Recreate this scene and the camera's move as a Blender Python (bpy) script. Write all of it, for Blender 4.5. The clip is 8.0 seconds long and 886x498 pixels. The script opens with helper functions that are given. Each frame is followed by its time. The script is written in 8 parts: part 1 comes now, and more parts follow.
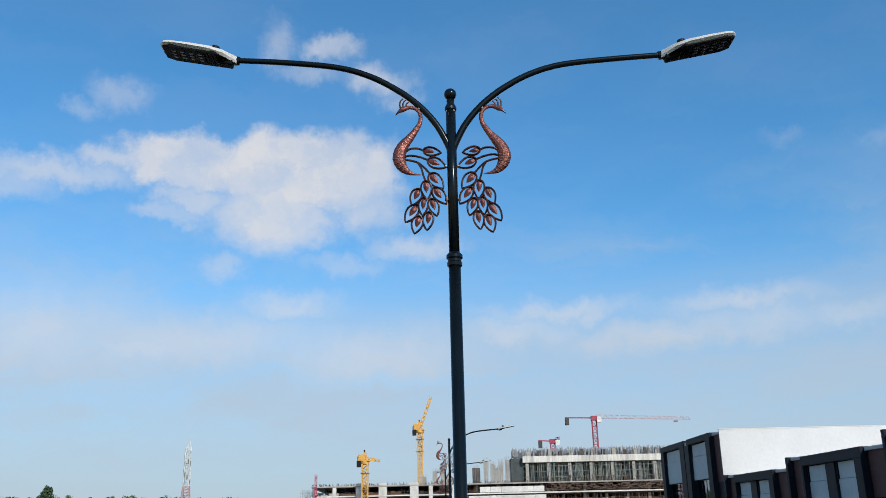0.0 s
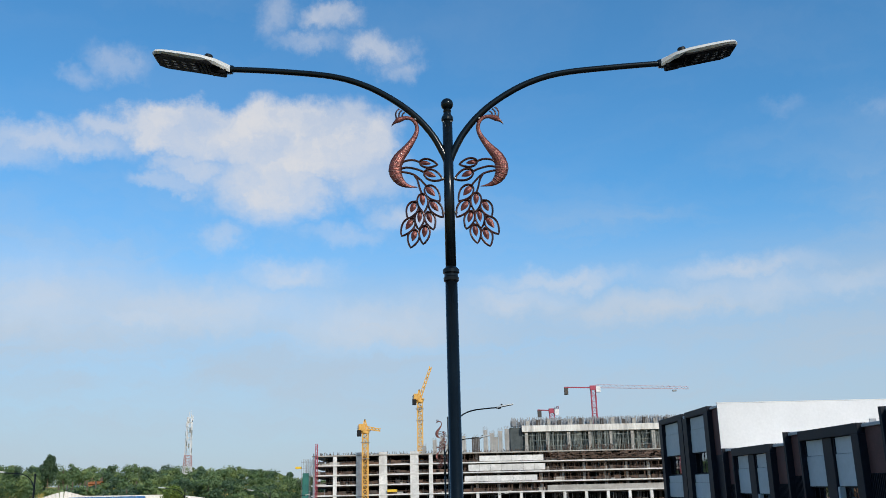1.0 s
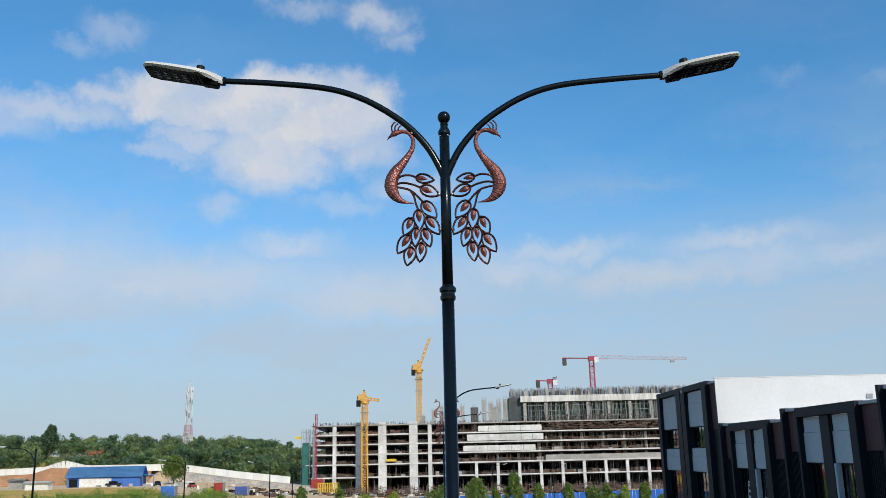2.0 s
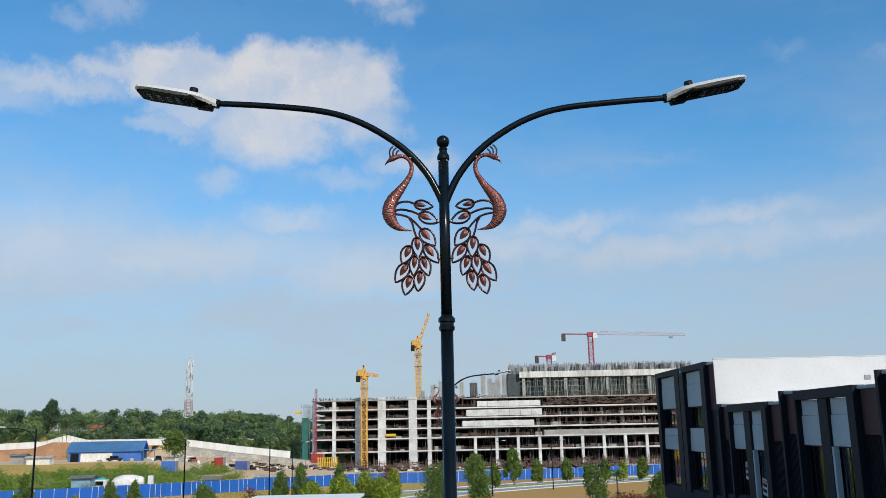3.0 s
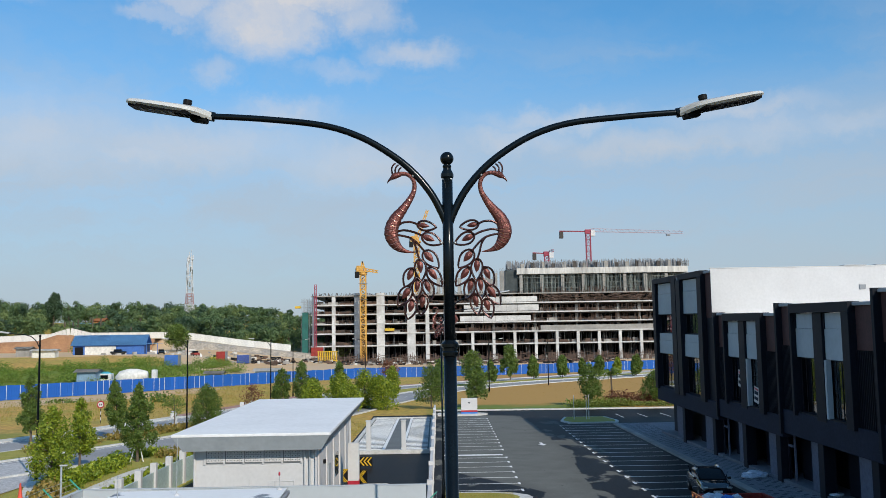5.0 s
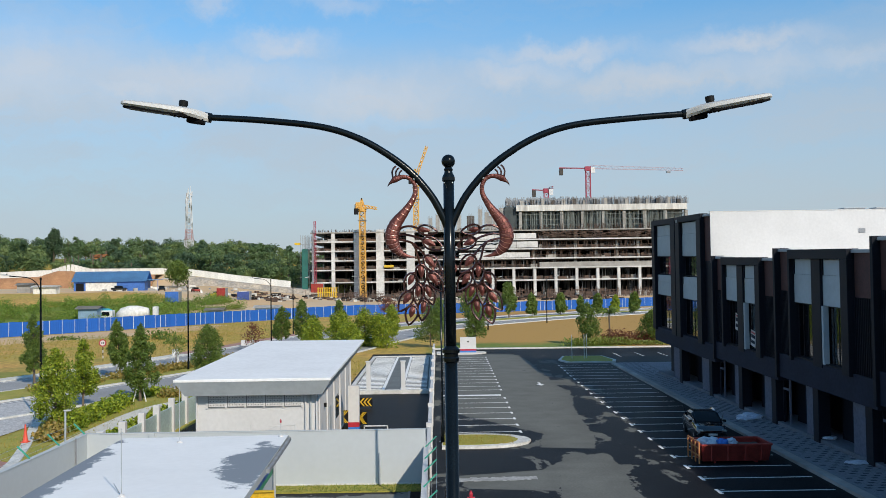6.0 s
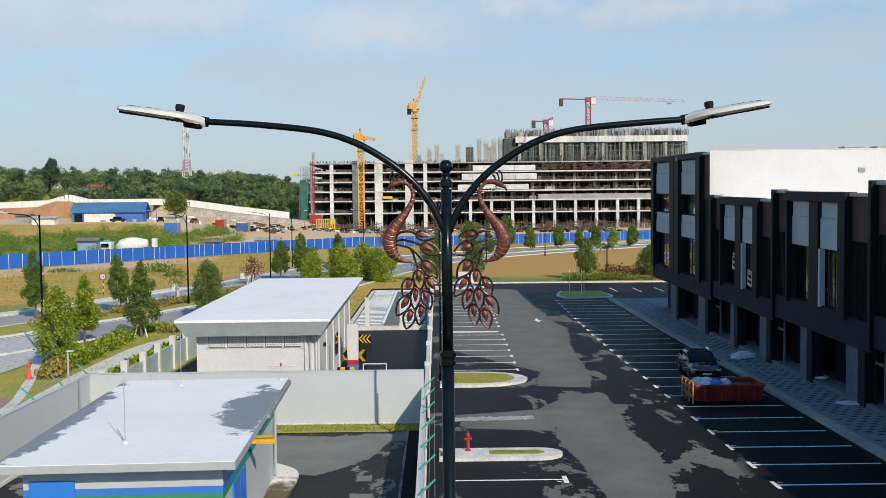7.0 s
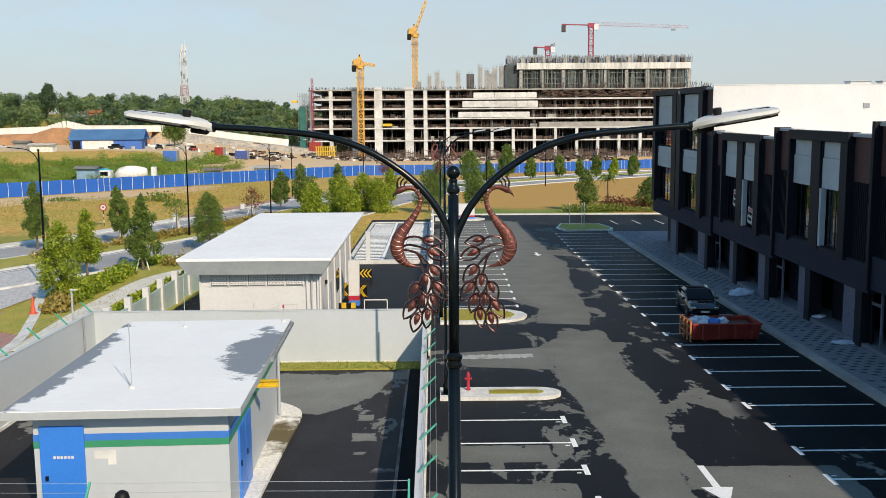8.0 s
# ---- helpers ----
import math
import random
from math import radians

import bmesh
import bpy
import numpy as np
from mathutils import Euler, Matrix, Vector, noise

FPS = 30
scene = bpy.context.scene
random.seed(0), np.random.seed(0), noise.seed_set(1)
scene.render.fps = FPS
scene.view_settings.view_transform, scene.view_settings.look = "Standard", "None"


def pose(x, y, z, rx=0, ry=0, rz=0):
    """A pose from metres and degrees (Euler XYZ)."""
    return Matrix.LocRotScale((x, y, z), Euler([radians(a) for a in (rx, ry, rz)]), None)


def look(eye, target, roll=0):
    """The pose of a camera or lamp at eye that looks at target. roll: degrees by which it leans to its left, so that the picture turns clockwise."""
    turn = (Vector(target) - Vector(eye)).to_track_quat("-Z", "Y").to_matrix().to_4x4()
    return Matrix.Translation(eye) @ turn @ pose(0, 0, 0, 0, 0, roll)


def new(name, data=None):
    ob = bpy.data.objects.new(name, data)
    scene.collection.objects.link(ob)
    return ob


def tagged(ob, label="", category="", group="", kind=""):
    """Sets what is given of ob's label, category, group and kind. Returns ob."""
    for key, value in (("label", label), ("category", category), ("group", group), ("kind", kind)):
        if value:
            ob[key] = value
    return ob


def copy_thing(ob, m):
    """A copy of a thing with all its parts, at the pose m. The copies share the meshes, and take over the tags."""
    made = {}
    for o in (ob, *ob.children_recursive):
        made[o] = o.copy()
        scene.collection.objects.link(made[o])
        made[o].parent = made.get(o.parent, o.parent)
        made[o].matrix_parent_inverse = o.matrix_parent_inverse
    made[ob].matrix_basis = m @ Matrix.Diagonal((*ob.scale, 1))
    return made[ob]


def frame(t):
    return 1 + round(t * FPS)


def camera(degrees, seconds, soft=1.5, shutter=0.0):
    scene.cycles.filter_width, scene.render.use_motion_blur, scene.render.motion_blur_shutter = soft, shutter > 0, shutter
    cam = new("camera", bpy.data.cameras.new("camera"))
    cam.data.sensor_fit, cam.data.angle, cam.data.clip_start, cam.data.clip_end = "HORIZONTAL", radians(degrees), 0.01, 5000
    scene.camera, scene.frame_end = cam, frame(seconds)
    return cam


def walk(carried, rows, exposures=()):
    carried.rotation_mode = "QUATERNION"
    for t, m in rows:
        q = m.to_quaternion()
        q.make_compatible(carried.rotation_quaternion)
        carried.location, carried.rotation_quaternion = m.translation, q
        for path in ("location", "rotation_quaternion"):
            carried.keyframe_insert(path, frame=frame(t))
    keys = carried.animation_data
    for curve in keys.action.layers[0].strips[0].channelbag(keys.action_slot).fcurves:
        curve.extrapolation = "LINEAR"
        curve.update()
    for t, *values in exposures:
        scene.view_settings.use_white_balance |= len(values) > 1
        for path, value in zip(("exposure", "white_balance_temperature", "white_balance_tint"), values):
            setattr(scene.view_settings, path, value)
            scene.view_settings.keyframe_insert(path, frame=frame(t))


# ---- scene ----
cam = camera(51.4, 8.0, soft=0.7)
PATH = [
    (0, (0.206, -6.345, 6.34), (0.219, -4.44, 6.947), -1.3),
    (0.5, (0.22, -6.372, 6.525), (0.232, -4.456, 7.099), -1.3),
    (1, (0.241, -6.382, 6.708), (0.253, -4.457, 7.252), -1.3),
    (1.5, (0.26, -6.389, 6.905), (0.273, -4.456, 7.416), -1.3),
    (3, (0.282, -6.337, 7.556), (0.295, -4.383, 7.984), -1.2),
    (3.5, (0.296, -6.357, 7.817), (0.311, -4.396, 8.211), -1.1),
    (4, (0.284, -6.355, 8.063), (0.298, -4.383, 8.396), -1.1),
    (4.5, (0.269, -6.354, 8.321), (0.282, -4.372, 8.588), -1.0),
    (6, (0.254, -6.3, 9.121), (0.266, -4.301, 9.182), -0.8),
    (6.5, (0.251, -6.313, 9.42), (0.263, -4.313, 9.405), -0.7),
    (7, (0.271, -6.347, 9.705), (0.284, -4.349, 9.614), -0.6),
    (7.5, (0.255, -6.377, 10.024), (0.268, -4.385, 9.852), -0.5),
    (8, (0.221, -6.361, 10.322), (0.233, -4.376, 10.072), -0.4),
]
walk(cam, [(t, look(eye, target, roll)) for t, eye, target, roll in PATH],
     exposures=[(0, -0.26, 6500, 10.5), (3.0, -0.34, 6550, 10.6), (4.5, -0.38, 6550, 11), (6.0, -0.30, 6800, 11.5), (7.0, -0.19, 7080, 12.2), (8.0, -0.05, 7650, 13)])

# ---- light and sky ----
SUN_FROM = Vector((0.75, -1.38, 1.0)).normalized()
sun_data = bpy.data.lights.new("sun", "SUN")
sun_data.energy, sun_data.angle, sun_data.color = 4.7, radians(0.53), (1.0, 0.92, 0.79)
sun = new("sun", sun_data)
sun.matrix_world = look((60, -90, 80), (60 - SUN_FROM.x, -90 - SUN_FROM.y, 80 - SUN_FROM.z))

world = bpy.data.worlds.new("sky")
scene.world = world
world.use_nodes = True
wt = world.node_tree
wt.nodes.clear()


def wmath(op, a, b=None, c=None):
    n = wt.nodes.new("ShaderNodeMath")
    n.operation = op
    for i, v in enumerate((a, b, c)):
        if v is None:
            continue
        if isinstance(v, (int, float)):
            n.inputs[i].default_value = v
        else:
            wt.links.new(v, n.inputs[i])
    return n.outputs[0]


def wrange(v, a, b, c=0.0, d=1.0):
    n = wt.nodes.new("ShaderNodeMapRange")
    n.interpolation_type = "SMOOTHSTEP"
    wt.links.new(v, n.inputs[0])
    for i, x in enumerate((a, b, c, d)):
        n.inputs[i + 1].default_value = x
    return n.outputs[0]


def wmix(f, a, b):
    n = wt.nodes.new("ShaderNodeMix")
    n.data_type = "RGBA"
    if isinstance(f, (int, float)):
        n.inputs[0].default_value = f
    else:
        wt.links.new(f, n.inputs[0])
    for i, v in ((6, a), (7, b)):
        if isinstance(v, tuple):
            n.inputs[i].default_value = (*v, 1)
        else:
            wt.links.new(v, n.inputs[i])
    return n.outputs[2]


def wnoise(vec, scale, detail=6.0, rough=0.55, dist=0.0):
    n = wt.nodes.new("ShaderNodeTexNoise")
    wt.links.new(vec, n.inputs["Vector"])
    n.inputs["Scale"].default_value, n.inputs["Detail"].default_value = scale, detail
    n.inputs["Roughness"].default_value, n.inputs["Distortion"].default_value = rough, dist
    return n


sky = wt.nodes.new("ShaderNodeTexSky")
sky.sky_type, sky.sun_disc = "NISHITA", False
sky.sun_elevation, sky.sun_rotation = math.asin(SUN_FROM.z), math.atan2(SUN_FROM.x, SUN_FROM.y)
sky.air_density, sky.dust_density, sky.ozone_density, sky.altitude = 1.0, 0.6, 3.0, 50
coord = wt.nodes.new("ShaderNodeTexCoord")
sep = wt.nodes.new("ShaderNodeSeparateXYZ")
wt.links.new(coord.outputs["Generated"], sep.inputs[0])
DEG = 57.29578
az = wmath("MULTIPLY", wmath("ARCTAN2", sep.outputs[0], sep.outputs[1]), DEG)
el = wmath("MULTIPLY", wmath("ARCSINE", sep.outputs[2]), DEG)
flat = wt.nodes.new("ShaderNodeCombineXYZ")
wt.links.new(az, flat.inputs[0]), wt.links.new(el, flat.inputs[1])
# ragged edges: the sky's own coordinates, pushed about by noise
warp = wnoise(flat.outputs[0], 0.30, 11.0, 0.68)
shift = wt.nodes.new("ShaderNodeVectorMath")
shift.operation = "MULTIPLY_ADD"
wt.links.new(warp.outputs["Color"], shift.inputs[0])
shift.inputs[1].default_value, shift.inputs[2].default_value = (5.6, 3.6, 0), (-2.8, -1.8, 0)
ragged = wt.nodes.new("ShaderNodeVectorMath")
wt.links.new(flat.outputs[0], ragged.inputs[0]), wt.links.new(shift.outputs[0], ragged.inputs[1])


def cloud(a, e, wide, high, strength, soft=0.45):
    """One cloud round the direction a, e (degrees right of straight ahead and above the horizon)."""
    n = wt.nodes.new("ShaderNodeVectorMath")
    n.operation = "SUBTRACT"
    wt.links.new(ragged.outputs[0], n.inputs[0])
    n.inputs[1].default_value = (a, e, 0)
    m = wt.nodes.new("ShaderNodeVectorMath")
    m.operation = "MULTIPLY"
    wt.links.new(n.outputs[0], m.inputs[0])
    m.inputs[1].default_value = (1 / wide, 1 / high, 0)
    d = wt.nodes.new("ShaderNodeVectorMath")
    d.operation = "LENGTH"
    wt.links.new(m.outputs[0], d.inputs[0])
    return wrange(d.outputs["Value"], 1.0 + soft * 0.4, 1.0 - soft, 0.0, strength)


CLOUDS = [(-15.6, 22.5, 5.4, 1.9, 0.9, 0.35), (-9.6, 22.2, 5.6, 2.9, 0.96, 0.35), (-5.2, 22.3, 3.6, 2.7, 0.86, 0.5), (-10.6, 19.5, 4.6, 2.4, 0.9, 0.6), (-10.6, 17.9, 2.4, 1.3, 0.7, 0.9),
          (-15.6, 20.4, 2.6, 1.0, 0.7, 0.7), (-16.8, 19.5, 2.6, 0.6, 0.5, 0.8), (-4.6, 20.2, 2.6, 1.8, 0.74, 0.8), (-24.0, 21.2, 6.0, 1.0, 0.66, 0.8), (-27.2, 20.4, 4.0, 1.2, 0.5, 0.9), (-20.4, 22.2, 2.6, 0.8, 0.7, 0.8),
          (-10.9, 30.0, 1.5, 1.6, 0.42, 1.0), (-7.2, 29.7, 2.3, 0.9, 0.62, 0.8), (-4.0, 27.9, 2.3, 1.0, 0.62, 0.9), (-8.5, 28.3, 2.6, 0.6, 0.42, 1.0), (-2.4, 26.8, 1.5, 0.8, 0.42, 1.0),
          (-20.8, 26.1, 1.8, 1.0, 0.42, 1.0), (-22.4, 25.0, 1.5, 0.7, 0.34, 1.0), (-1.6, 17.7, 3.4, 0.9, 0.6, 0.9), (-6.0, 16.8, 3.0, 0.7, 0.36, 1.0), (-9.6, 14.2, 3.6, 1.0, 0.6, 1.1),
          (-13.5, 16.2, 1.6, 0.8, 0.4, 1.0), (-24.0, 12.2, 9.0, 3.0, 0.46, 1.0), (-14.0, 12.2, 10.0, 1.8, 0.5, 1.0), (-4.5, 11.4, 8.0, 2.0, 0.48, 1.0),
          (18.6, 13.3, 5.6, 0.9, 0.56, 1.1), (19.6, 12.0, 4.0, 1.3, 0.46, 1.1), (7.8, 13.6, 6.0, 0.8, 0.5, 1.0), (-10.4, 13.9, 2.2, 0.7, 0.5, 1.0), (-18.0, 11.6, 9.0, 1.0, 0.5, 1.1), (14.0, 11.7, 8.0, 1.1, 0.42, 1.0), (24.4, 12.0, 4.0, 0.9, 0.4, 1.0), (4.6, 12.5, 4.0, 1.1, 0.5, 1.0),
          (22.4, 22.6, 1.7, 0.5, 0.18, 1.3), (28.0, 21.8, 1.5, 0.7, 0.2, 1.2), (60, 24, 14, 5, 0.7, 0.6), (-70, 28, 16, 6, 0.7, 0.6),
          (130, 22, 18, 5, 0.7, 0.6), (-140, 30, 15, 6, 0.7, 0.6), (180, 18, 14, 4, 0.6, 0.6)]
cover = None
for c in CLOUDS:
    one = cloud(*c)
    cover = one if cover is None else wmath("MAXIMUM", cover, one)
# thin streaks and veils
streak = wt.nodes.new("ShaderNodeVectorMath")
streak.operation = "MULTIPLY"
wt.links.new(ragged.outputs[0], streak.inputs[0])
streak.inputs[1].default_value = (0.045, 0.16, 0)
veil = wrange(wnoise(streak.outputs[0], 1.0, 8.0, 0.58, 0.4).outputs["Fac"], 0.36, 0.74, 0.0, 1.0)
veil = wmath("MULTIPLY", veil, wrange(el, 24.0, 10.0, 0.10, 0.66))
puff = wrange(wnoise(ragged.outputs[0], 0.35, 8.0, 0.6).outputs["Fac"], 0.25, 0.7, 0.62, 1.0)
wide = wt.nodes.new("ShaderNodeVectorMath")
wide.operation = "MULTIPLY"
wt.links.new(ragged.outputs[0], wide.inputs[0])
wide.inputs[1].default_value = (0.040, 0.24, 0)
band = wrange(wnoise(wide.outputs[0], 1.0, 8.0, 0.62, 0.5).outputs["Fac"], 0.30, 0.68, 0.42, 0.92)
cover = wmath("MULTIPLY", cover, puff)
veil = wmath("MAXIMUM", veil, wmath("MULTIPLY", wmath("MULTIPLY", wrange(el, 18.0, 9.5, 0.0, 0.88), wrange(el, -1.0, 8.0, 0.35, 1.0)), band))
tone = wt.nodes.new("ShaderNodeVectorMath")
tone.operation = "MULTIPLY"
wt.links.new(sky.outputs[0], tone.inputs[0])
tone.inputs[1].default_value = (0.083, 0.174, 0.207)
haze = wrange(el, 24.0, -3.0, 0.0, 1.0)
haze = wmath("POWER", haze, 1.75)
air = wmix(haze, tone.outputs[0], (0.570, 0.600, 0.692))
air = wmix(veil, air, (0.575, 0.668, 0.768))
whole = wmix(cover, air, (0.85, 0.86, 0.89))
back = wt.nodes.new("ShaderNodeBackground")
wt.links.new(whole, back.inputs[0])
back.inputs[1].default_value = 1.0
out = wt.nodes.new("ShaderNodeOutputWorld")
wt.links.new(back.outputs[0], out.inputs[0])

# ---- materials ----
def paint(name, c1, c2=None, scale=1.0, rough=0.7, bump=0.0, metal=0.0, fine=9.0, amount=1.0, coat=0.0, spec=None, stretch=(1, 1, 1), rough2=None, lo=0.35, hi=0.65, each=0.0):
    """A surface of two tones in uneven patches with a finer grain over them. scale: patches a metre."""
    m = bpy.data.materials.new(name)
    m.use_nodes = True
    t = m.node_tree
    b = t.nodes["Principled BSDF"]
    c2 = c2 or tuple(v * 0.78 for v in c1)
    tc = t.nodes.new("ShaderNodeTexCoord")
    mp = t.nodes.new("ShaderNodeMapping")
    mp.inputs["Scale"].default_value = stretch
    t.links.new(tc.outputs["Object"], mp.inputs[0])
    n1 = t.nodes.new("ShaderNodeTexNoise")
    n1.inputs["Scale"].default_value, n1.inputs["Detail"].default_value, n1.inputs["Roughness"].default_value = scale, 5, 0.6
    n2 = t.nodes.new("ShaderNodeTexNoise")
    n2.inputs["Scale"].default_value, n2.inputs["Detail"].default_value = scale * fine, 4
    for n in (n1, n2):
        t.links.new(mp.outputs[0], n.inputs["Vector"])
    r = t.nodes.new("ShaderNodeMapRange")
    t.links.new(n1.outputs["Fac"], r.inputs[0])
    r.inputs[1].default_value, r.inputs[2].default_value = lo, hi
    mix = t.nodes.new("ShaderNodeMix")
    mix.data_type = "RGBA"
    t.links.new(r.outputs[0], mix.inputs[0])
    mix.inputs[6].default_value, mix.inputs[7].default_value = (*c1, 1), (*c2, 1)
    r2 = t.nodes.new("ShaderNodeMapRange")
    t.links.new(n2.outputs["Fac"], r2.inputs[0])
    r2.inputs[1].default_value, r2.inputs[2].default_value = 0.3, 0.7
    r2.inputs[3].default_value, r2.inputs[4].default_value = 1 - 0.16 * amount, 1 + 0.16 * amount
    mul = t.nodes.new("ShaderNodeVectorMath")
    mul.operation = "SCALE"
    t.links.new(mix.outputs[2], mul.inputs[0])
    t.links.new(r2.outputs[0], mul.inputs["Scale"])
    last = mul.outputs[0]
    if each:
        info = t.nodes.new("ShaderNodeObjectInfo")
        r3 = t.nodes.new("ShaderNodeMapRange")
        t.links.new(info.outputs["Random"], r3.inputs[0])
        r3.inputs[3].default_value, r3.inputs[4].default_value = 1 - each, 1 + each
        mul2 = t.nodes.new("ShaderNodeVectorMath")
        mul2.operation = "SCALE"
        t.links.new(last, mul2.inputs[0])
        t.links.new(r3.outputs[0], mul2.inputs["Scale"])
        last = mul2.outputs[0]
    t.links.new(last, b.inputs["Base Color"])
    if rough2 is None:
        b.inputs["Roughness"].default_value = rough
    else:
        rr = t.nodes.new("ShaderNodeMapRange")
        t.links.new(r.outputs[0], rr.inputs[0])
        rr.inputs[3].default_value, rr.inputs[4].default_value = rough, rough2
        t.links.new(rr.outputs[0], b.inputs["Roughness"])
    b.inputs["Metallic"].default_value = metal
    b.inputs["Coat Weight"].default_value = coat
    if spec is not None:
        b.inputs["Specular IOR Level"].default_value = spec
    if bump:
        bp = t.nodes.new("ShaderNodeBump")
        bp.inputs["Strength"].default_value, bp.inputs["Distance"].default_value = bump, 0.02
        t.links.new(n2.outputs["Fac"], bp.inputs["Height"])
        t.links.new(bp.outputs[0], b.inputs["Normal"])
    return m


def leaf_paint(name, c1, c2, rough=0.5):
    """Foliage: each leaf or clump its own green between two tones, light shining through a little."""
    m = paint(name, c1, c2, 0.7, rough)
    t = m.node_tree
    b = t.nodes["Principled BSDF"]
    g = t.nodes.new("ShaderNodeNewGeometry")
    mix = t.nodes.new("ShaderNodeMix")
    mix.data_type = "RGBA"
    t.links.new(g.outputs["Random Per Island"], mix.inputs[0])
    mix.inputs[6].default_value, mix.inputs[7].default_value = (*c1, 1), (*c2, 1)
    t.links.new(mix.outputs[2], b.inputs["Base Color"])
    tr = t.nodes.new("ShaderNodeBsdfTranslucent")
    t.links.new(mix.outputs[2], tr.inputs[0])
    s = t.nodes.new("ShaderNodeMixShader")
    s.inputs[0].default_value = 0.3
    t.links.new(b.outputs[0], s.inputs[1])
    t.links.new(tr.outputs[0], s.inputs[2])
    t.links.new(s.outputs[0], t.nodes["Material Output"].inputs[0])
    return m


black_paint = paint("black_pole_paint", (0.0045, 0.0075, 0.010), (0.003, 0.005, 0.007), 3, 0.2, 0.015, fine=20, spec=0.24)
copper_blade = paint("copper_blade", (0.17, 0.052, 0.043), (0.085, 0.027, 0.024), 18, 0.4, 0.2, 0.5)
copper_rim = paint("copper_rim", (0.62, 0.36, 0.29), (0.42, 0.2, 0.16), 30, 0.3, 0.05, 0.6)
copper = paint("hammered_copper", (0.195, 0.062, 0.050), (0.088, 0.027, 0.023), 16, 0.36, 0.3, 0.55, fine=4, rough2=0.52)
copper_dark = paint("copper_edge", (0.11, 0.044, 0.037), (0.018, 0.009, 0.009), 15, 0.27, 0.15, 0.5)
light_grey = paint("lamp_grey", (0.54, 0.535, 0.515), (0.50, 0.495, 0.475), 6, 0.42, 0.0, amount=0.25)
lamp_under = paint("lamp_under", (0.006, 0.006, 0.007), None, 8, 0.6, spec=0.06)
led_lens = paint("led_lens", (0.07, 0.055, 0.045), (0.05, 0.04, 0.03), 20, 0.35)
black_plastic = paint("black_plastic", (0.010, 0.010, 0.011), None, 8, 0.5, spec=0.2)
white_wall = paint("white_render", (0.59, 0.58, 0.575), (0.55, 0.54, 0.535), 0.4, 0.8, 0.03, fine=14, amount=0.25)
roof_white = paint("white_roof", (0.80, 0.795, 0.79), (0.74, 0.735, 0.73), 0.3, 0.75, 0.03, fine=12, amount=0.3)
fascia_grey = paint("grey_fascia", (0.38, 0.41, 0.43), (0.33, 0.36, 0.38), 0.5, 0.7, 0.03, amount=0.4)
grey_wall = paint("grey_wall", (0.465, 0.495, 0.515), (0.445, 0.475, 0.495), 0.3, 0.8, 0.03, fine=14, amount=0.12)
blue_door = paint("blue_door_paint", (0.025, 0.20, 0.66), (0.024, 0.185, 0.62), 1.2, 0.4, amount=0.2)
blue_band = paint("blue_band", (0.03, 0.175, 0.55), (0.028, 0.165, 0.52), 1.5, 0.6, amount=0.2)
green_band = paint("green_band", (0.025, 0.25, 0.13), (0.024, 0.235, 0.12), 1.5, 0.6, amount=0.2)
yellow_paint = paint("yellow_paint", (0.72, 0.46, 0.03), None, 2, 0.5)
net_green = paint("debris_net", (0.02, 0.13, 0.105), (0.015, 0.09, 0.08), 0.4, 0.8)
green_steel = paint("green_steel", (0.05, 0.38, 0.27), (0.04, 0.28, 0.2), 4, 0.45)
wire_steel = paint("wire_steel", (0.55, 0.57, 0.58), None, 5, 0.4, 0, 0.5)
kerb_white = paint("kerb_concrete", (0.66, 0.65, 0.62), (0.5, 0.49, 0.46), 1.2, 0.85, 0.1)
line_white = paint("road_paint", (0.78, 0.78, 0.77), (0.6, 0.6, 0.6), 3, 0.7, 0.05, lo=0.55, hi=0.8)
concrete = paint("raw_concrete", (0.38, 0.365, 0.34), (0.24, 0.23, 0.215), 0.25, 0.9, 0.1, fine=8)
concrete_light = paint("pale_concrete", (0.66, 0.655, 0.64), (0.45, 0.445, 0.435), 0.2, 0.9, 0.08, fine=8)
# dark concrete; on soffits and inner columns it paints in the indoor shade
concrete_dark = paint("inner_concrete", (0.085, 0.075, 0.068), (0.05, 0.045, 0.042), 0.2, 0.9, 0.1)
prop_pale = paint("prop_pale", (0.22, 0.25, 0.235), (0.11, 0.125, 0.12), 0.6, 0.6)
brown_clutter = paint("brown_timber", (0.13, 0.078, 0.055), (0.05, 0.036, 0.03), 0.4, 0.9)
rebar_rust = paint("rebar", (0.13, 0.080, 0.06), (0.085, 0.058, 0.045), 1.5, 0.8)
prop_steel = paint("prop_steel", (0.26, 0.28, 0.30), (0.2, 0.2, 0.21), 1.5, 0.7)
crane_yellow = paint("crane_yellow", (0.66, 0.36, 0.075), (0.52, 0.28, 0.06), 0.7, 0.5)
crane_red = paint("crane_red", (0.36, 0.035, 0.075), (0.27, 0.03, 0.055), 0.7, 0.5)
crane_white = paint("crane_white", (0.7, 0.7, 0.7), None, 0.7, 0.5)
charcoal = paint("charcoal_cladding", (0.0065, 0.0092, 0.0165), (0.0053, 0.0074, 0.0132), 0.6, 0.6, 0.03, spec=0.2)
panel_grey = paint("pale_panel", (0.41, 0.475, 0.505), (0.37, 0.43, 0.46), 0.4, 0.6, 0.02, each=0.04, amount=0.3, spec=0.2)
brick_brown = paint("brown_panel", (0.085, 0.035, 0.032), (0.06, 0.026, 0.024), 1.0, 0.75, 0.1)
pier_paint = paint("pier_paint", (0.112, 0.126, 0.172), (0.092, 0.105, 0.146), 0.6, 0.75, 0.04)
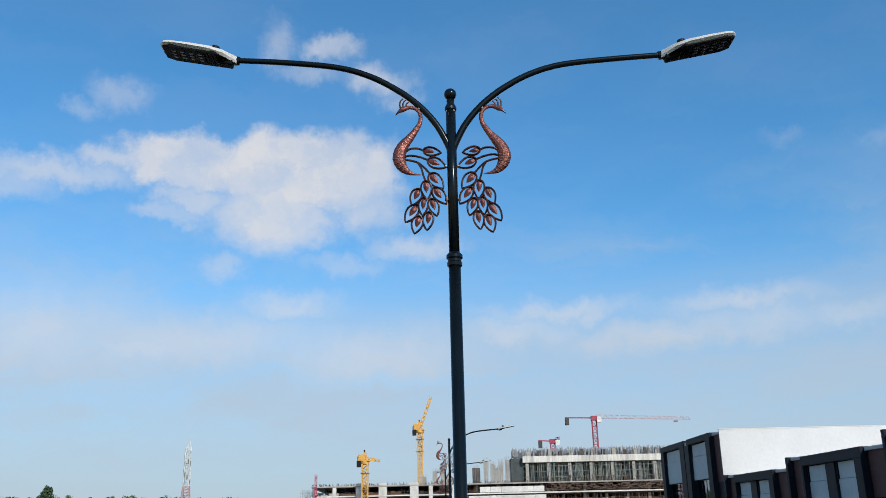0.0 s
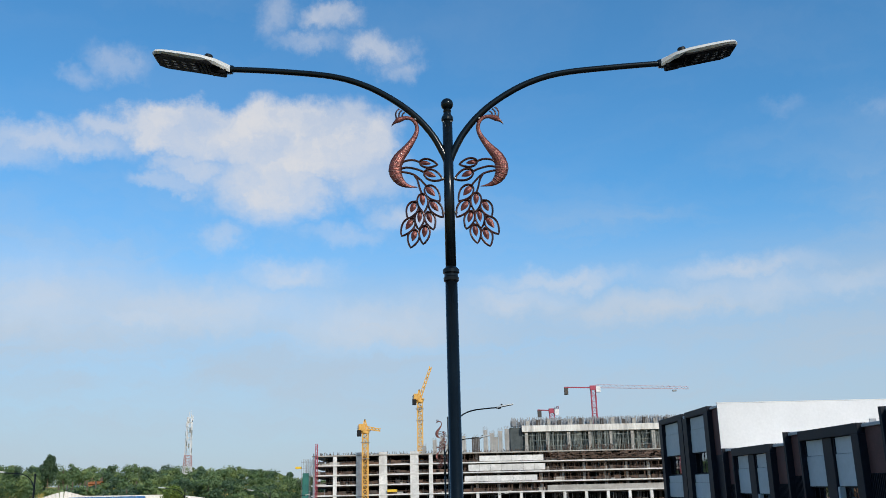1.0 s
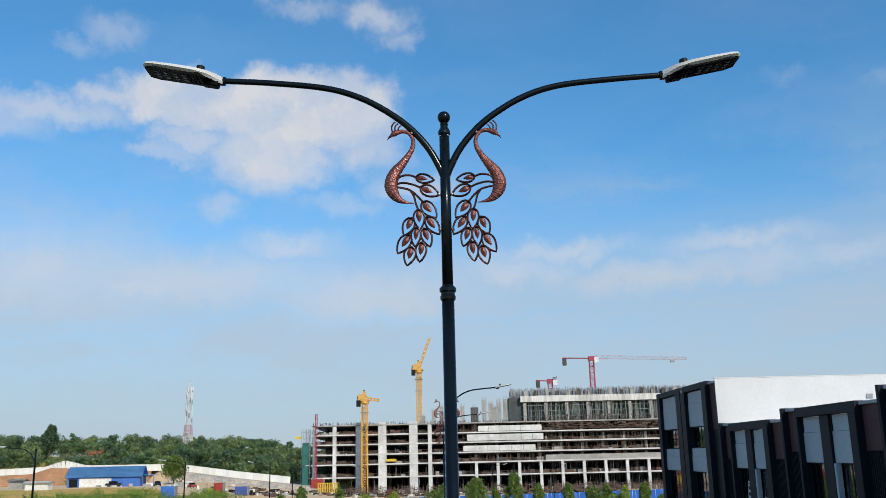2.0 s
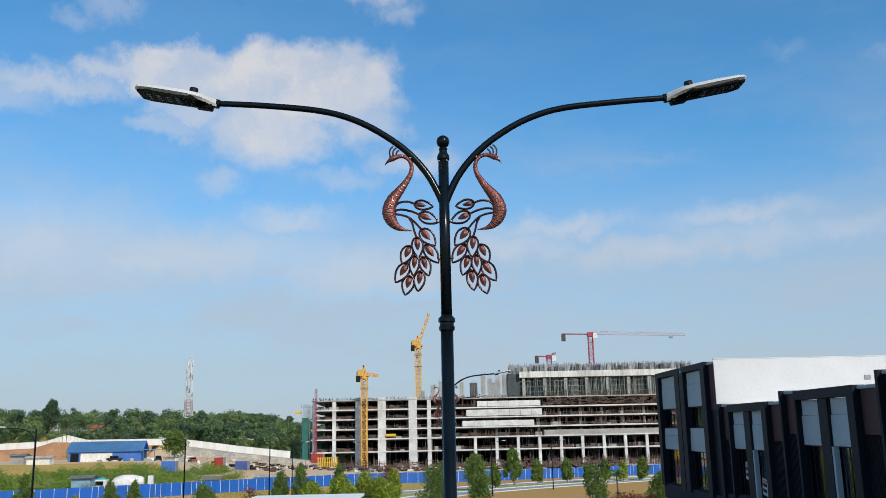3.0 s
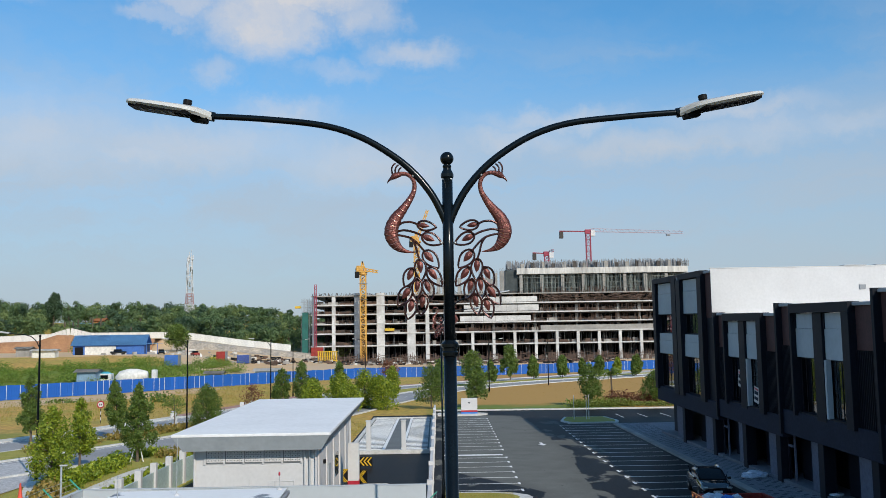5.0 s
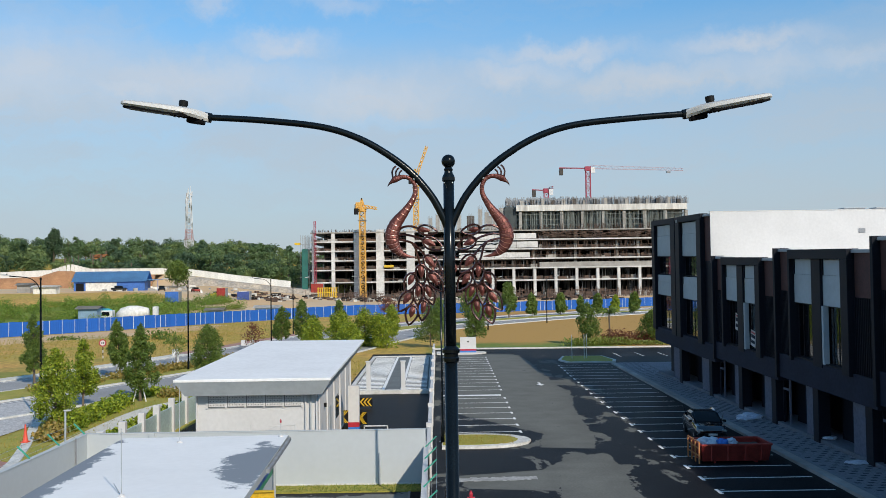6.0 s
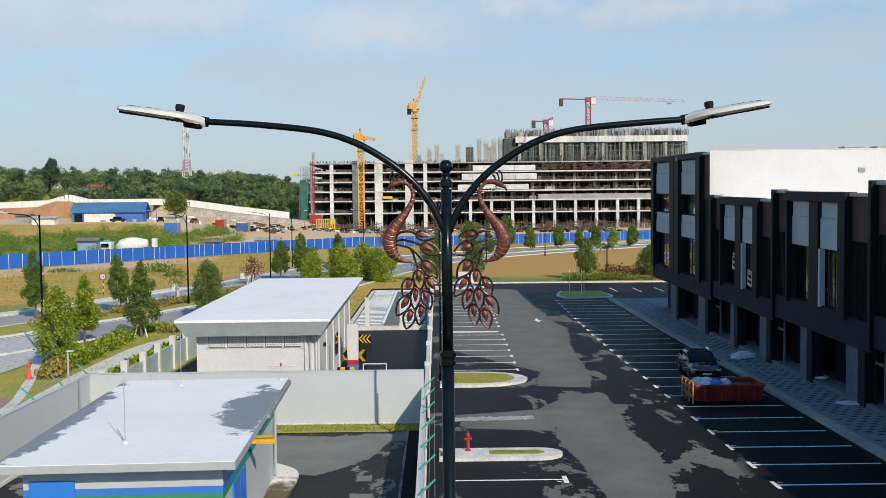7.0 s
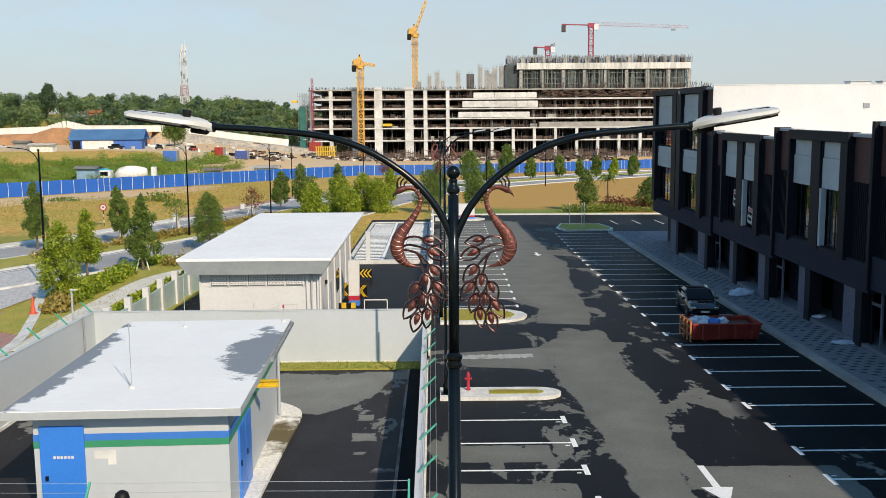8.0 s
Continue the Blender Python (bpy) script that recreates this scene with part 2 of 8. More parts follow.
band_grey = paint("dark_band", (0.0185, 0.024, 0.043), (0.0155, 0.0205, 0.036), 0.6, 0.75, 0.04, spec=0.2)
# near-black for recesses and unlit rooms: their shade put into the colour
painted_shade = paint("dark_inner_wall", (0.014, 0.014, 0.016), None, 0.6, 0.9, spec=0.1)
hoarding_blue = paint("blue_sheet", (0.008, 0.105, 0.44), (0.007, 0.090, 0.38), 0.3, 0.55, 0.0, each=0.06, amount=0.3)
hoarding_white = paint("white_sheet", (0.74, 0.72, 0.68), (0.62, 0.60, 0.56), 0.2, 0.6, 0.0, each=0.08)
roof_blue = paint("blue_roof_sheet", (0.13, 0.32, 0.57), (0.11, 0.27, 0.50), 0.3, 0.5)
sheet_blue = paint("blue_sheet_wall", (0.05, 0.16, 0.5), None, 0.3, 0.55)
orange_soil = paint("orange_soil", (0.42, 0.22, 0.11), (0.30, 0.15, 0.075), 0.3, 0.95, 0.2)
steel_red = paint("red_skip_paint", (0.36, 0.035, 0.025), (0.24, 0.026, 0.02), 1.5, 0.5, 0.05, rough2=0.75)
hydrant_red = paint("hydrant_red", (0.46, 0.025, 0.045), None, 5, 0.4)
car_black = paint("car_black", (0.006, 0.007, 0.009), None, 2, 0.12, 0, 0.0, coat=1.0)
car_glass = paint("car_glass", (0.008, 0.010, 0.012), None, 2, 0.08, spec=0.2)
tyre_black = paint("tyre", (0.02, 0.02, 0.02), None, 6, 0.85)
chrome = paint("wheel_metal", (0.45, 0.45, 0.46), None, 6, 0.3, 0, 0.9)
bag_white = paint("plastic_sheet", (0.62, 0.66, 0.72), (0.45, 0.5, 0.6), 3, 0.5, 0.1)
bark = paint("bark", (0.16, 0.12, 0.085), (0.10, 0.075, 0.055), 4, 0.9, 0.3, stretch=(1, 1, 0.3))
grass_verge = paint("verge_grass", (0.25, 0.26, 0.035), (0.36, 0.30, 0.06), 0.6, 0.95, 0.5, fine=16)
paver_path = paint("path_paving", (0.64, 0.61, 0.54), (0.55, 0.525, 0.465), 0.7, 0.9, 0.1)
brick_paving = paint("red_paving", (0.40, 0.22, 0.18), (0.33, 0.18, 0.15), 0.8, 0.9, 0.1)
road_grey = paint("old_asphalt", (0.31, 0.31, 0.315), (0.26, 0.26, 0.265), 0.25, 0.9, 0.1, fine=30)
cone_red = paint("cone_red", (0.75, 0.09, 0.05), None, 4, 0.5)
terracotta = paint("orange_roof", (0.55, 0.22, 0.08), None, 0.5, 0.8)
leaf_dark = leaf_paint("leaf_dark", (0.055, 0.108, 0.016), (0.18, 0.25, 0.040))
leaf_bright = leaf_paint("leaf_bright", (0.085, 0.16, 0.010), (0.38, 0.43, 0.032))
# wood on the hill: distance haze put into the leaf colours, paler and bluer
leaf_forest = leaf_paint("leaf_forest", (0.082, 0.142, 0.052), (0.140, 0.212, 0.078))
leaf_forest_dark = leaf_paint("leaf_forest_dark", (0.046, 0.090, 0.046), (0.080, 0.138, 0.064))
leaf_bush = leaf_paint("leaf_bush", (0.085, 0.165, 0.022), (0.25, 0.35, 0.045))
leaf_hedge = leaf_paint("leaf_hedge", (0.16, 0.16, 0.03), (0.42, 0.28, 0.07))
leaf_red = leaf_paint("leaf_red", (0.14, 0.05, 0.03), (0.24, 0.09, 0.04))
leaf_scrub = leaf_paint("leaf_scrub", (0.12, 0.17, 0.025), (0.28, 0.31, 0.06))
leaf_straw = leaf_paint("leaf_straw", (0.25, 0.25, 0.03), (0.45, 0.30, 0.07))
leaf_russet = leaf_paint("leaf_russet", (0.36, 0.215, 0.05), (0.42, 0.235, 0.055))
# hazed in its colour like the other leaves of the wood
leaf_forest_pale = leaf_paint("leaf_forest_pale", (0.140, 0.198, 0.062), (0.215, 0.278, 0.096))
rock = paint("cut_rock", (0.47, 0.39, 0.30), (0.27, 0.25, 0.225), 0.30, 0.95, 0.6, fine=5, amount=2, stretch=(1, 1, 0.22))


def glass_paint(name):
    m = bpy.data.materials.new(name)
    m.use_nodes = True
    b = m.node_tree.nodes["Principled BSDF"]
    b.inputs["Base Color"].default_value = (0.55, 0.62, 0.66, 1)
    b.inputs["Transmission Weight"].default_value = 1.0
    b.inputs["Roughness"].default_value = 0.02
    b.inputs["IOR"].default_value = 1.45
    return m


window_glass = glass_paint("window_glass")


def asphalt_paint(name, along, low, high, ragged, islands=0.0, plates=(), dry_as=1.0, wet_as=1.0):
    """Asphalt drying in patches after rain: pale where dry, dark where still wet. The dry tract lies between the lines low and
    high, pairs of (distance along, distance across); plates are dry oblongs x0, x1, y0, y1; islands: how many dry spots beyond."""
    m = bpy.data.materials.new(name)
    m.use_nodes = True
    t = m.node_tree
    b = t.nodes["Principled BSDF"]
    tc = t.nodes.new("ShaderNodeTexCoord")
    s = t.nodes.new("ShaderNodeSeparateXYZ")
    t.links.new(tc.outputs["Object"], s.inputs[0])

    def calc(op, a, c=None, d=None):
        n = t.nodes.new("ShaderNodeMath")
        n.operation = op
        for i, v in enumerate((a, c, d)):
            if v is None:
                continue
            if isinstance(v, (int, float)):
                n.inputs[i].default_value = v
            else:
                t.links.new(v, n.inputs[i])
        return n.outputs[0]

    def tex(scale, detail, rough, stretch=(1, 1, 1), dist=0.0):
        mp = t.nodes.new("ShaderNodeMapping")
        mp.inputs["Scale"].default_value = stretch
        t.links.new(tc.outputs["Object"], mp.inputs[0])
        n = t.nodes.new("ShaderNodeTexNoise")
        n.inputs["Scale"].default_value, n.inputs["Detail"].default_value = scale, detail
        n.inputs["Roughness"].default_value, n.inputs["Distortion"].default_value = rough, dist
        t.links.new(mp.outputs[0], n.inputs["Vector"])
        return n.outputs["Fac"]

    def ramp(v, a, c, lo=0.0, hi=1.0):
        n = t.nodes.new("ShaderNodeMapRange")
        t.links.new(v, n.inputs[0])
        for i, x in enumerate((a, c, lo, hi)):
            n.inputs[i + 1].default_value = x
        return n.outputs[0]

    across, down = (s.outputs[0], s.outputs[1]) if along == "y" else (s.outputs[1], s.outputs[0])

    def line(pairs):
        v = None
        for (d0, a0), (d1, a1) in zip(pairs, pairs[1:]):
            step = ramp(down, d0, d1, 0.0, a1 - a0)
            v = calc("ADD", step, pairs[0][1] if v is None else v)
        return v

    edge = calc("MINIMUM", calc("SUBTRACT", across, line(low)), calc("SUBTRACT", line(high), across))
    for x0, x1, y0, y1 in plates:
        inside = calc("MINIMUM", calc("MINIMUM", calc("SUBTRACT", s.outputs[0], x0), calc("SUBTRACT", x1, s.outputs[0])),
                      calc("MINIMUM", calc("SUBTRACT", s.outputs[1], y0), calc("SUBTRACT", y1, s.outputs[1])))
        edge = calc("MAXIMUM", edge, calc("MULTIPLY", inside, 2.0))
    rough = calc("ADD", calc("MULTIPLY", tex(0.55, 9, 0.66, (1, 0.75, 1), 0.3), 0.6), calc("MULTIPLY", tex(1.9, 7, 0.7, (1, 0.75, 1), 0.4), 0.4))
    edge = calc("ADD", edge, calc("MULTIPLY", calc("SUBTRACT", rough, 0.5), ragged))
    spot = ramp(calc("ADD", tex(0.45, 5, 0.6, (1, 0.45, 1), 0.5), calc("MULTIPLY", tex(2.6, 5, 0.65), 0.16)), 0.69 - 0.10 * islands, 0.70 - 0.10 * islands)
    spot = calc("MULTIPLY", spot, ramp(edge, -3.2, -2.6))
    hole = ramp(calc("ADD", tex(0.8, 5, 0.6, (1.3, 0.7, 1), 0.4), calc("MULTIPLY", tex(3.4, 5, 0.65), 0.2)), 0.775, 0.785, 1.0, 0.0)
    dryness = calc("MAXIMUM", calc("MULTIPLY", ramp(edge, -0.03, 0.03), hole), spot)
    wet = calc("SUBTRACT", 1.0, dryness)
    grain = tex(9.0, 3, 0.6)
    damp = ramp(edge, 0.0, 1.6, 0.88, 1.0)
    dry_tone = calc("MULTIPLY", ramp(tex(0.5, 5, 0.6), 0.3, 0.7, 0.138 * dry_as, 0.176 * dry_as), damp)
    dry = calc("MULTIPLY", dry_tone, ramp(grain, 0.3, 0.7, 0.9, 1.1))
    wet_tone = calc("MULTIPLY", ramp(tex(0.4, 4, 0.6), 0.3, 0.7, 0.011 * wet_as, 0.0165 * wet_as), ramp(grain, 0.3, 0.7, 0.85, 1.15))
    value = t.nodes.new("ShaderNodeMix")
    t.links.new(wet, value.inputs[0]), t.links.new(dry, value.inputs[2]), t.links.new(wet_tone, value.inputs[3])
    col = t.nodes.new("ShaderNodeCombineColor")
    t.links.new(calc("MULTIPLY", value.outputs[0], 0.97), col.inputs[0]), t.links.new(value.outputs[0], col.inputs[1])
    t.links.new(calc("MULTIPLY", value.outputs[0], ramp(wet, 0, 1, 0.93, 1.12)), col.inputs[2])
    t.links.new(col.outputs[0], b.inputs["Base Color"])
    t.links.new(ramp(wet, 0, 1, 0.92, 0.5), b.inputs["Roughness"])
    b.inputs["Specular IOR Level"].default_value = 0.04
    bp = t.nodes.new("ShaderNodeBump")
    bp.inputs["Strength"].default_value, bp.inputs["Distance"].default_value = 0.25, 0.01
    t.links.new(tex(60, 2, 0.6), bp.inputs["Height"])
    t.links.new(bp.outputs[0], b.inputs["Normal"])
    return m


# dry on the lane's crown, wet in the gutters, outlined to fit the camera's view
asphalt = asphalt_paint("drying_asphalt", "y",
                        [(-20, 6.2), (20, 5.9), (28, 5.6), (33, 5.1), (33.6, 1.5), (36.2, 1.0), (37.2, 5.0), (39.0, 6.0), (40.5, 7.4), (41.4, 9.0), (42.3, 8.8), (42.9, 5.6), (47.2, 6.2), (49.5, 4.8), (56, 1.0)],
                        # past y 78 this dark edge also paints in the corner unit's shadow
                        [(-20, 7.2), (18.6, 7.5), (25, 8.3), (29, 8.9), (33, 8.5), (40, 8.9), (42, 8.4), (46, 9.0), (57, 9.5), (66, 10.6), (71, 9.9), (78, 9.9), (92, 9.9), (100, 9.4), (103, 1.0)],
                        1.35, 0.7, [(8.3, 12.6, 8.0, 21.1), (0.5, 4.3, 16.0, 19.8), (0.8, 3.9, 21.6, 23.2)])
yard_asphalt = asphalt_paint("wet_asphalt", "x", [(-16, 27.0), (-4.2, 26.9), (-3.4, 27.6), (-2.4, 29.2), (-1.7, 31.6)], [(-16, 32.3), (-4, 32.6), (-1, 32.8)], 2.0, 0.35,
                             [(-2.75, -2.15, 26.0, 26.7), (-2.7, -2.0, 23.8, 24.5), (-2.55, -2.2, 22.4, 22.65)], 1.35, 2.1)
# no dry tract here: the dark tone covers all but a few spots
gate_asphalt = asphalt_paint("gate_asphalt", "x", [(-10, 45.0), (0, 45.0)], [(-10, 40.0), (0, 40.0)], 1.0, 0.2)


def ground_paint():
    """Rough grass that gives way to bare soil where the mesh's own weight says so."""
    m = paint("rough_grass", (0.38, 0.285, 0.045), (0.49, 0.285, 0.066), 0.09, 0.95, 0.6, fine=16, amount=2.2)
    t = m.node_tree
    b = t.nodes["Principled BSDF"]
    was = b.inputs["Base Color"].links[0].from_socket
    at = t.nodes.new("ShaderNodeAttribute")
    at.attribute_name = "bare"
    tc = t.nodes.new("ShaderNodeTexCoord")
    n = t.nodes.new("ShaderNodeTexNoise")
    n.inputs["Scale"].default_value, n.inputs["Detail"].default_value, n.inputs["Roughness"].default_value = 0.12, 7, 0.65
    t.links.new(tc.outputs["Object"], n.inputs["Vector"])
    add = t.nodes.new("ShaderNodeMath")
    add.operation = "ADD"
    t.links.new(at.outputs["Fac"], add.inputs[0]), t.links.new(n.outputs["Fac"], add.inputs[1])
    r = t.nodes.new("ShaderNodeMapRange")
    t.links.new(add.outputs[0], r.inputs[0])
    r.inputs[1].default_value, r.inputs[2].default_value = 0.92, 1.1
    soil = t.nodes.new("ShaderNodeMix")
    soil.data_type = "RGBA"
    n2 = t.nodes.new("ShaderNodeTexNoise")
    n2.inputs["Scale"].default_value, n2.inputs["Detail"].default_value = 0.05, 6
    t.links.new(tc.outputs["Object"], n2.inputs["Vector"])
    r2 = t.nodes.new("ShaderNodeMapRange")
    t.links.new(n2.outputs["Fac"], r2.inputs[0])
    r2.inputs[1].default_value, r2.inputs[2].default_value = 0.4, 0.6
    t.links.new(r2.outputs[0], soil.inputs[0])
    soil.inputs[6].default_value, soil.inputs[7].default_value = (0.60, 0.39, 0.20, 1), (0.57, 0.42, 0.27, 1)
    mix = t.nodes.new("ShaderNodeMix")
    mix.data_type = "RGBA"
    t.links.new(r.outputs[0], mix.inputs[0]), t.links.new(was, mix.inputs[6]), t.links.new(soil.outputs[2], mix.inputs[7])
    lush = t.nodes.new("ShaderNodeAttribute")
    lush.attribute_name = "lush"
    add2 = t.nodes.new("ShaderNodeMath")
    t.links.new(lush.outputs["Fac"], add2.inputs[0]), t.links.new(n.outputs["Fac"], add2.inputs[1])
    r4 = t.nodes.new("ShaderNodeMapRange")
    t.links.new(add2.outputs[0], r4.inputs[0])
    r4.inputs[1].default_value, r4.inputs[2].default_value = 0.85, 1.15
    top = t.nodes.new("ShaderNodeMix")
    top.data_type = "RGBA"
    t.links.new(r4.outputs[0], top.inputs[0]), t.links.new(mix.outputs[2], top.inputs[6])
    top.inputs[7].default_value = (0.135, 0.19, 0.022, 1)
    burnt = t.nodes.new("ShaderNodeAttribute")
    burnt.attribute_name = "burnt"
    add3 = t.nodes.new("ShaderNodeMath")
    t.links.new(burnt.outputs["Fac"], add3.inputs[0]), t.links.new(n2.outputs["Fac"], add3.inputs[1])
    r5 = t.nodes.new("ShaderNodeMapRange")
    t.links.new(add3.outputs[0], r5.inputs[0])
    r5.inputs[1].default_value, r5.inputs[2].default_value = 0.75, 1.25
    russet = t.nodes.new("ShaderNodeMix")
    russet.data_type = "RGBA"
    t.links.new(r5.outputs[0], russet.inputs[0]), t.links.new(mix.outputs[2], russet.inputs[6])
    russet.inputs[7].default_value = (0.42, 0.235, 0.052, 1)
    t.links.new(russet.outputs[2], top.inputs[6])
    t.links.new(top.outputs[2], b.inputs["Base Color"])
    return m


rough_ground = ground_paint()

# ---- building tools ----
def plan(x, y, z=0.0):
    """Shifts places laid out for an earlier camera path to fit the view from this one: the west side drawn in, the far
    ground lifted a little.
    """
    if x < 12:
        k = 0.031 if y < 35 else 0.031 - 0.00022 * (y - 35) if y < 105 else 0.0155 - 0.000042 * (y - 105) if y < 260 else 0.009 - 0.000025 * min(y - 260, 80)
        x += (12 - x) * k
    return x, y, z + 0.00225 * min(400.0, max(0.0, y - 125))


def link(name, bm, material, parent=None, label="", smooth=False, kind="", category="", group="", sited=True):
    me = bpy.data.meshes.new(name)
    if parent is None and sited:
        for v in bm.verts:
            v.co = plan(*v.co)
    bm.normal_update()
    bm.to_mesh(me)
    bm.free()
    me.materials.append(material)
    if smooth:
        me.shade_smooth()
    ob = new(name, me)
    if parent is not None:
        ob.parent = parent
    return tagged(ob, label, category, group, kind)


def part(name, bm, material, parent, label="", smooth=False):
    return link(name, bm, material, parent, label, smooth)


def thing(name, m, label, category, group="", sited=True):
    """An Empty at the base of a thing, which carries its parts; sited: its place goes by plan()."""
    ob = new(name)
    ob.empty_display_size = 0.1
    at = m.translation.copy()
    if sited and at.xy.length > 1e-6:
        m = Matrix.Translation(Vector(plan(*at)) - at) @ m
    ob.matrix_basis = m
    return tagged(ob, label, category, group)


def again(ob, parent, m=None, name=None):
    """A part on the mesh of another one."""
    o = new(name or ob.name.split(".")[0], ob.data)
    o.parent = parent
    if m is not None:
        o.matrix_basis = m
    return o


def box(bm, x0, x1, y0, y1, z0, z1, m=None, bevel=0.0):
    c = Matrix.Translation(((x0 + x1) / 2, (y0 + y1) / 2, (z0 + z1) / 2)) @ Matrix.Diagonal((abs(x1 - x0), abs(y1 - y0), abs(z1 - z0), 1))
    g = bmesh.ops.create_cube(bm, size=1, matrix=(m @ c) if m is not None else c)
    if bevel:
        edges = list({e for v in g["verts"] for e in v.link_edges})
        bmesh.ops.bevel(bm, geom=edges, offset=bevel, segments=2, affect="EDGES", profile=0.5)
    return bm


def boxed(x0, x1, y0, y1, z0, z1, m=None, bevel=0.0):
    return box(bmesh.new(), x0, x1, y0, y1, z0, z1, m, bevel)


def beam(bm, a, b, w, h=None):
    """A square bar from a to b."""
    a, b = Vector(a), Vector(b)
    d = b - a
    q = d.to_track_quat("Z", "Y").to_matrix().to_4x4()
    m = Matrix.Translation((a + b) / 2) @ q @ Matrix.Diagonal((w, h or w, d.length, 1))
    bmesh.ops.create_cube(bm, size=1, matrix=m)
    return bm


def turned(profile, sides=16, m=None, bm=None):
    """A body of revolution about z from (radius, height) pairs."""
    bm = bm or bmesh.new()
    rings = []
    for r, z in profile:
        ring = []
        for i in range(sides):
            a = 2 * math.pi * i / sides
            p = Vector((r * math.cos(a), r * math.sin(a), z))
            ring.append(bm.verts.new(m @ p if m is not None else p))
        rings.append(ring)
    for a, b in zip(rings, rings[1:]):
        for i in range(sides):
            j = (i + 1) % sides
            bm.faces.new((a[i], a[j], b[j], b[i]))
    bm.faces.new(rings[0][::-1])
    bm.faces.new(rings[-1])
    return bm


def smooth_line(points, steps=6):
    """Catmull-Rom through points of any size, as tuples."""
    p = [np.array(v, float) for v in points]
    p = [2 * p[0] - p[1]] + p + [2 * p[-1] - p[-2]]
    out_line = []
    for i in range(1, len(p) - 2):
        for k in range(steps):
            t = k / steps
            out_line.append(0.5 * (2 * p[i] + (p[i + 1] - p[i - 1]) * t + (2 * p[i - 1] - 5 * p[i] + 4 * p[i + 1] - p[i + 2]) * t * t
                               + (3 * p[i] - p[i - 1] - 3 * p[i + 1] + p[i + 2]) * t ** 3))
    out_line.append(p[-2])
    return out_line


def tube(bm, line, radii, sides=8, flat=1.0, up=(0, 1, 0), closed=False):
    """A tube along a line; up is the side on which it may be flattened."""
    line = [Vector(v) for v in line]
    n = len(line)
    if isinstance(radii, (int, float)):
        radii = [radii] * n
    u = Vector(up)
    rings = []
    for i, p in enumerate(line):
        a = line[(i - 1) % n] if (closed or i) else p
        b = line[(i + 1) % n] if (closed or i < n - 1) else p
        d = (b - a).normalized()
        s = u.cross(d)
        s = s.normalized() if s.length > 1e-6 else Vector((1, 0, 0))
        w = d.cross(s)
        rings.append([bm.verts.new(p + float(radii[i]) * (math.cos(2 * math.pi * k / sides) * s + flat * math.sin(2 * math.pi * k / sides) * w)) for k in range(sides)])
    pairs = list(zip(rings, rings[1:])) + ([(rings[-1], rings[0])] if closed else [])
    for a, b in pairs:
        for k in range(sides):
            j = (k + 1) % sides
            bm.faces.new((a[k], a[j], b[j], b[k]))
    if not closed:
        bm.faces.new(rings[0][::-1])
        bm.faces.new(rings[-1])
    return bm


def slab(bm, outline, z0, z1):
    """A flat plate of any outline (anticlockwise from above)."""
    lo = [bm.verts.new((x, y, z0)) for x, y in outline]
    hi = [bm.verts.new((x, y, z1)) for x, y in outline]
    n = len(outline)
    bm.faces.new(hi)
    bm.faces.new(lo[::-1])
    for i in range(n):
        j = (i + 1) % n
        bm.faces.new((lo[i], lo[j], hi[j], hi[i]))
    return bm


def offset(line, d):
    """A plan line moved d to its right."""
    res = []
    for i, p in enumerate(line):
        a, b = line[max(i - 1, 0)], line[min(i + 1, len(line) - 1)]
        t = Vector((b[0] - a[0], b[1] - a[1])).normalized()
        res.append((p[0] + t.y * d, p[1] - t.x * d))
    return res


def ribbon(bm, line, d0, d1, z0, z1):
    """A strip along a plan line between two offsets, with thickness."""
    a, b = offset(line, d0), offset(line, d1)
    rows = []
    for p, q in zip(a, b):
        rows.append([bm.verts.new((p[0], p[1], z0)), bm.verts.new((p[0], p[1], z1)), bm.verts.new((q[0], q[1], z1)), bm.verts.new((q[0], q[1], z0))])
    for r, s in zip(rows, rows[1:]):
        for i in range(4):
            j = (i + 1) % 4
            bm.faces.new((r[i], r[j], s[j], s[i]))
    bm.faces.new(rows[0][::-1])
    bm.faces.new(rows[-1])
    bmesh.ops.recalc_face_normals(bm, faces=bm.faces[:])
    return bm


def lattice(bm, size, z0, z1, step, bar, brace=None):
    """A square lattice mast from z0 to z1."""
    h = size / 2
    corners = [(-h, -h), (h, -h), (h, h), (-h, h)]
    for x, y in corners:
        beam(bm, (x, y, z0), (x, y, z1), bar)
    n = max(1, round((z1 - z0) / step))
    for i in range(n):
        a, b = z0 + (z1 - z0) * i / n, z0 + (z1 - z0) * (i + 1) / n
        for k in range(4):
            p, q = corners[k], corners[(k + 1) % 4]
            if i % 2:
                p, q = q, p
            beam(bm, (*p, a), (*q, b), brace or bar * 0.6)
            beam(bm, (*p, b), (*q, b), brace or bar * 0.6)
    return bm

# ---- ground, roads and car park ----
FENCE = [(-96, 120), (-74.2, 148.8), (-53.4, 176.0), (-36, 200), (-19.0, 219), (9.2, 222), (34, 234), (59.5, 250), (110, 284)]
HOARD = [(-215, 12.0), (-160, 10.3), (-141, 10.8), (-134, 12.9), (-127, 11.2), (-98, 11.0), (-90, 10.4), (-73, 8.0), (-48, 5.0), (-30, 3.5)]


def between(x, table):
    return float(np.interp(x, [p[0] for p in table], [p[1] for p in table]))


def ease(a, b, v):
    t = min(1.0, max(0.0, (v - a) / (b - a)))
    return t * t * (3 - 2 * t)


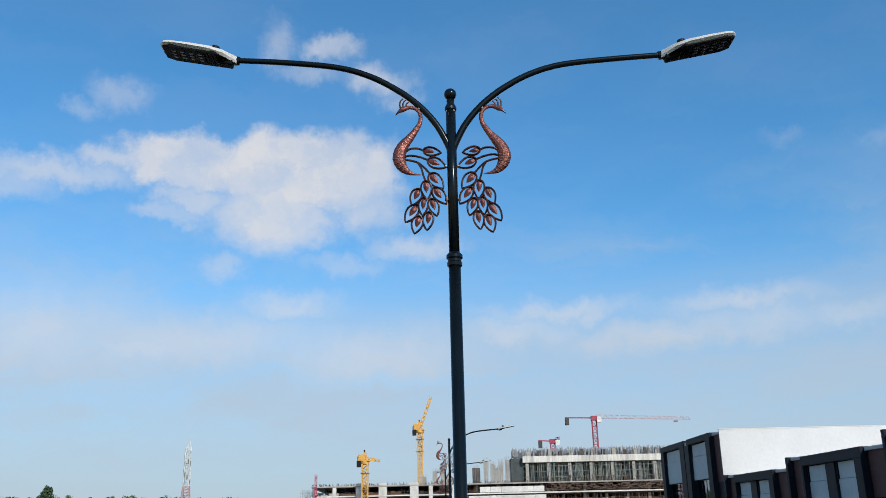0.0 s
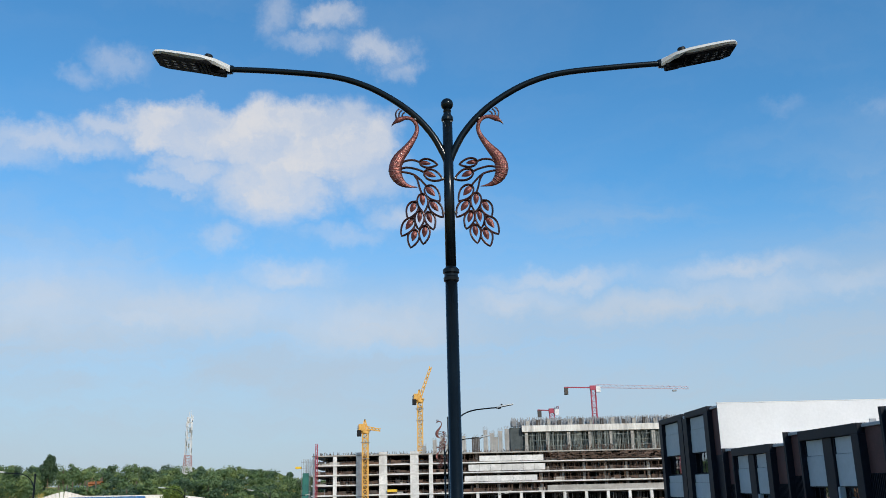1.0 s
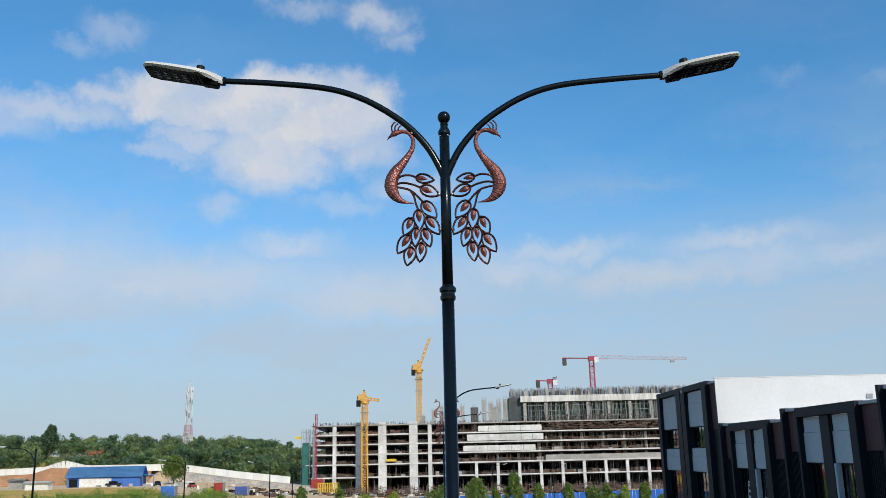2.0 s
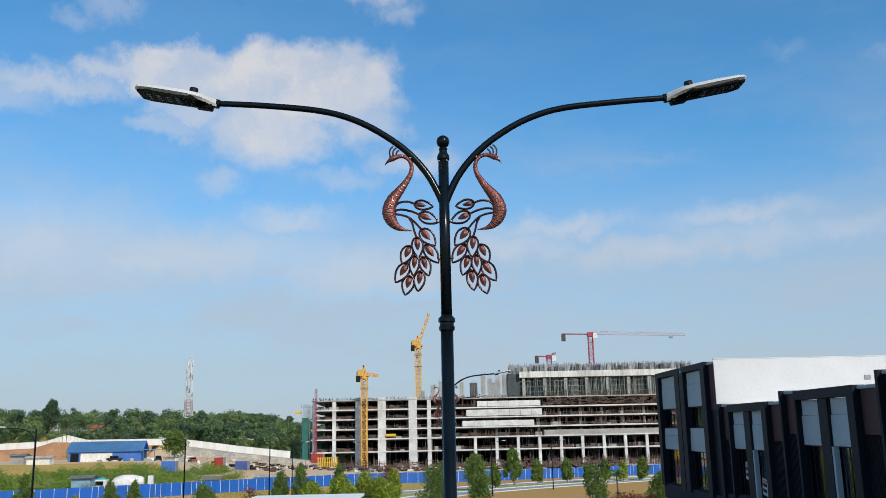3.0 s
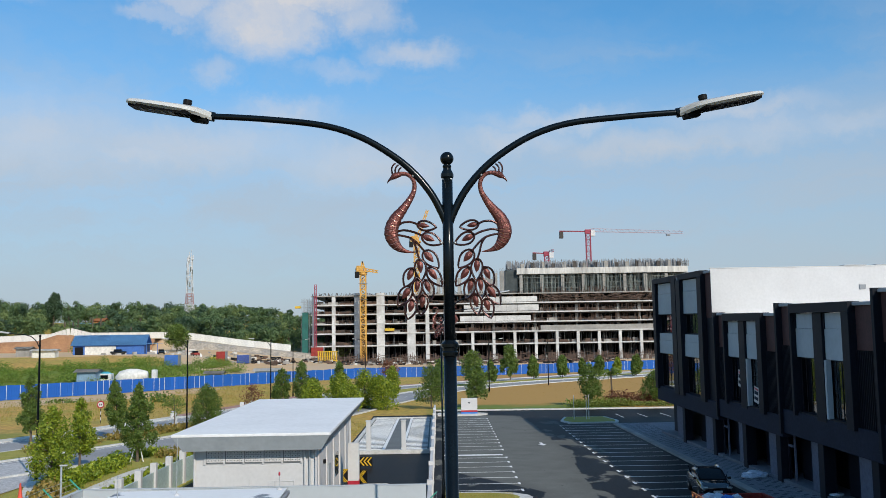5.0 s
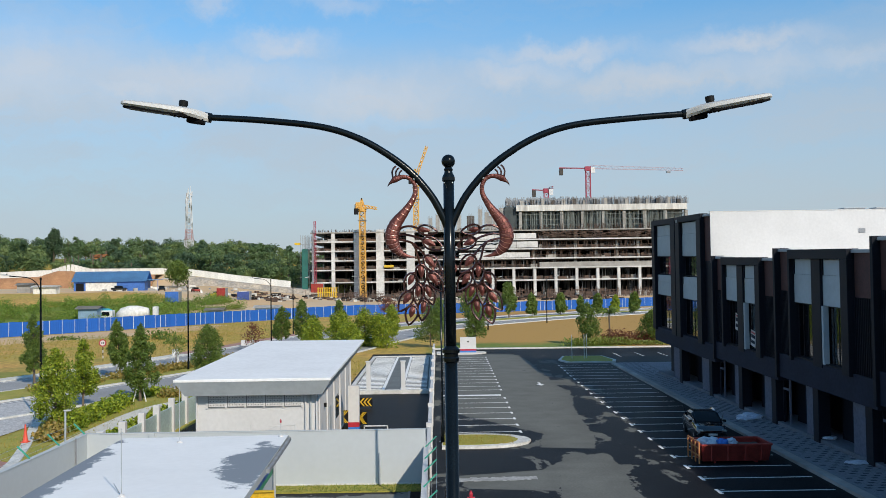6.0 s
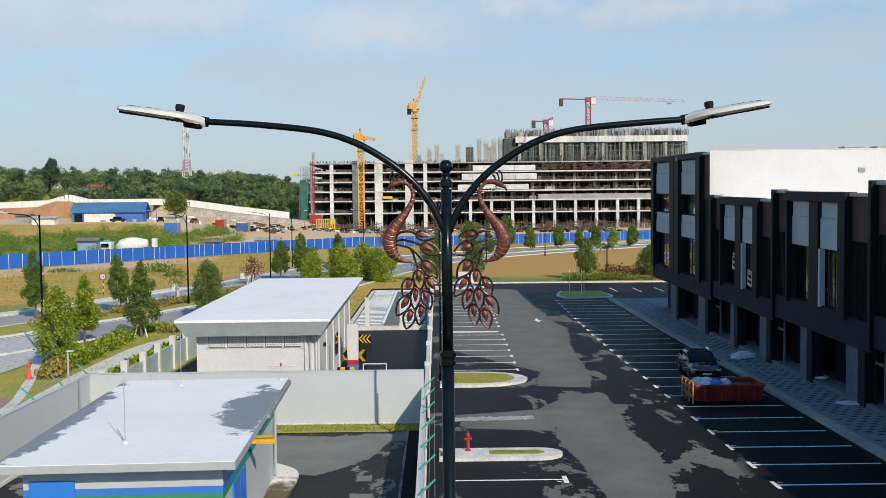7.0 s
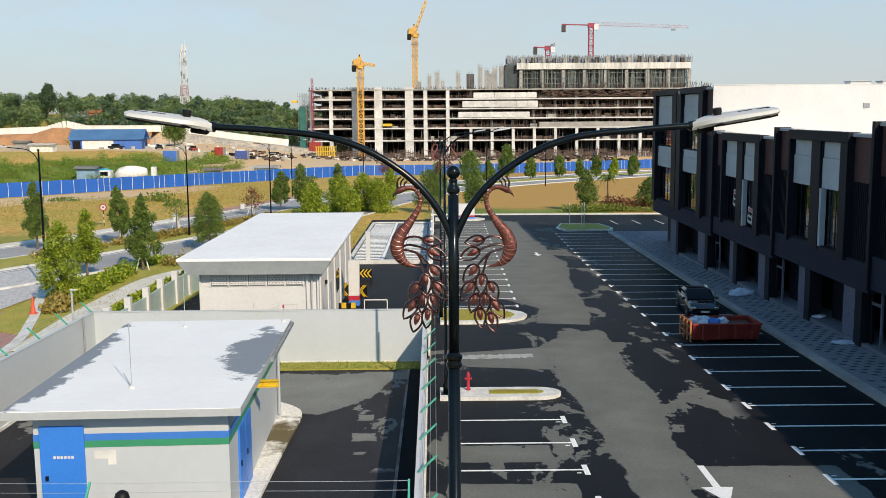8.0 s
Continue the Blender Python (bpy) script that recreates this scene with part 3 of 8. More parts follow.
def land(x, y):
    """Height of the ground: level up to the blue hoarding, then a yard, a cut bank and a wooded hill."""
    yf = between(x, FENCE)
    deck = 3.6 + 2.6 * ease(-50, -84, x)
    left = deck * ease(yf + 6, 252, y) + 0.6 * ease(270, 316, y) + (between(x, HOARD) - deck - 0.6) * ease(318, 329, y) + 9.0 * ease(335, 450, y) + 4.0 * ease(450, 700, y)
    right = 1.2 * ease(yf + 6, yf + 60, y)
    w = ease(-22, -62, x)
    hump = 0.25 * noise.noise((x * 0.05, y * 0.05, 3.1)) * ease(yf - 4, yf + 20, y)
    return -0.03 + w * left + (1 - w) * right + hump


def soil_weight(x, y):
    """How bare the ground is."""
    yf = between(x, FENCE)
    v = 0.0
    if y > yf:
        yard = ease(-80, -60, x) * ease(yf + 8, yf + 30, y)
        v = max(v, 0.9 * yard * ease(400, 335, y), 0.8 * ease(228, 246, y) * ease(330, 326, y))
    else:
        v = max(v, 0.82 * ease(22, 6, abs(y - (yf - 17))) * ease(-32, -52, x))
    v = max(v, 0.16 * ease(24, 6, math.hypot((x - 24) / 1.8, (y - 150) / 1.5)))
    return v


def green_weight(x, y):
    """How lush the grass is."""
    yf = between(x, FENCE)
    v = 0.75 * ease(-56, -66, x) * ease(yf + 4, yf + 14, y) * ease(yf + 76, yf + 60, y) * ease(240, 228, y)
    v = max(v, 0.30 * ease(-20, -26, x) * ease(yf - 12, yf - 24, y))
    v = max(v, 0.74 * ease(132, 113, y) * ease(-6, 2, x) * ease(30, 20, x), 0.5 * ease(-6, -14, x) * ease(104, 90, y), 0.5 * ease(328, 336, y))
    return v


gx = [-2600, -1500, -900, -600, -420] + list(range(-320, -140, 9)) + list(np.arange(-140, 70, 3.0)) + list(range(70, 160, 9)) + [220, 420, 700, 1100, 1800, 2600]
gy = [-900, -300, -100, -40, 0, 40, 80] + list(np.arange(100, 345, 3.0)) + list(range(345, 480, 9)) + [520, 600, 720, 900, 1300, 2000, 3200, 4400]
bm = bmesh.new()
bare, lush, burnt = bm.verts.layers.float.new("bare"), bm.verts.layers.float.new("lush"), bm.verts.layers.float.new("burnt")
grid = []
for y in gy:
    row = []
    for x in gx:
        v = bm.verts.new((x, y, land(x, y)))
        v[bare], v[lush], v[burnt] = soil_weight(x, y), green_weight(x, y), ease(-4, 10, x) * ease(240, 222, y)
        row.append(v)
    grid.append(row)
for a, b in zip(grid, grid[1:]):
    for i in range(len(gx) - 1):
        bm.faces.new((a[i], a[i + 1], b[i + 1], b[i]))
link("ground", bm, rough_ground, None, "rough dry grass and bare soil reaching a wooded hill", True, "structure", "ground")

# car park
KX = 0.013


def kerb_x(y):
    return 17.05 + KX * (y - 30)


bm = slab(bmesh.new(), [(-0.55, -45), (kerb_x(-45), -45), (kerb_x(88), 88), (60, 88.5), (60, 107.6), (-0.55, 109.6)], -0.02, 0.0)
link("car_park_road", bm, asphalt, None, "car park asphalt drying in dark wet patches", False, "structure", "asphalt")
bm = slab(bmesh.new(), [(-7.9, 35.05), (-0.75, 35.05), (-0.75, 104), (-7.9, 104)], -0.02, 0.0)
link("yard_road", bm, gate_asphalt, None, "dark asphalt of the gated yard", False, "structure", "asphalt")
bm = slab(bmesh.new(), [(-16.1, -12), (-0.9, -12), (-0.9, 33.4), (-16.1, 33.4)], -0.02, 0.0)
link("compound_road", bm, yard_asphalt, None, "asphalt inside the substation wall, partly wet", False, "structure", "asphalt")


def markings(name, rows, label):
    bm = bmesh.new()
    for x0, x1, y0, y1 in rows:
        box(bm, x0, x1, y0, y1, 0.001, 0.006)
    return link(name, bm, line_white, None, label, False, "structure", "road marking")


for k in range(-6, 28):
    y = 19.93 + 2.5 * k
    if y < 88:
        dx = 0.0 if y < 62 else 0.02 * (y - 62)
        markings("bay_line", [(11.95 + dx, 16.75 + KX * (y - 30), y - 0.055, y + 0.055), (11.80 + dx, 11.96 + dx, y - 0.42, y + 0.42), (12.03 + dx, 12.19 + dx, y + 0.24, y + 0.30)], "white painted parking bay line with a T end")
for k in range(-9, 1):
    y = 25.9 + 2.5 * k
    markings("bay_line", [(0.3, 4.42, y - 0.05, y + 0.05), (4.42, 4.60, y - 0.42, y + 0.42), (4.18, 4.34, y - 0.30, y - 0.24)], "white painted parking bay line with a T end")
for k in range(21):
    y = 48.0 + 2.5 * k
    if abs(y - 65.5) > 1:
        x = 4.70 + KX * (y - 48)
        markings("bay_line", [(0.3, x, y - 0.05, y + 0.05), (x, x + 0.16, y - 0.38, y + 0.38)], "white painted parking bay line with a T end")
markings("stop_line", [(0.2, 4.8, 64.4, 65.1)], "broad white line across the bays")
for k in range(3):
    markings("bay_line", [(20.5 + 2.6 * k, 20.6 + 2.6 * k, 96.5, 101.5)], "white painted parking bay line")
# lane arrows, pointing towards the entrance
for x, y, s in ((8.22, 18.4, 1.0), (8.66, 70.6, 0.75)):
    bm = bmesh.new()
    slab(bm, [(x - 0.11, y + 1.0 * s), (x + 0.11, y + 1.0 * s), (x + 0.11, y + 2.75 * s), (x - 0.11, y + 2.75 * s)], 0.001, 0.006)
    slab(bm, [(x, y - 0.2 * s), (x + 0.48 * s, y + 1.0 * s), (x - 0.48 * s, y + 1.0 * s)], 0.001, 0.007)
    link("lane_arrow", bm, line_white, None, "white painted lane arrow", False, "structure", "road marking")
# pale concrete strip over a trench
bm = bmesh.new()
random.seed(4)
for i in range(26):
    x = 0.1 + i * 0.165
    box(bm, x, x + 0.17, 35.05 - random.uniform(0, 0.18) + 0.02 * i * 0.5, 35.55 + random.uniform(0, 0.2) + 0.02 * i * 0.5, 0.001, 0.008 + 0.002 * (i % 3))
link("trench_patch", bm, paint("patch_concrete", (0.42, 0.42, 0.41), (0.26, 0.26, 0.255), 1.6, 0.9, 0.2, fine=5, amount=1.5), None, "pale concrete patch over a trench", False, "structure", "road patch")


def rounded_strip(x0, x1, y0, y1, steps=8):
    """Outline with a half-round right end."""
    r = (y1 - y0) / 2
    c = (y0 + y1) / 2
    arc = [(x1 - r * 1.5 + 1.5 * r * math.sin(math.pi * i / steps), c - r * math.cos(math.pi * i / steps)) for i in range(steps + 1)]
    return [(x0, y0)] + arc + [(x0, y1)]


def grass_blades(name, regions, count, height, material, label, seed):
    """Tufts of grass over plan rectangles, as one mesh."""
    rng = np.random.default_rng(seed)
    verts, faces = [], []
    for (x0, x1, y0, y1, z), n in zip(regions, count):
        for _ in range(n):
            x, y, a = rng.uniform(x0, x1), rng.uniform(y0, y1), rng.uniform(0, 6.28)
            h, w = height * rng.uniform(0.5, 1.3), height * rng.uniform(0.12, 0.3)
            lx, ly = rng.normal(0, 0.35 * h, 2)
            i = len(verts)
            verts += [(x - w * math.cos(a), y - w * math.sin(a), z), (x + w * math.cos(a), y + w * math.sin(a), z), (x + lx, y + ly, z + h)]
            faces.append((i, i + 1, i + 2))
    me = bpy.data.meshes.new(name)
    me.from_pydata([plan(*v) for v in verts], [], faces)
    me.materials.append(material)
    return tagged(new(name, me), label, "grass", "", "stuff")


ISLANDS = [(0.0, 5.05, 42.7, 46.7), (-0.1, 4.85, 28.35, 29.75), (0.0, 4.9, -0.9, 1.0)]
for x0, x1, y0, y1 in ISLANDS:
    bm = slab(bmesh.new(), rounded_strip(x0, x1, y0, y1), 0.0, 0.15)
    link("island_kerb", bm, kerb_white, None, "white painted concrete kerb island in the car park", False, "structure", "kerb")
    q = 0.42
    bm = slab(bmesh.new(), rounded_strip(x0 + (0.05 if y1 - y0 > 2 else 2.0), x1 - q * 1.7, y0 + q, y1 - q), 0.12, 0.165)
    link("island_grass", bm, grass_verge, None, "short dry grass on the kerb island", False, "structure", "grass")
grass_blades("island_tufts", [(0.1, 4.0, 43.2, 46.2, 0.16), (2.0, 3.9, 28.82, 29.28, 0.16)], (2200, 500), 0.06, leaf_straw, "short dry grass blades on the kerb islands", 3)
# island at the far end of the bays
isl = [(13.0, 92.2), (13.6, 89.4), (18.6, 89.6), (19.0, 91.4), (18.4, 96.4), (14.0, 96.6)]
link("island_kerb", slab(bmesh.new(), isl, 0.0, 0.15), kerb_white, None, "concrete kerb island at the head of the bays", False, "structure", "kerb")
inner = [((x - 16) * 0.9 + 16, (y - 93) * 0.9 + 93) for x, y in isl]
link("island_grass", slab(bmesh.new(), inner, 0.13, 0.17), grass_verge, None, "short grass on the kerb island", False, "structure", "grass")

for x, y in ((14.6, 93.2), (15.9, 93.0), (16.2, 93.3)):
    t = thing("tree_stake", pose(x, y, 0.16), "slim pale timber stake on the kerb island", "stake", "island stakes")
    part("shaft", turned([(0.04, 0), (0.04, 2.5), (0.02, 2.56)], 8), concrete_light, t)
# kerb and pavement before the shops
bm = ribbon(bmesh.new(), [(kerb_x(-45), -45), (kerb_x(20), 20), (kerb_x(88), 88)], 0.0, 0.5, 0.0, 0.15)
link("kerb", bm, concrete, None, "pale concrete kerb along the shop pavement", False, "structure", "kerb")
bm = slab(bmesh.new(), [(-0.6, 109.7), (60, 107.7), (60, 108.2), (-0.6, 110.2)], 0.0, 0.16)
link("kerb", bm, kerb_white, None, "pale concrete kerb at the far end of the car park", False, "structure", "kerb")
bm = slab(bmesh.new(), [(kerb_x(-45) + 0.5, -45), (22, -45), (22, 88), (kerb_x(88) + 0.5, 88)], 0.0, 0.14)


def paving_paint():
    m = paint("shop_paving", (0.215, 0.222, 0.245), (0.185, 0.192, 0.214), 0.8, 0.85, 0.05)
    t = m.node_tree
    b = t.nodes["Principled BSDF"]
    was = b.inputs["Base Color"].links[0].from_socket
    tc = t.nodes.new("ShaderNodeTexCoord")
    br = t.nodes.new("ShaderNodeTexBrick")
    t.links.new(tc.outputs["Object"], br.inputs["Vector"])
    br.inputs["Scale"].default_value = 1.0
    br.inputs["Brick Width"].default_value, br.inputs["Row Height"].default_value, br.inputs["Mortar Size"].default_value = 0.52, 0.30, 0.010
    br.inputs["Color1"].default_value, br.inputs["Color2"].default_value, br.inputs["Mortar"].default_value = (1, 1, 1, 1), (0.16, 0.17, 0.19, 1), (0.6, 0.6, 0.6, 1)
    br.inputs["Bias"].default_value = -0.85
    mul = t.nodes.new("ShaderNodeVectorMath")
    mul.operation = "MULTIPLY"
    t.links.new(was, mul.inputs[0]), t.links.new(br.outputs["Color"], mul.inputs[1])
    t.links.new(mul.outputs[0], b.inputs["Base Color"])
    return m


shop_paving = paving_paint()
slab(bm, [(22, 77.75), (60, 77.75), (60, 88), (22, 88)], 0.0, 0.14)
pavement = link("pavement", bm, shop_paving, None, "grey block paving with scattered dark blocks", False, "structure", "pavement")
dark_paver = paint("dark_paver", (0.035, 0.037, 0.043), None, 3, 0.85)
bm = bmesh.new()
block, laid = None, 0
random.seed(11)
for j in range(150):
    y = 20.0 + 0.46 * j
    for i in range(6):
        x = kerb_x(y) + 0.75 + 0.58 * i + (0.29 if j % 2 else 0.0)
        if x < 20.9 and random.random() < 0.82:
            if laid >= 290:
                slab(bm, [(x, y), (x + 0.26, y), (x + 0.26, y + 0.17), (x, y + 0.17)], 0.139, 0.1435)
                continue
            laid += 1
            if block is None:
                block = part("paving_block", boxed(0, 0.26, 0, 0.17, -0.001, 0.0035), dark_paver, pavement)
                block.matrix_basis = pose(x, y, 0.14)
            else:
                again(block, pavement, pose(x, y, 0.14 + random.uniform(0, 0.002), 0, 0, random.uniform(-2, 2)))
link("dark_blocks", bm, dark_paver, None, "dark blocks set in the pavement", False, "stuff", "paving")

# dual carriageway that curves past the compound
ROAD = [(-60, 30), (-46, 46), (-38, 58.5), (-33.2, 67.5), (-30.0, 74.5), (-26.8, 82), (-23.6, 91), (-20.4, 101), (-17.5, 112), (-12.5, 133), (-4, 158), (14, 182), (38, 205), (64, 226), (120, 262)]
ROAD = [tuple(p) for p in smooth_line([(x + 0.0065 * (y + 7), y) for x, y in ROAD], 6)]
link("road", ribbon(bmesh.new(), ROAD, 0.0, 7.6, -0.02, 0.012), road_grey, None, "grey asphalt carriageway curving past the compound", False, "structure", "road")
link("road", ribbon(bmesh.new(), ROAD, -12.6, -5.6, -0.02, 0.012), road_grey, None, "grey asphalt carriageway beside the field", False, "structure", "road")
for d0, d1, lab in ((-5.6, -5.3, "pale kerb of the central reserve"), (-0.3, 0.0, "pale kerb of the central reserve"), (-12.95, -12.6, "pale kerb beside the field"), (7.6, 7.9, "pale kerb beside the verge")):
    link("kerb", ribbon(bmesh.new(), ROAD, d0, d1, 0.0, 0.15), kerb_white, None, lab, False, "structure", "kerb")
link("central_reserve", ribbon(bmesh.new(), ROAD, -5.3, -0.3, 0.0, 0.13), grass_verge, None, "grassed central reserve between the carriageways", False, "structure", "grass")
link("far_pavement", ribbon(bmesh.new(), ROAD[44:], -15.2, -12.95, 0.0, 0.12), brick_paving, None, "reddish brick pavement beyond the carriageway", False, "structure", "pavement")
link("far_pavement", ribbon(bmesh.new(), ROAD[:45], -14.6, -12.95, 0.0, 0.12), paver_path, None, "pale pavement beyond the carriageway", False, "structure", "pavement")
for d in (3.8, -9.1):
    bm = bmesh.new()
    for i in range(0, len(ROAD) - 1, 1):
        a, b = Vector(offset(ROAD, d)[i]), Vector(offset(ROAD, d)[i + 1])
        n = (b - a).normalized()
        for s in np.arange(0.4, (b - a).length - 1.2, 4.0):
            p = a + n * s
            beam(bm, (p.x, p.y, 0.018), (p.x + n.x * 1.5, p.y + n.y * 1.5, 0.018), 0.13, 0.006)
    link("lane_dashes", bm, line_white, None, "white dashed lane line", False, "structure", "road marking")
bm = bmesh.new()
for d in (0.55, 7.2, -6.1, -12.1):
    ribbon(bm, offset(ROAD, d), -0.06, 0.06, 0.013, 0.019)
link("edge_lines", bm, line_white, None, "white edge lines of the carriageway", False, "structure", "road marking")
# paved apron at the turning, verge, path and island
bm = slab(bmesh.new(), [(-44, 44), (-27.4, 43), (-26.9, 52), (-26.6, 57.5), (-27.2, 61.0), (-31.5, 66.5), (-33.2, 64.0), (-39, 54)], 0.0, 0.03)
link("entrance_paving", bm, paint("cobble_paving", (0.50, 0.49, 0.49), (0.38, 0.375, 0.375), 2.2, 0.9, 0.4, fine=3, amount=2), None, "grey block paving at the road turning", False, "structure", "pavement")
link("verge", slab(bmesh.new(), [(-26.2, 43), (-21.5, 40), (-8.5, 44), (-8.5, 68), (-15, 96), (-15.2, 83), (-20.4, 72), (-25.6, 61.0), (-26.4, 54)], -0.01, 0.10), grass_verge, None, "grass verge with planting beside the compound", False, "structure", "grass")
bm = ribbon(bmesh.new(), [tuple(p) for p in smooth_line([(-20.6, 37), (-21.2, 46), (-21.3, 52), (-21.1, 58), (-20.0, 62), (-17.4, 67), (-15.0, 74)], 4)], -0.8, 0.8, 0.1, 0.13)
link("footpath", bm, paver_path, None, "pale curved footpath through the verge", False, "structure", "pavement")
bm = slab(bmesh.new(), [(-32, 28), (-21.6, 28), (-21.7, 37.5), (-23.4, 43.8), (-24.6, 47.4), (-28, 47), (-32, 41)], 0.0, 0.05)
link("red_paving", bm, brick_paving, None, "reddish paving of a turning island", False, "structure", "pavement")
bm = ribbon(bmesh.new(), [tuple(p) for p in smooth_line([(-21.2, 28), (-21.6, 37.5), (-23.3, 43.8), (-24.9, 48.4), (-26.7, 53.5), (-26.9, 58)], 5)], -0.28, 0.28, 0.0, 0.17)
link("kerb", bm, kerb_white, None, "pale curved kerb at the turning", False, "structure", "kerb")
# motorcycle bays past the gate
rows = [(-7.6, -0.9, 66.3, 66.8), (-7.6, -7.3, 66.3, 100), (-0.95, -0.75, 66.3, 100), (-7.6, -0.9, 99.7, 100.1)]
link("bay_kerb", box(box(box(box(bmesh.new(), *rows[0], 0, 0.30), *rows[1], 0, 0.14), *rows[2], 0, 0.14), *rows[3], 0, 0.14), kerb_white, None, "white kerbs round the motorcycle bays", False, "structure", "kerb")
bm = bmesh.new()
for k in range(32):
    y = 67.4 + k
    box(bm, -7.2, -4.9, y, y + 0.34, 0.001, 0.03)
    box(bm, -3.0, -1.1, y, y + 0.34, 0.001, 0.03)
box(bm, -4.85, -4.6, 66.9, 99.6, 0.001, 0.03)
box(bm, -3.3, -3.05, 66.9, 99.6, 0.001, 0.03)
link("motorcycle_lane", boxed(-7.25, -0.98, 66.85, 99.6, 0.0, 0.0008), paint("worn_grey_asphalt", (0.15, 0.165, 0.165), (0.11, 0.12, 0.12), 0.6, 0.9, 0.1), None, "worn grey asphalt of the motorcycle bays", False, "structure", "asphalt")
link("motorcycle_bay_lines", bm, line_white, None, "close-set white motorcycle bay lines", False, "structure", "road marking")

# ---- the peacock street lamp ----
def teardrop(a, b, half, n=22):
    """A leaf outline from base a to tip b in the plane x, z."""
    a, b = Vector(a), Vector(b)
    d = b - a
    side = Vector((-d.y, d.x)).normalized()
    pts = []
    for i in range(n):
        t = i / n
        u = t * 2 if t < 0.5 else 2 - t * 2
        w = half * 1.04 * math.sin(math.pi * u ** 0.78) ** 0.78 * (1 if t < 0.5 else -1)
        if u in (0.0, 1.0):
            w = 0.0
        p = a + d * u + side * w
        pts.append((p.x, 0.0, p.y))
    return pts


# leaves of the tail: base, tip (metres out from the pole, height) and half-width
LEAVES = [((0.240, 9.878), (0.090, 9.853), 0.036), ((0.204, 9.795), (0.050, 9.726), 0.044), ((0.189, 9.674), (0.077, 9.540), 0.049),
          ((0.157, 9.544), (0.055, 9.399), 0.045), ((0.222, 9.611), (0.210, 9.443), 0.042), ((0.274, 9.543), (0.337, 9.398), 0.044),
          ((0.238, 9.461), (0.252, 9.301), 0.037), ((0.180, 9.452), (0.132, 9.299), 0.040), ((0.294, 9.403), (0.391, 9.252), 0.046),
          ((0.277, 9.301), (0.318, 9.150), 0.044), ((0.197, 9.338), (0.218, 9.178), 0.041)]
STEMS = [[(0.423, 9.822), (0.364, 9.887), (0.291, 9.899), (0.232, 9.879)], [(0.438, 9.807), (0.350, 9.835), (0.262, 9.819), (0.201, 9.792)],
         [(0.446, 9.803), (0.365, 9.795), (0.292, 9.775), (0.242, 9.737), (0.183, 9.670)], [(0.285, 9.772), (0.256, 9.723), (0.241, 9.663), (0.223, 9.607)]]
BODY = [(0.436, 10.238, 0.012), (0.411, 10.257, 0.024), (0.386, 10.267, 0.021), (0.344, 10.277, 0.0165), (0.300, 10.266, 0.0155), (0.267, 10.232, 0.0155), (0.254, 10.184, 0.0165), (0.265, 10.124, 0.0195),
        (0.303, 10.057, 0.0255), (0.351, 9.991, 0.035), (0.403, 9.925, 0.046), (0.432, 9.859, 0.052), (0.437, 9.800, 0.052), (0.415, 9.740, 0.043), (0.374, 9.695, 0.028), (0.323, 9.672, 0.013), (0.257, 9.661, 0.003)]
CREST = [[(0.424, 10.270), (0.430, 10.310), (0.421, 10.340), (0.400, 10.361)], [(0.402, 10.279), (0.402, 10.313), (0.391, 10.335), (0.375, 10.347)], [(0.378, 10.284), (0.374, 10.306), (0.366, 10.318), (0.353, 10.327)]]


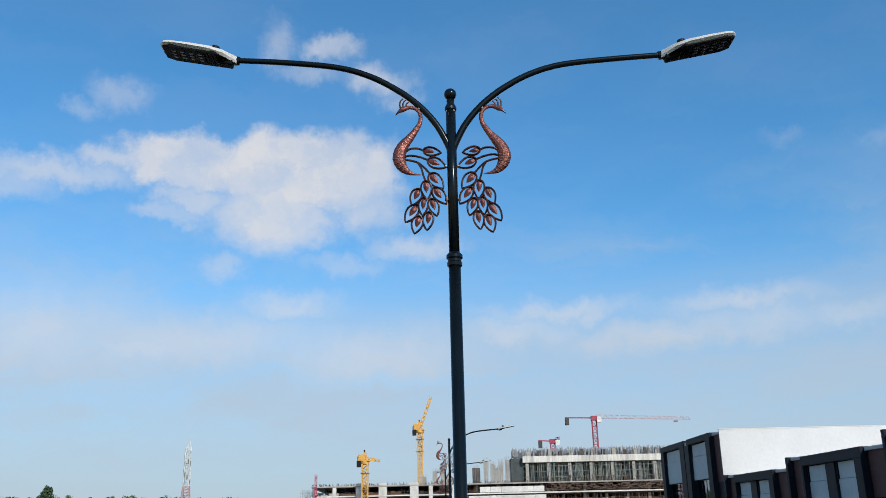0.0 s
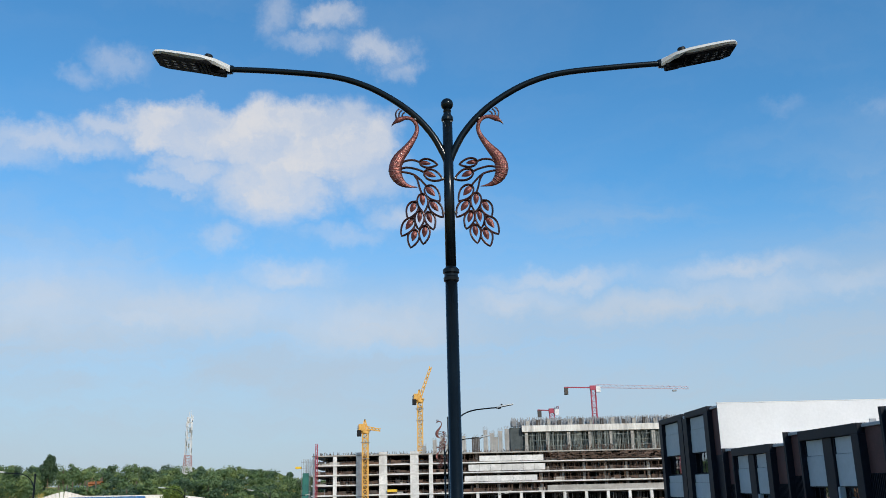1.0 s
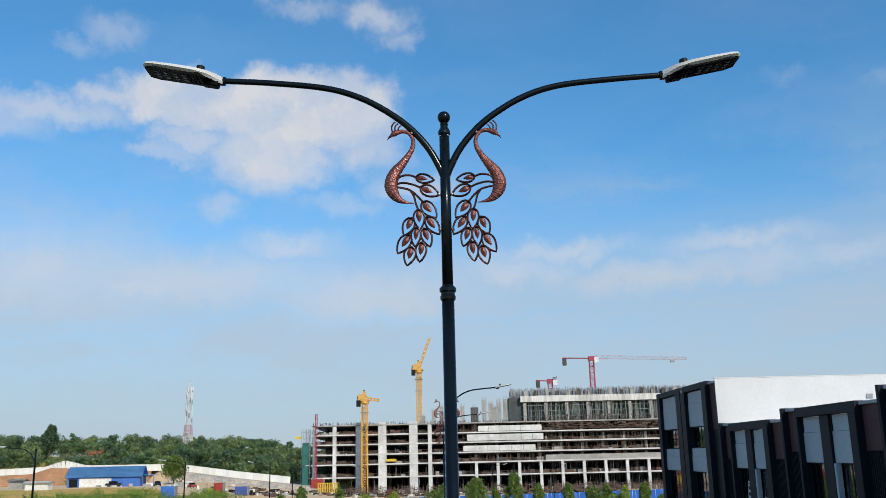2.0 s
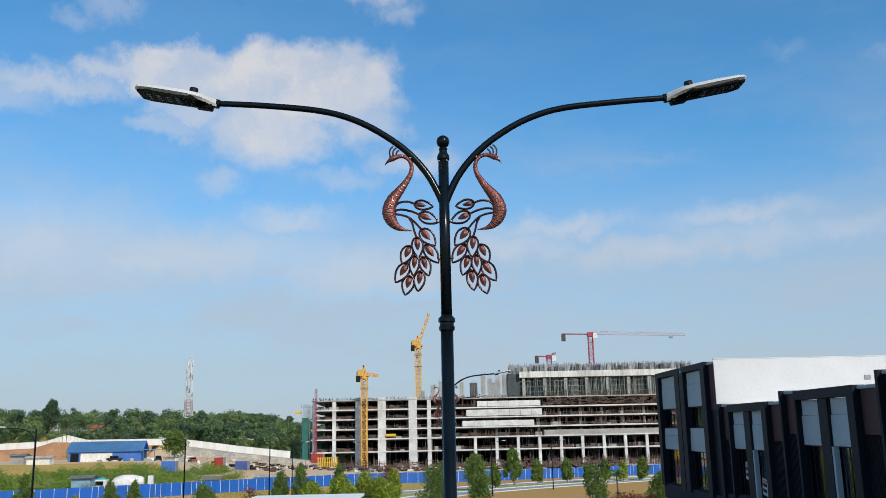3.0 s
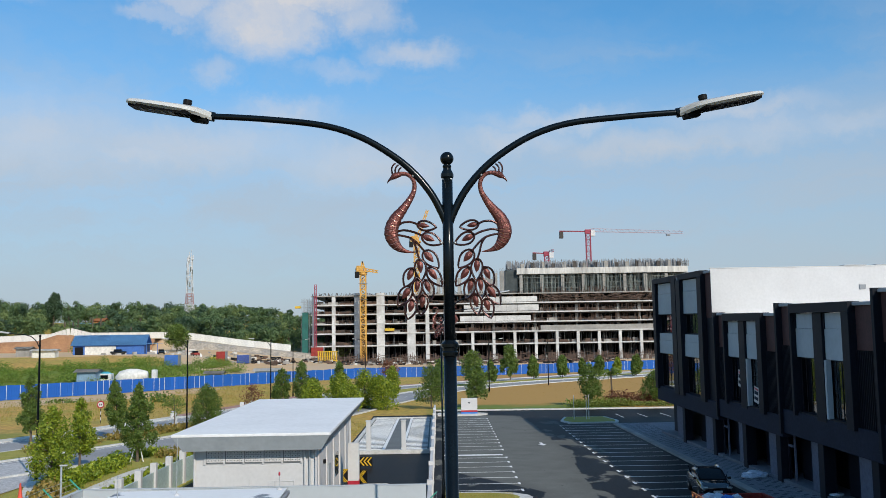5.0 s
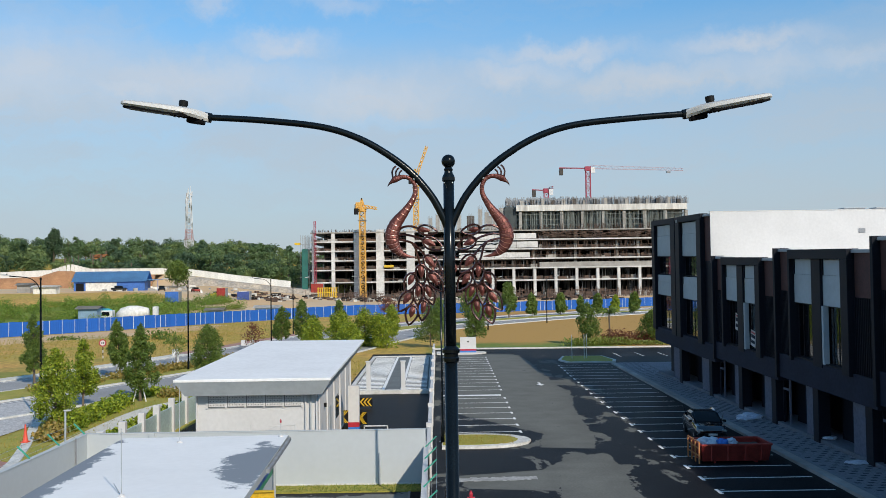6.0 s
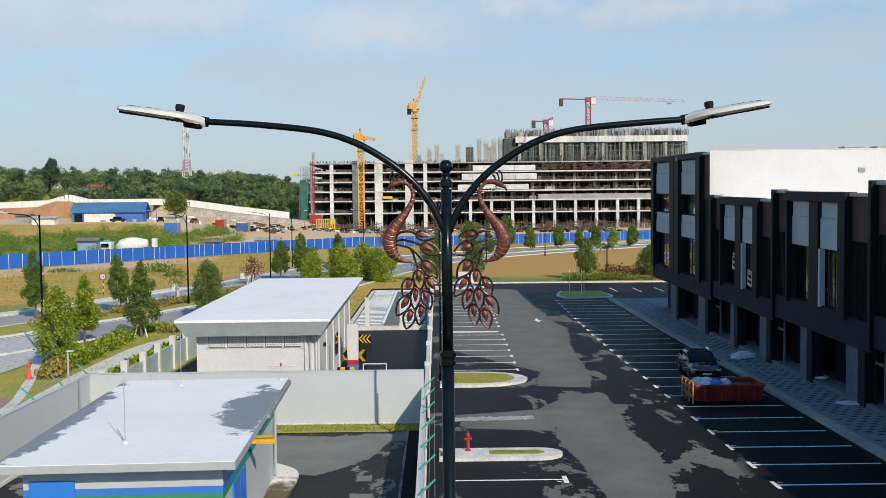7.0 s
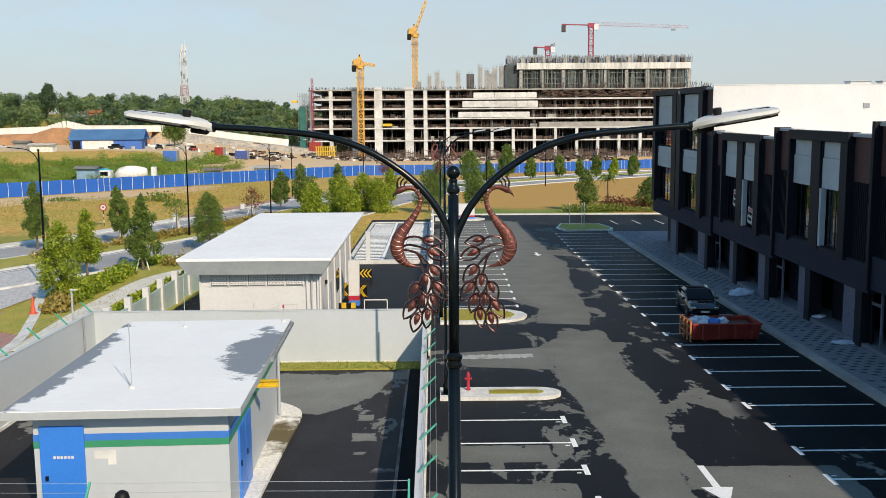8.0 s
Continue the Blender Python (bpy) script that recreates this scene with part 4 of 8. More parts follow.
def peacock(parent, side):
    """Copper peacock ornament; side is -1 or 1, the side of the pole on which it hangs."""
    root = new("peacock_ornament")
    root.parent = parent
    root["label"] = "copper peacock ornament with a leaf-shaped tail"
    f = lambda u, z, y=0.0: (side * u, y, z)
    line = smooth_line(BODY, 7)
    bm = bmesh.new()
    # overlapping plates: the radius swells towards each plate's lower rim
    rad = [float(p[2]) * (1.0 + 0.05 * ((i % 4) / 3)) for i, p in enumerate(line)]
    tube(bm, [f(p[0], p[1]) for p in line], rad, 14, 0.7)
    part("body", bm, copper, root, "hammered copper body of overlapping plates")
    # pale lower rims of the plates, bowed down the body
    for i in range(30, len(line) - 14, 4):
        p, q = line[i], line[i + 1]
        d = Vector((q[0] - p[0], q[1] - p[1])).normalized()
        n = Vector((-d.y, d.x))
        r = float(p[2])
        ring = [f(p[0] + n.x * r * 0.97 * math.cos(a) + d.x * r * 0.42 * math.sin(a), p[1] + n.y * r * 0.97 * math.cos(a) + d.y * r * 0.42 * math.sin(a), -0.735 * r * math.sin(a)) for a in np.linspace(0.12, math.pi - 0.12, 9)]
        part("plate_rim", tube(bmesh.new(), ring, 0.0024, 5), copper_rim, root, "pale copper plate rim")
    bm = bmesh.new()
    tube(bm, [f(0.430, 10.244), f(0.448, 10.229), f(0.460, 10.215), f(0.465, 10.201)], [0.014, 0.009, 0.005, 0.001], 8, 0.7)
    part("beak", bm, copper_dark, root)
    for c in CREST:
        bm = tube(bmesh.new(), [f(*p) for p in smooth_line(c, 4)], 0.0066, 6, 0.8)
        part("crest_feather", bm, copper_dark, root)
    for s in STEMS:
        bm = tube(bmesh.new(), [f(p[0], p[1]) for p in smooth_line(s, 5)], 0.0090, 7, 1.5)
        part("stem", bm, copper_dark, root)
    for i, (a, b, w) in enumerate(LEAVES):
        ring = teardrop(a, b, w)
        y = 0.006 * (i % 3 - 1)
        bm = tube(bmesh.new(), [f(p[0], p[2], y) for p in ring], 0.0086, 7, 2.0, closed=True)
        rim = part("leaf_rim", bm, copper_dark, root)
        a2 = (a[0] + (b[0] - a[0]) * 0.04, a[1] + (b[1] - a[1]) * 0.04)
        b2 = (a[0] + (b[0] - a[0]) * 0.66, a[1] + (b[1] - a[1]) * 0.66)
        inner = teardrop(a2, b2, w * 0.54, 14)
        bm = bmesh.new()
        c = ((a2[0] + b2[0]) / 2, (a2[1] + b2[1]) / 2)
        fr, bk = bm.verts.new(f(c[0], c[1], y - 0.012)), bm.verts.new(f(c[0], c[1], y + 0.012))
        vs = [bm.verts.new(f(p[0], p[2], y)) for p in inner]
        for k in range(len(vs)):
            j = (k + 1) % len(vs)
            bm.faces.new((vs[k], vs[j], fr))
            bm.faces.new((vs[j], vs[k], bk))
        bmesh.ops.recalc_face_normals(bm, faces=bm.faces[:])
        part("leaf_blade", bm, copper_blade, root)
    for z, u in ((9.732, 0.052), (9.438, 0.050)):
        bm = beam(bmesh.new(), f(0.02, z), f(u + 0.015, z), 0.014)
        part("bracket", bm, black_paint, root)
        part("bolt", turned([(0.001, -0.012), (0.010, -0.010), (0.011, 0.0), (0.006, 0.006), (0.001, 0.008)], 8, Matrix.Translation(f(u, z, -0.012)) @ pose(0, 0, 0, 90)), wire_steel, root, "bright steel bolt")
    part("bolt", turned([(0.001, -0.010), (0.009, -0.008), (0.009, 0.002), (0.001, 0.008)], 8, Matrix.Translation(f(0.264, 10.258, -0.016)) @ pose(0, 0, 0, 90)), wire_steel, root, "bright steel bolt")
    return root


def lamp_head(parent, m):
    """LED street lamp head; it reaches along +x from its neck at the origin."""
    root = new("lamp_head")
    root.parent = parent
    root.matrix_basis = m
    root["label"] = "pale grey LED lamp head"
    bm = bmesh.new()
    # upper shell in cross-sections along x: x, half-width, bottom, top
    secs = [(-0.03, 0.035, -0.032, 0.026), (0.02, 0.065, -0.026, 0.038), (0.09, 0.125, -0.016, 0.048), (0.20, 0.166, -0.013, 0.049), (0.38, 0.174, -0.011, 0.046), (0.53, 0.168, -0.009, 0.041), (0.585, 0.145, -0.006, 0.037), (0.612, 0.100, 0.0, 0.030)]
    rings = []
    for x, w, lo, hi in secs:
        e = 0.35
        rings.append([bm.verts.new((x, sx * w * k, z)) for sx, k, z in ((-1, 0.86, lo), (-1, 1.0, lo + (hi - lo) * 0.35), (-1, 0.9, hi - (hi - lo) * 0.2), (-1, 0.6, hi), (1, 0.6, hi), (1, 0.9, hi - (hi - lo) * 0.2), (1, 1.0, lo + (hi - lo) * 0.35), (1, 0.86, lo))])
    for a, b in zip(rings, rings[1:]):
        for k in range(8):
            j = (k + 1) % 8
            bm.faces.new((a[k], b[k], b[j], a[j]))
    bm.faces.new(rings[0]), bm.faces.new(rings[-1][::-1])
    bmesh.ops.recalc_face_normals(bm, faces=bm.faces[:])
    part("shell", bm, light_grey, root, "pale grey cast shell", True).data.set_sharp_from_angle(angle=radians(24))
    bm = bmesh.new()
    slab(bm, [(0.05, -0.08), (0.16, -0.146), (0.52, -0.152), (0.590, -0.110), (0.590, 0.110), (0.52, 0.152), (0.16, 0.146), (0.05, 0.08)], -0.022, 0.0)
    under = part("led_tray", bm, lamp_under, root, "dark LED tray")
    for i in range(4):
        for j in range(3):
            bm = turned([(0.020, 0.0), (0.017, -0.002), (0.006, -0.004)], 10, Matrix.Translation((0.28 + 0.075 * i, -0.06 + 0.06 * j, -0.0218)))
            part("led_lens", bm, led_lens, under)
    for i in range(5):
        part("cooling_fin", boxed(0.10 + 0.035 * i, 0.108 + 0.035 * i, -0.09, 0.09, -0.029, -0.02), lamp_under, root)
    part("neck_clamp", boxed(0.0, 0.13, -0.055, 0.055, -0.062, -0.006, bevel=0.014), lamp_under, root, "dark hinged clamp")
    part("neck_ring", turned([(0.033, -0.05), (0.038, -0.045), (0.038, 0.01), (0.033, 0.015)], 14, pose(0, 0, 0, 0, 90)), black_paint, root)
    cell = part("photocell", turned([(0.026, 0.0), (0.031, 0.004), (0.031, 0.018), (0.035, 0.021), (0.035, 0.050), (0.030, 0.057), (0.010, 0.060)], 16, Matrix.Translation((0.175, 0, 0.045))), black_plastic, root, "black photocell cap")
    part("photocell_base", turned([(0.036, -0.004), (0.034, 0.006), (0.030, 0.008)], 16, Matrix.Translation((0.175, 0, 0.042))), light_grey, root)
    for k in range(2):
        for i in range(4):
            part("vent_slot", boxed(0.33 + 0.13 * k + 0.026 * i, 0.35 + 0.13 * k + 0.026 * i, -0.022, 0.022, 0.026, 0.0475 - 0.0035 * k), lamp_under, root)
    return root


def street_lamp(x, y, label, arm_left=10.74, arm_right=10.73, twin=True, turn=0.2):
    root = thing("peacock_street_lamp", pose(x, y, -0.53, 0, 0, turn), label, "street lamp", "peacock street lamps", False)
    root.scale = (1.015, 1.015, 1.015)
    part("base_plate", boxed(-0.19, 0.19, -0.19, 0.19, 0.66, 0.695, bevel=0.006), black_paint, root)
    prof = [(0.105, 0.69), (0.105, 1.49), (0.098, 1.53), (0.075, 1.59), (0.058, 1.84), (0.0525, 4.4), (0.0485, 8.87)]
    part("lower_shaft", turned(prof, 20), black_paint, root, "", True)
    part("collar", turned([(0.049, 8.86), (0.060, 8.87), (0.062, 8.895), (0.055, 8.905), (0.055, 8.925), (0.066, 8.935), (0.066, 8.960), (0.052, 8.975), (0.043, 8.985)], 20), black_paint, root)
    part("upper_shaft", turned([(0.0425, 8.97), (0.0415, 10.24)], 20), black_paint, root, "", True)
    part("cap", turned([(0.043, 10.235), (0.050, 10.245), (0.050, 10.268), (0.042, 10.285), (0.034, 10.30), (0.030, 10.315), (0.035, 10.33), (0.026, 10.345)], 20), black_paint, root)
    part("ball", turned([(0.0525 * math.sin(math.pi * i / 12) + 0.0004, 10.392 - 0.0525 * math.cos(math.pi * i / 12)) for i in range(13)], 24), black_paint, root, "", True)
    for k in range(4):
        part("screw", turned([(0.006, 0), (0.006, 0.006), (0.001, 0.009)], 8, pose(0, 0, 8.995 if k < 2 else 10.225, 0, 0, 40 + 90 * k) @ pose(0.042, 0, 0, 0, 90)), wire_steel, root)
    for side, end in ((-1, arm_left), (1, arm_right)):
        dz = end - 10.74
        pts = [(0.0, 9.85), (0.045, 9.965), (0.13, 10.125), (0.265, 10.29), (0.44, 10.435), (0.68, 10.575 + dz * 0.2), (0.97, 10.668 + dz * 0.5), (1.42, 10.722 + dz), (1.86, 10.752 + dz)]
        line = [(side * p[0], 0, p[1]) for p in smooth_line(pts, 6)]
        if side < 0 and not twin:
            peacock(root, side)
            continue
        part("arm", tube(bmesh.new(), line, [0.030 - 0.006 * i / len(line) for i in range(len(line))], 14), black_paint, root, "", True)
        peacock(root, side)
    lamp_head(root, pose(1.85, 0, 10.752 + arm_right - 10.74, 0, 0, -4) @ pose(0, 0, 0, 5.5, 0, 0) @ pose(0, 0, 0, 0, -9.5, 0))
    if twin:
        lamp_head(root, pose(-1.85, 0, 10.752 + arm_left - 10.74, 0, 0, 184) @ pose(0, 0, 0, -5.5, 0, 0) @ pose(0, 0, 0, 0, -8.5, 0))
    return root


street_lamp(0.347, 0.816, "black double-arm street lamp with copper peacocks", 10.742, 10.725)
second = street_lamp(0.51, 28.85, "black single-arm street lamp beside the fire hydrant", twin=False)
copy_thing(second, pose(0.40, 44.1, -0.53))["label"] = "black single-arm street lamp on the kerb island"

# ---- row of dark shop units ----
threshold_grey = paint("threshold", (0.15, 0.16, 0.185), (0.12, 0.13, 0.15), 1.0, 0.85, 0.05)
FX = 19.95          # front of the fins


def window_set(parent, y0, y1, z0, z1, x, lights=4, handles=False):
    """A window in a charcoal frame: frame bars, mullions and one pane each."""
    root = new("window")
    root.parent = parent
    bm = bmesh.new()
    for a, b in ((y0, y0 + 0.06), (y1 - 0.06, y1)):
        box(bm, x, x + 0.09, a, b, z0, z1)
    for a, b in ((z0, z0 + 0.06), (z1 - 0.06, z1)):
        box(bm, x, x + 0.09, y0 + 0.06, y1 - 0.06, a, b)
    part("frame", bm, charcoal, root)
    w = (y1 - y0) / lights
    for i in range(1, lights):
        part("mullion", boxed(x + 0.01, x + 0.08, y0 + w * i - 0.025, y0 + w * i + 0.025, z0 + 0.06, z1 - 0.06), charcoal, root)
    for i in range(lights):
        p = part("pane", boxed(x + 0.035, x + 0.043, y0 + w * i + 0.03, y0 + w * (i + 1) - 0.03, z0 + 0.06, z1 - 0.06), window_glass, root)
        p.visible_shadow = False
    return root


def bay(parent, y0, y1, storeys, x):
    """One bay of pale panels over windows; storeys are (panel bottom, panel top, window bottom)."""
    for pb, pt, wb in storeys:
        seam = pb + (pt - pb) * 0.66
        part("panel", boxed(x + 0.16, x + 0.34, y0 + 0.01, y1 - 0.01, pb, seam - 0.006, bevel=0.012), panel_grey, parent, "pale grey rendered panel")
        part("panel", boxed(x + 0.16, x + 0.34, y0 + 0.01, y1 - 0.16, seam + 0.006, pt, bevel=0.012), panel_grey, parent, "pale grey rendered panel")
        part("panel_end", boxed(x + 0.10, x + 0.34, y1 - 0.15, y1 - 0.01, seam + 0.006, pt), charcoal, parent)
        window_set(parent, y0 + 0.02, y1 - 0.02, wb, pb - 0.02, x + 0.36)


def louvres(parent, y0, y1, z0, z1, x):
    """Upright dark slats before a recess whose shade is painted near-black."""
    first = None
    n = int((y1 - y0) / 0.17)
    for i in range(n):
        y = y0 + 0.085 + (y1 - y0 - 0.17) * i / max(1, n - 1)
        if first is None:
            first = part("slat", boxed(-0.05, 0.05, -0.025, 0.025, 0, z1 - z0), charcoal, parent)
            first.matrix_basis = pose(x + 0.18, y, z0)
        else:
            again(first, parent, pose(x + 0.18, y, z0))


def shop_front(parent, y0, y1, x, door):
    """One shop front between two columns, from the near column at y0 to the far one at y1: pale pier, dark opening, glazed door."""
    w = y1 - y0
    part("column", boxed(x - 0.02, x + 0.62, y0 - 0.36, y0 + 0.36, 0.14, 2.98, bevel=0.02), charcoal, parent)
    pier = y0 + w * (0.33 if not door else 0.27)
    part("pier", boxed(x + 0.16, x + 0.5, y0 + 0.36, pier, 0.34, 2.98, bevel=0.01), pier_paint, parent, "pale grey rendered pier")
    d = new("shop_door")
    d.parent = parent
    far = y1 - 0.36
    part("door_leaf", boxed(x + 1.25, x + 1.31, pier + 0.05, (pier + far) / 2 - 0.04, 0.34, 2.5), charcoal, d)
    part("door_leaf", boxed(x + 1.25, x + 1.31, (pier + far) / 2 + 0.04, far, 0.34, 2.5), charcoal, d)
    part("door_frame", box(boxed(x + 1.2, x + 1.36, pier, pier + 0.06, 0.34, 2.62), x + 1.2, x + 1.36, pier, far, 2.5, 2.62), charcoal, d)
    if door:
        p = y0 + w * 0.72
        part("door_post", boxed(x + 0.30, x + 0.40, p, p + 0.11, 0.34, 2.95), pier_paint, d, "pale door post")
        part("door_post", boxed(x + 0.32, x + 0.40, far - 0.35, far - 0.25, 0.34, 2.95), charcoal, d)
        part("transom", boxed(x + 0.31, x + 0.39, p + 0.11, far - 0.35, 2.15, 2.27), pier_paint, d, "pale transom rail")


def ground_floor(parent, y0, y1, cols, doors, x):
    """Recessed shop fronts between dark columns and pale piers over a raised threshold."""
    # back wall painted near-black for the unlit shop behind the fronts
    part("shop_back_wall", boxed(x + 2.1, x + 2.25, y0, y1, 0.14, 3.3), painted_shade, parent)
    part("threshold", boxed(x + 0.06, x + 2.1, y0, y1, 0.139, 0.34, bevel=0.012), threshold_grey, parent, "raised concrete threshold step")
    for a, b, door in zip(cols, cols[1:], doors):
        shop_front(parent, a, b, x, door)


def sink(root, y_mid, fall):
    """Shears the upper storeys to fit the camera's view: lower towards the near end, level at the pavement."""
    seen = set()
    for o in root.children_recursive:
        if o.type != "MESH":
            continue
        move = lambda y, z: fall * (y - y_mid) * min(1.0, max(0.0, (z - 0.4) / 2.5))
        if o.matrix_basis.translation.length > 0.01:
            o.location.z += move(o.location.y, o.location.z + 1.0)
        elif o.data.name not in seen:
            seen.add(o.data.name)
            for v in o.data.vertices:
                v.co.z += move(v.co.y, v.co.z)


def coping(parent, x, y0, y1, z):
    """Grey metal coping with a rolled upper edge and a mitred far end."""
    part("coping", boxed(x + 0.10, x + 0.78, y0, y1, z - 0.17, z - 0.03, bevel=0.015), fascia_grey, parent, "grey metal coping")
    part("coping_roll", boxed(x + 0.14, x + 0.74, y0 + 0.02, y1 - 0.02, z - 0.03, z, bevel=0.008), light_grey, parent)


def low_unit(y1, rise, label):
    """A two-storey unit 12.15 m wide, y1 its far end: brown cheek, framed double bay, brown cheek."""
    y0 = y1 - 12.13
    root = thing("shop_unit", pose(0, 0, 0), label, "shop building", "dark shop units")
    x, h = FX, rise
    part("body", boxed(x + 0.75, 46, y0, y1, 3.3, 9.5 + h), band_grey, root)
    part("ground_floor_core", boxed(x + 2.3, 46, y0, y1, 0.0, 3.3), band_grey, root)
    part("roof", boxed(x + 0.5, 46, y0 + 0.01, y1 - 0.01, 9.5 + h, 9.62 + h), roof_white, root, "pale flat roof")
    part("floor_band", boxed(x + 0.06, x + 0.74, y0, y1, 2.96, 4.15 + h, bevel=0.02), band_grey, root, "dark grey band over the shop fronts")
    part("soffit", boxed(x + 0.74, x + 2.3, y0, y1, 2.98, 3.3), band_grey, root)
    far, near, mid = (y1 - 2.5, y1 - 2.25), (y1 - 9.75, y1 - 8.95), (y1 - 6.3, y1 - 5.15)
    # cheeks at both ends
    for a, b, top in ((y0 + 0.03, near[0], 10.10 + h), (far[1], y1 - 0.28, 10.20 + h)):
        part("brown_panel", boxed(x + 0.25, x + 0.74, a, b, 7.8 + h, top - 0.17, bevel=0.015), brick_brown, root, "dark brown cladding panel")
        coping(root, x, a, b, top)
        # near-black sheet that paints in the shade behind the slats
        part("louvre_back", boxed(x + 0.55, x + 0.74, a, b, 4.15 + h, 7.8 + h), painted_shade, root)
        louvres(root, a, b, 4.15 + h, 7.8 + h, x + 0.05)
    part("fin", boxed(x - 0.12, x + 0.76, y1 - 0.28, y1 - 0.01, 2.9, 10.24 + h, bevel=0.02), charcoal, root, "projecting charcoal fin")
    part("frame_beam", boxed(x - 0.12, x + 0.5, near[0], far[1], 9.63 + h, 10.14 + h, bevel=0.02), charcoal, root, "projecting charcoal frame over the bays")
    for a, b in (far, near, mid):
        part("fin", boxed(x - 0.12 if (a, b) != mid else x + 0.02, x + 0.72, a, b, 4.0 + h, 9.63 + h, bevel=0.02), charcoal, root, "projecting charcoal fin")
    bay(root, mid[1], far[0], [(7.22 + h, 9.60 + h, 4.2 + h)], x)
    bay(root, near[1], mid[0], [(7.22 + h, 9.60 + h, 4.2 + h)], x)
    part("reveal", boxed(x + 0.05, x + 0.33, mid[0] - 0.24, mid[0] - 0.02, 4.2 + h, 7.2 + h), panel_grey, root, "pale upright strip beside the window")
    for a, b in ((mid[1], far[0]), (near[1], mid[0])):
        part("window_stool", boxed(x + 0.12, x + 0.5, a, b, 4.15 + h, 4.24 + h), charcoal, root)
    ground_floor(root, y0, y1, [y1 - 10.95, y1 - 4.9, y1 + 1.18], [False, True], x + 0.22)
    sink(root, y1 - 6.1, 0.022)
    return root


def tall_unit(y0, y1):
    root = thing("shop_unit", pose(0, 0, 0), "three-storey dark corner unit with pale panels and a white gable", "shop building", "dark shop units")
    x = FX
    part("body", boxed(x + 0.75, 46, y0 - 0.02, y1, 3.3, 13.4), band_grey, root)
    part("ground_floor_core", boxed(x + 2.3, 46, y0, y1, 0.0, 3.3), band_grey, root)
    gable = part("gable_wall", boxed(x - 0.08, 60, y0 - 0.10, y0 - 0.03, 9.6, 13.73), white_wall, root, "bright white rendered gable wall")
    part("gable_flashing", boxed(x - 0.10, 60, y0 - 0.12, y0 + 0.1, 13.73, 13.79), light_grey, root)
    part("gable_vent", boxed(30.55, 31.0, y0 - 0.16, y0 - 0.1, 12.1, 12.42), prop_steel, gable, "small grey vent")
    part("roof", boxed(x + 0.5, 46, y0 + 0.25, y1, 13.4, 13.5), roof_white, root)
    part("floor_band", boxed(x + 0.06, x + 0.74, y0, y1, 2.96, 4.2, bevel=0.02), band_grey, root)
    part("soffit", boxed(x + 0.74, x + 2.3, y0, y1, 2.98, 3.3), band_grey, root)
    part("brown_panel", boxed(x + 0.25, x + 0.74, y0 + 0.05, y0 + 2.45, 10.2, 13.55), brick_brown, root, "dark brown cladding panel")
    coping(root, x, y0 + 0.05, y0 + 2.45, 13.66)
    part("cheek", boxed(x + 0.25, x + 0.74, y0 + 0.05, y0 + 2.45, 4.2, 10.2), charcoal, root)
    for a, b in ((y0 + 2.45, y0 + 3.55), (y0 + 8.5, y0 + 9.7), (y0 + 9.9, y0 + 11.3), (y1 - 1.0, y1)):
        part("fin", boxed(x - 0.12, x + 0.74, a, b, 4.0, 13.3, bevel=0.02), charcoal, root, "projecting charcoal fin")
    for a, b in ((y0 + 2.45, y0 + 8.95), (y0 + 9.9, y1)):
        part("frame_beam", boxed(x - 0.12, x + 0.5, a, b, 13.3, 13.75, bevel=0.02), charcoal, root, "projecting charcoal frame over the bays")
    part("mitre", boxed(x + 0.0, x + 0.5, y0 + 8.95, y0 + 9.9, 13.0, 13.55), fascia_grey, root, "grey metal flashing between the frames")
    for a, b in ((y0 + 3.55, y0 + 8.5), (y0 + 11.3, y1 - 1.0)):
        bay(root, a, b, [(10.56, 13.24, 8.95), (7.15, 8.90, 4.25)], x)
    ground_floor(root, y0, y1, [y0 + 1.6, y0 + 9.9, y1 + 0.4], [False, False], x + 0.22)
    sink(root, (y0 + y1) / 2, 0.022)
    return root


tall_unit(59.72, 77.7)
low_unit(59.58, 0.0, "two-storey dark shop unit with sale boards in its windows")
low_unit(47.45, 0.16, "two-storey dark shop unit with louvred cheeks")
low_unit(35.32, 0.34, "two-storey dark shop unit along the paved walk")
# unseen units added to carry the row's shadow on over the bays
for k in range(3):
    low_unit(23.19 - 12.13 * k, 0.5, "two-storey dark shop unit along the paved walk")
# sale boards behind the glass
for y, z, w, h in ((55.2, 5.85, 0.8, 1.1), (52.2, 4.95, 0.85, 1.0)):
    t = thing("sale_board", pose(FX + 0.30, y, z, 9), "small white notice board fixed to a dark window", "sign")
    part("board", boxed(-0.03, 0.0, -w / 2, w / 2, -h / 2, h / 2), white_wall, t)
    for i, (a, b) in enumerate(((0.30, 0.42), (0.02, 0.24), (-0.32, -0.12))):
        part("print_bar", boxed(-0.036, -0.031, -w * 0.4, w * 0.4, h * a, h * b), (hydrant_red, band_grey, band_grey)[i], t)
# small plant on the tall roof
for x, y, w in ((33.0, 66, 1.6), (35.6, 66, 1.8)):
    t = thing("roof_vent", pose(x, y, 13.5), "small pale vent box on the flat roof", "roof vent", "roof vents")
    part("body", boxed(-w / 2, w / 2, -0.5, 0.5, 0, 0.55, bevel=0.03), white_wall, t)
    part("cowl", boxed(-w / 2 - 0.08, w / 2 + 0.08, -0.6, 0.6, 0.55, 0.62), fascia_grey, t)

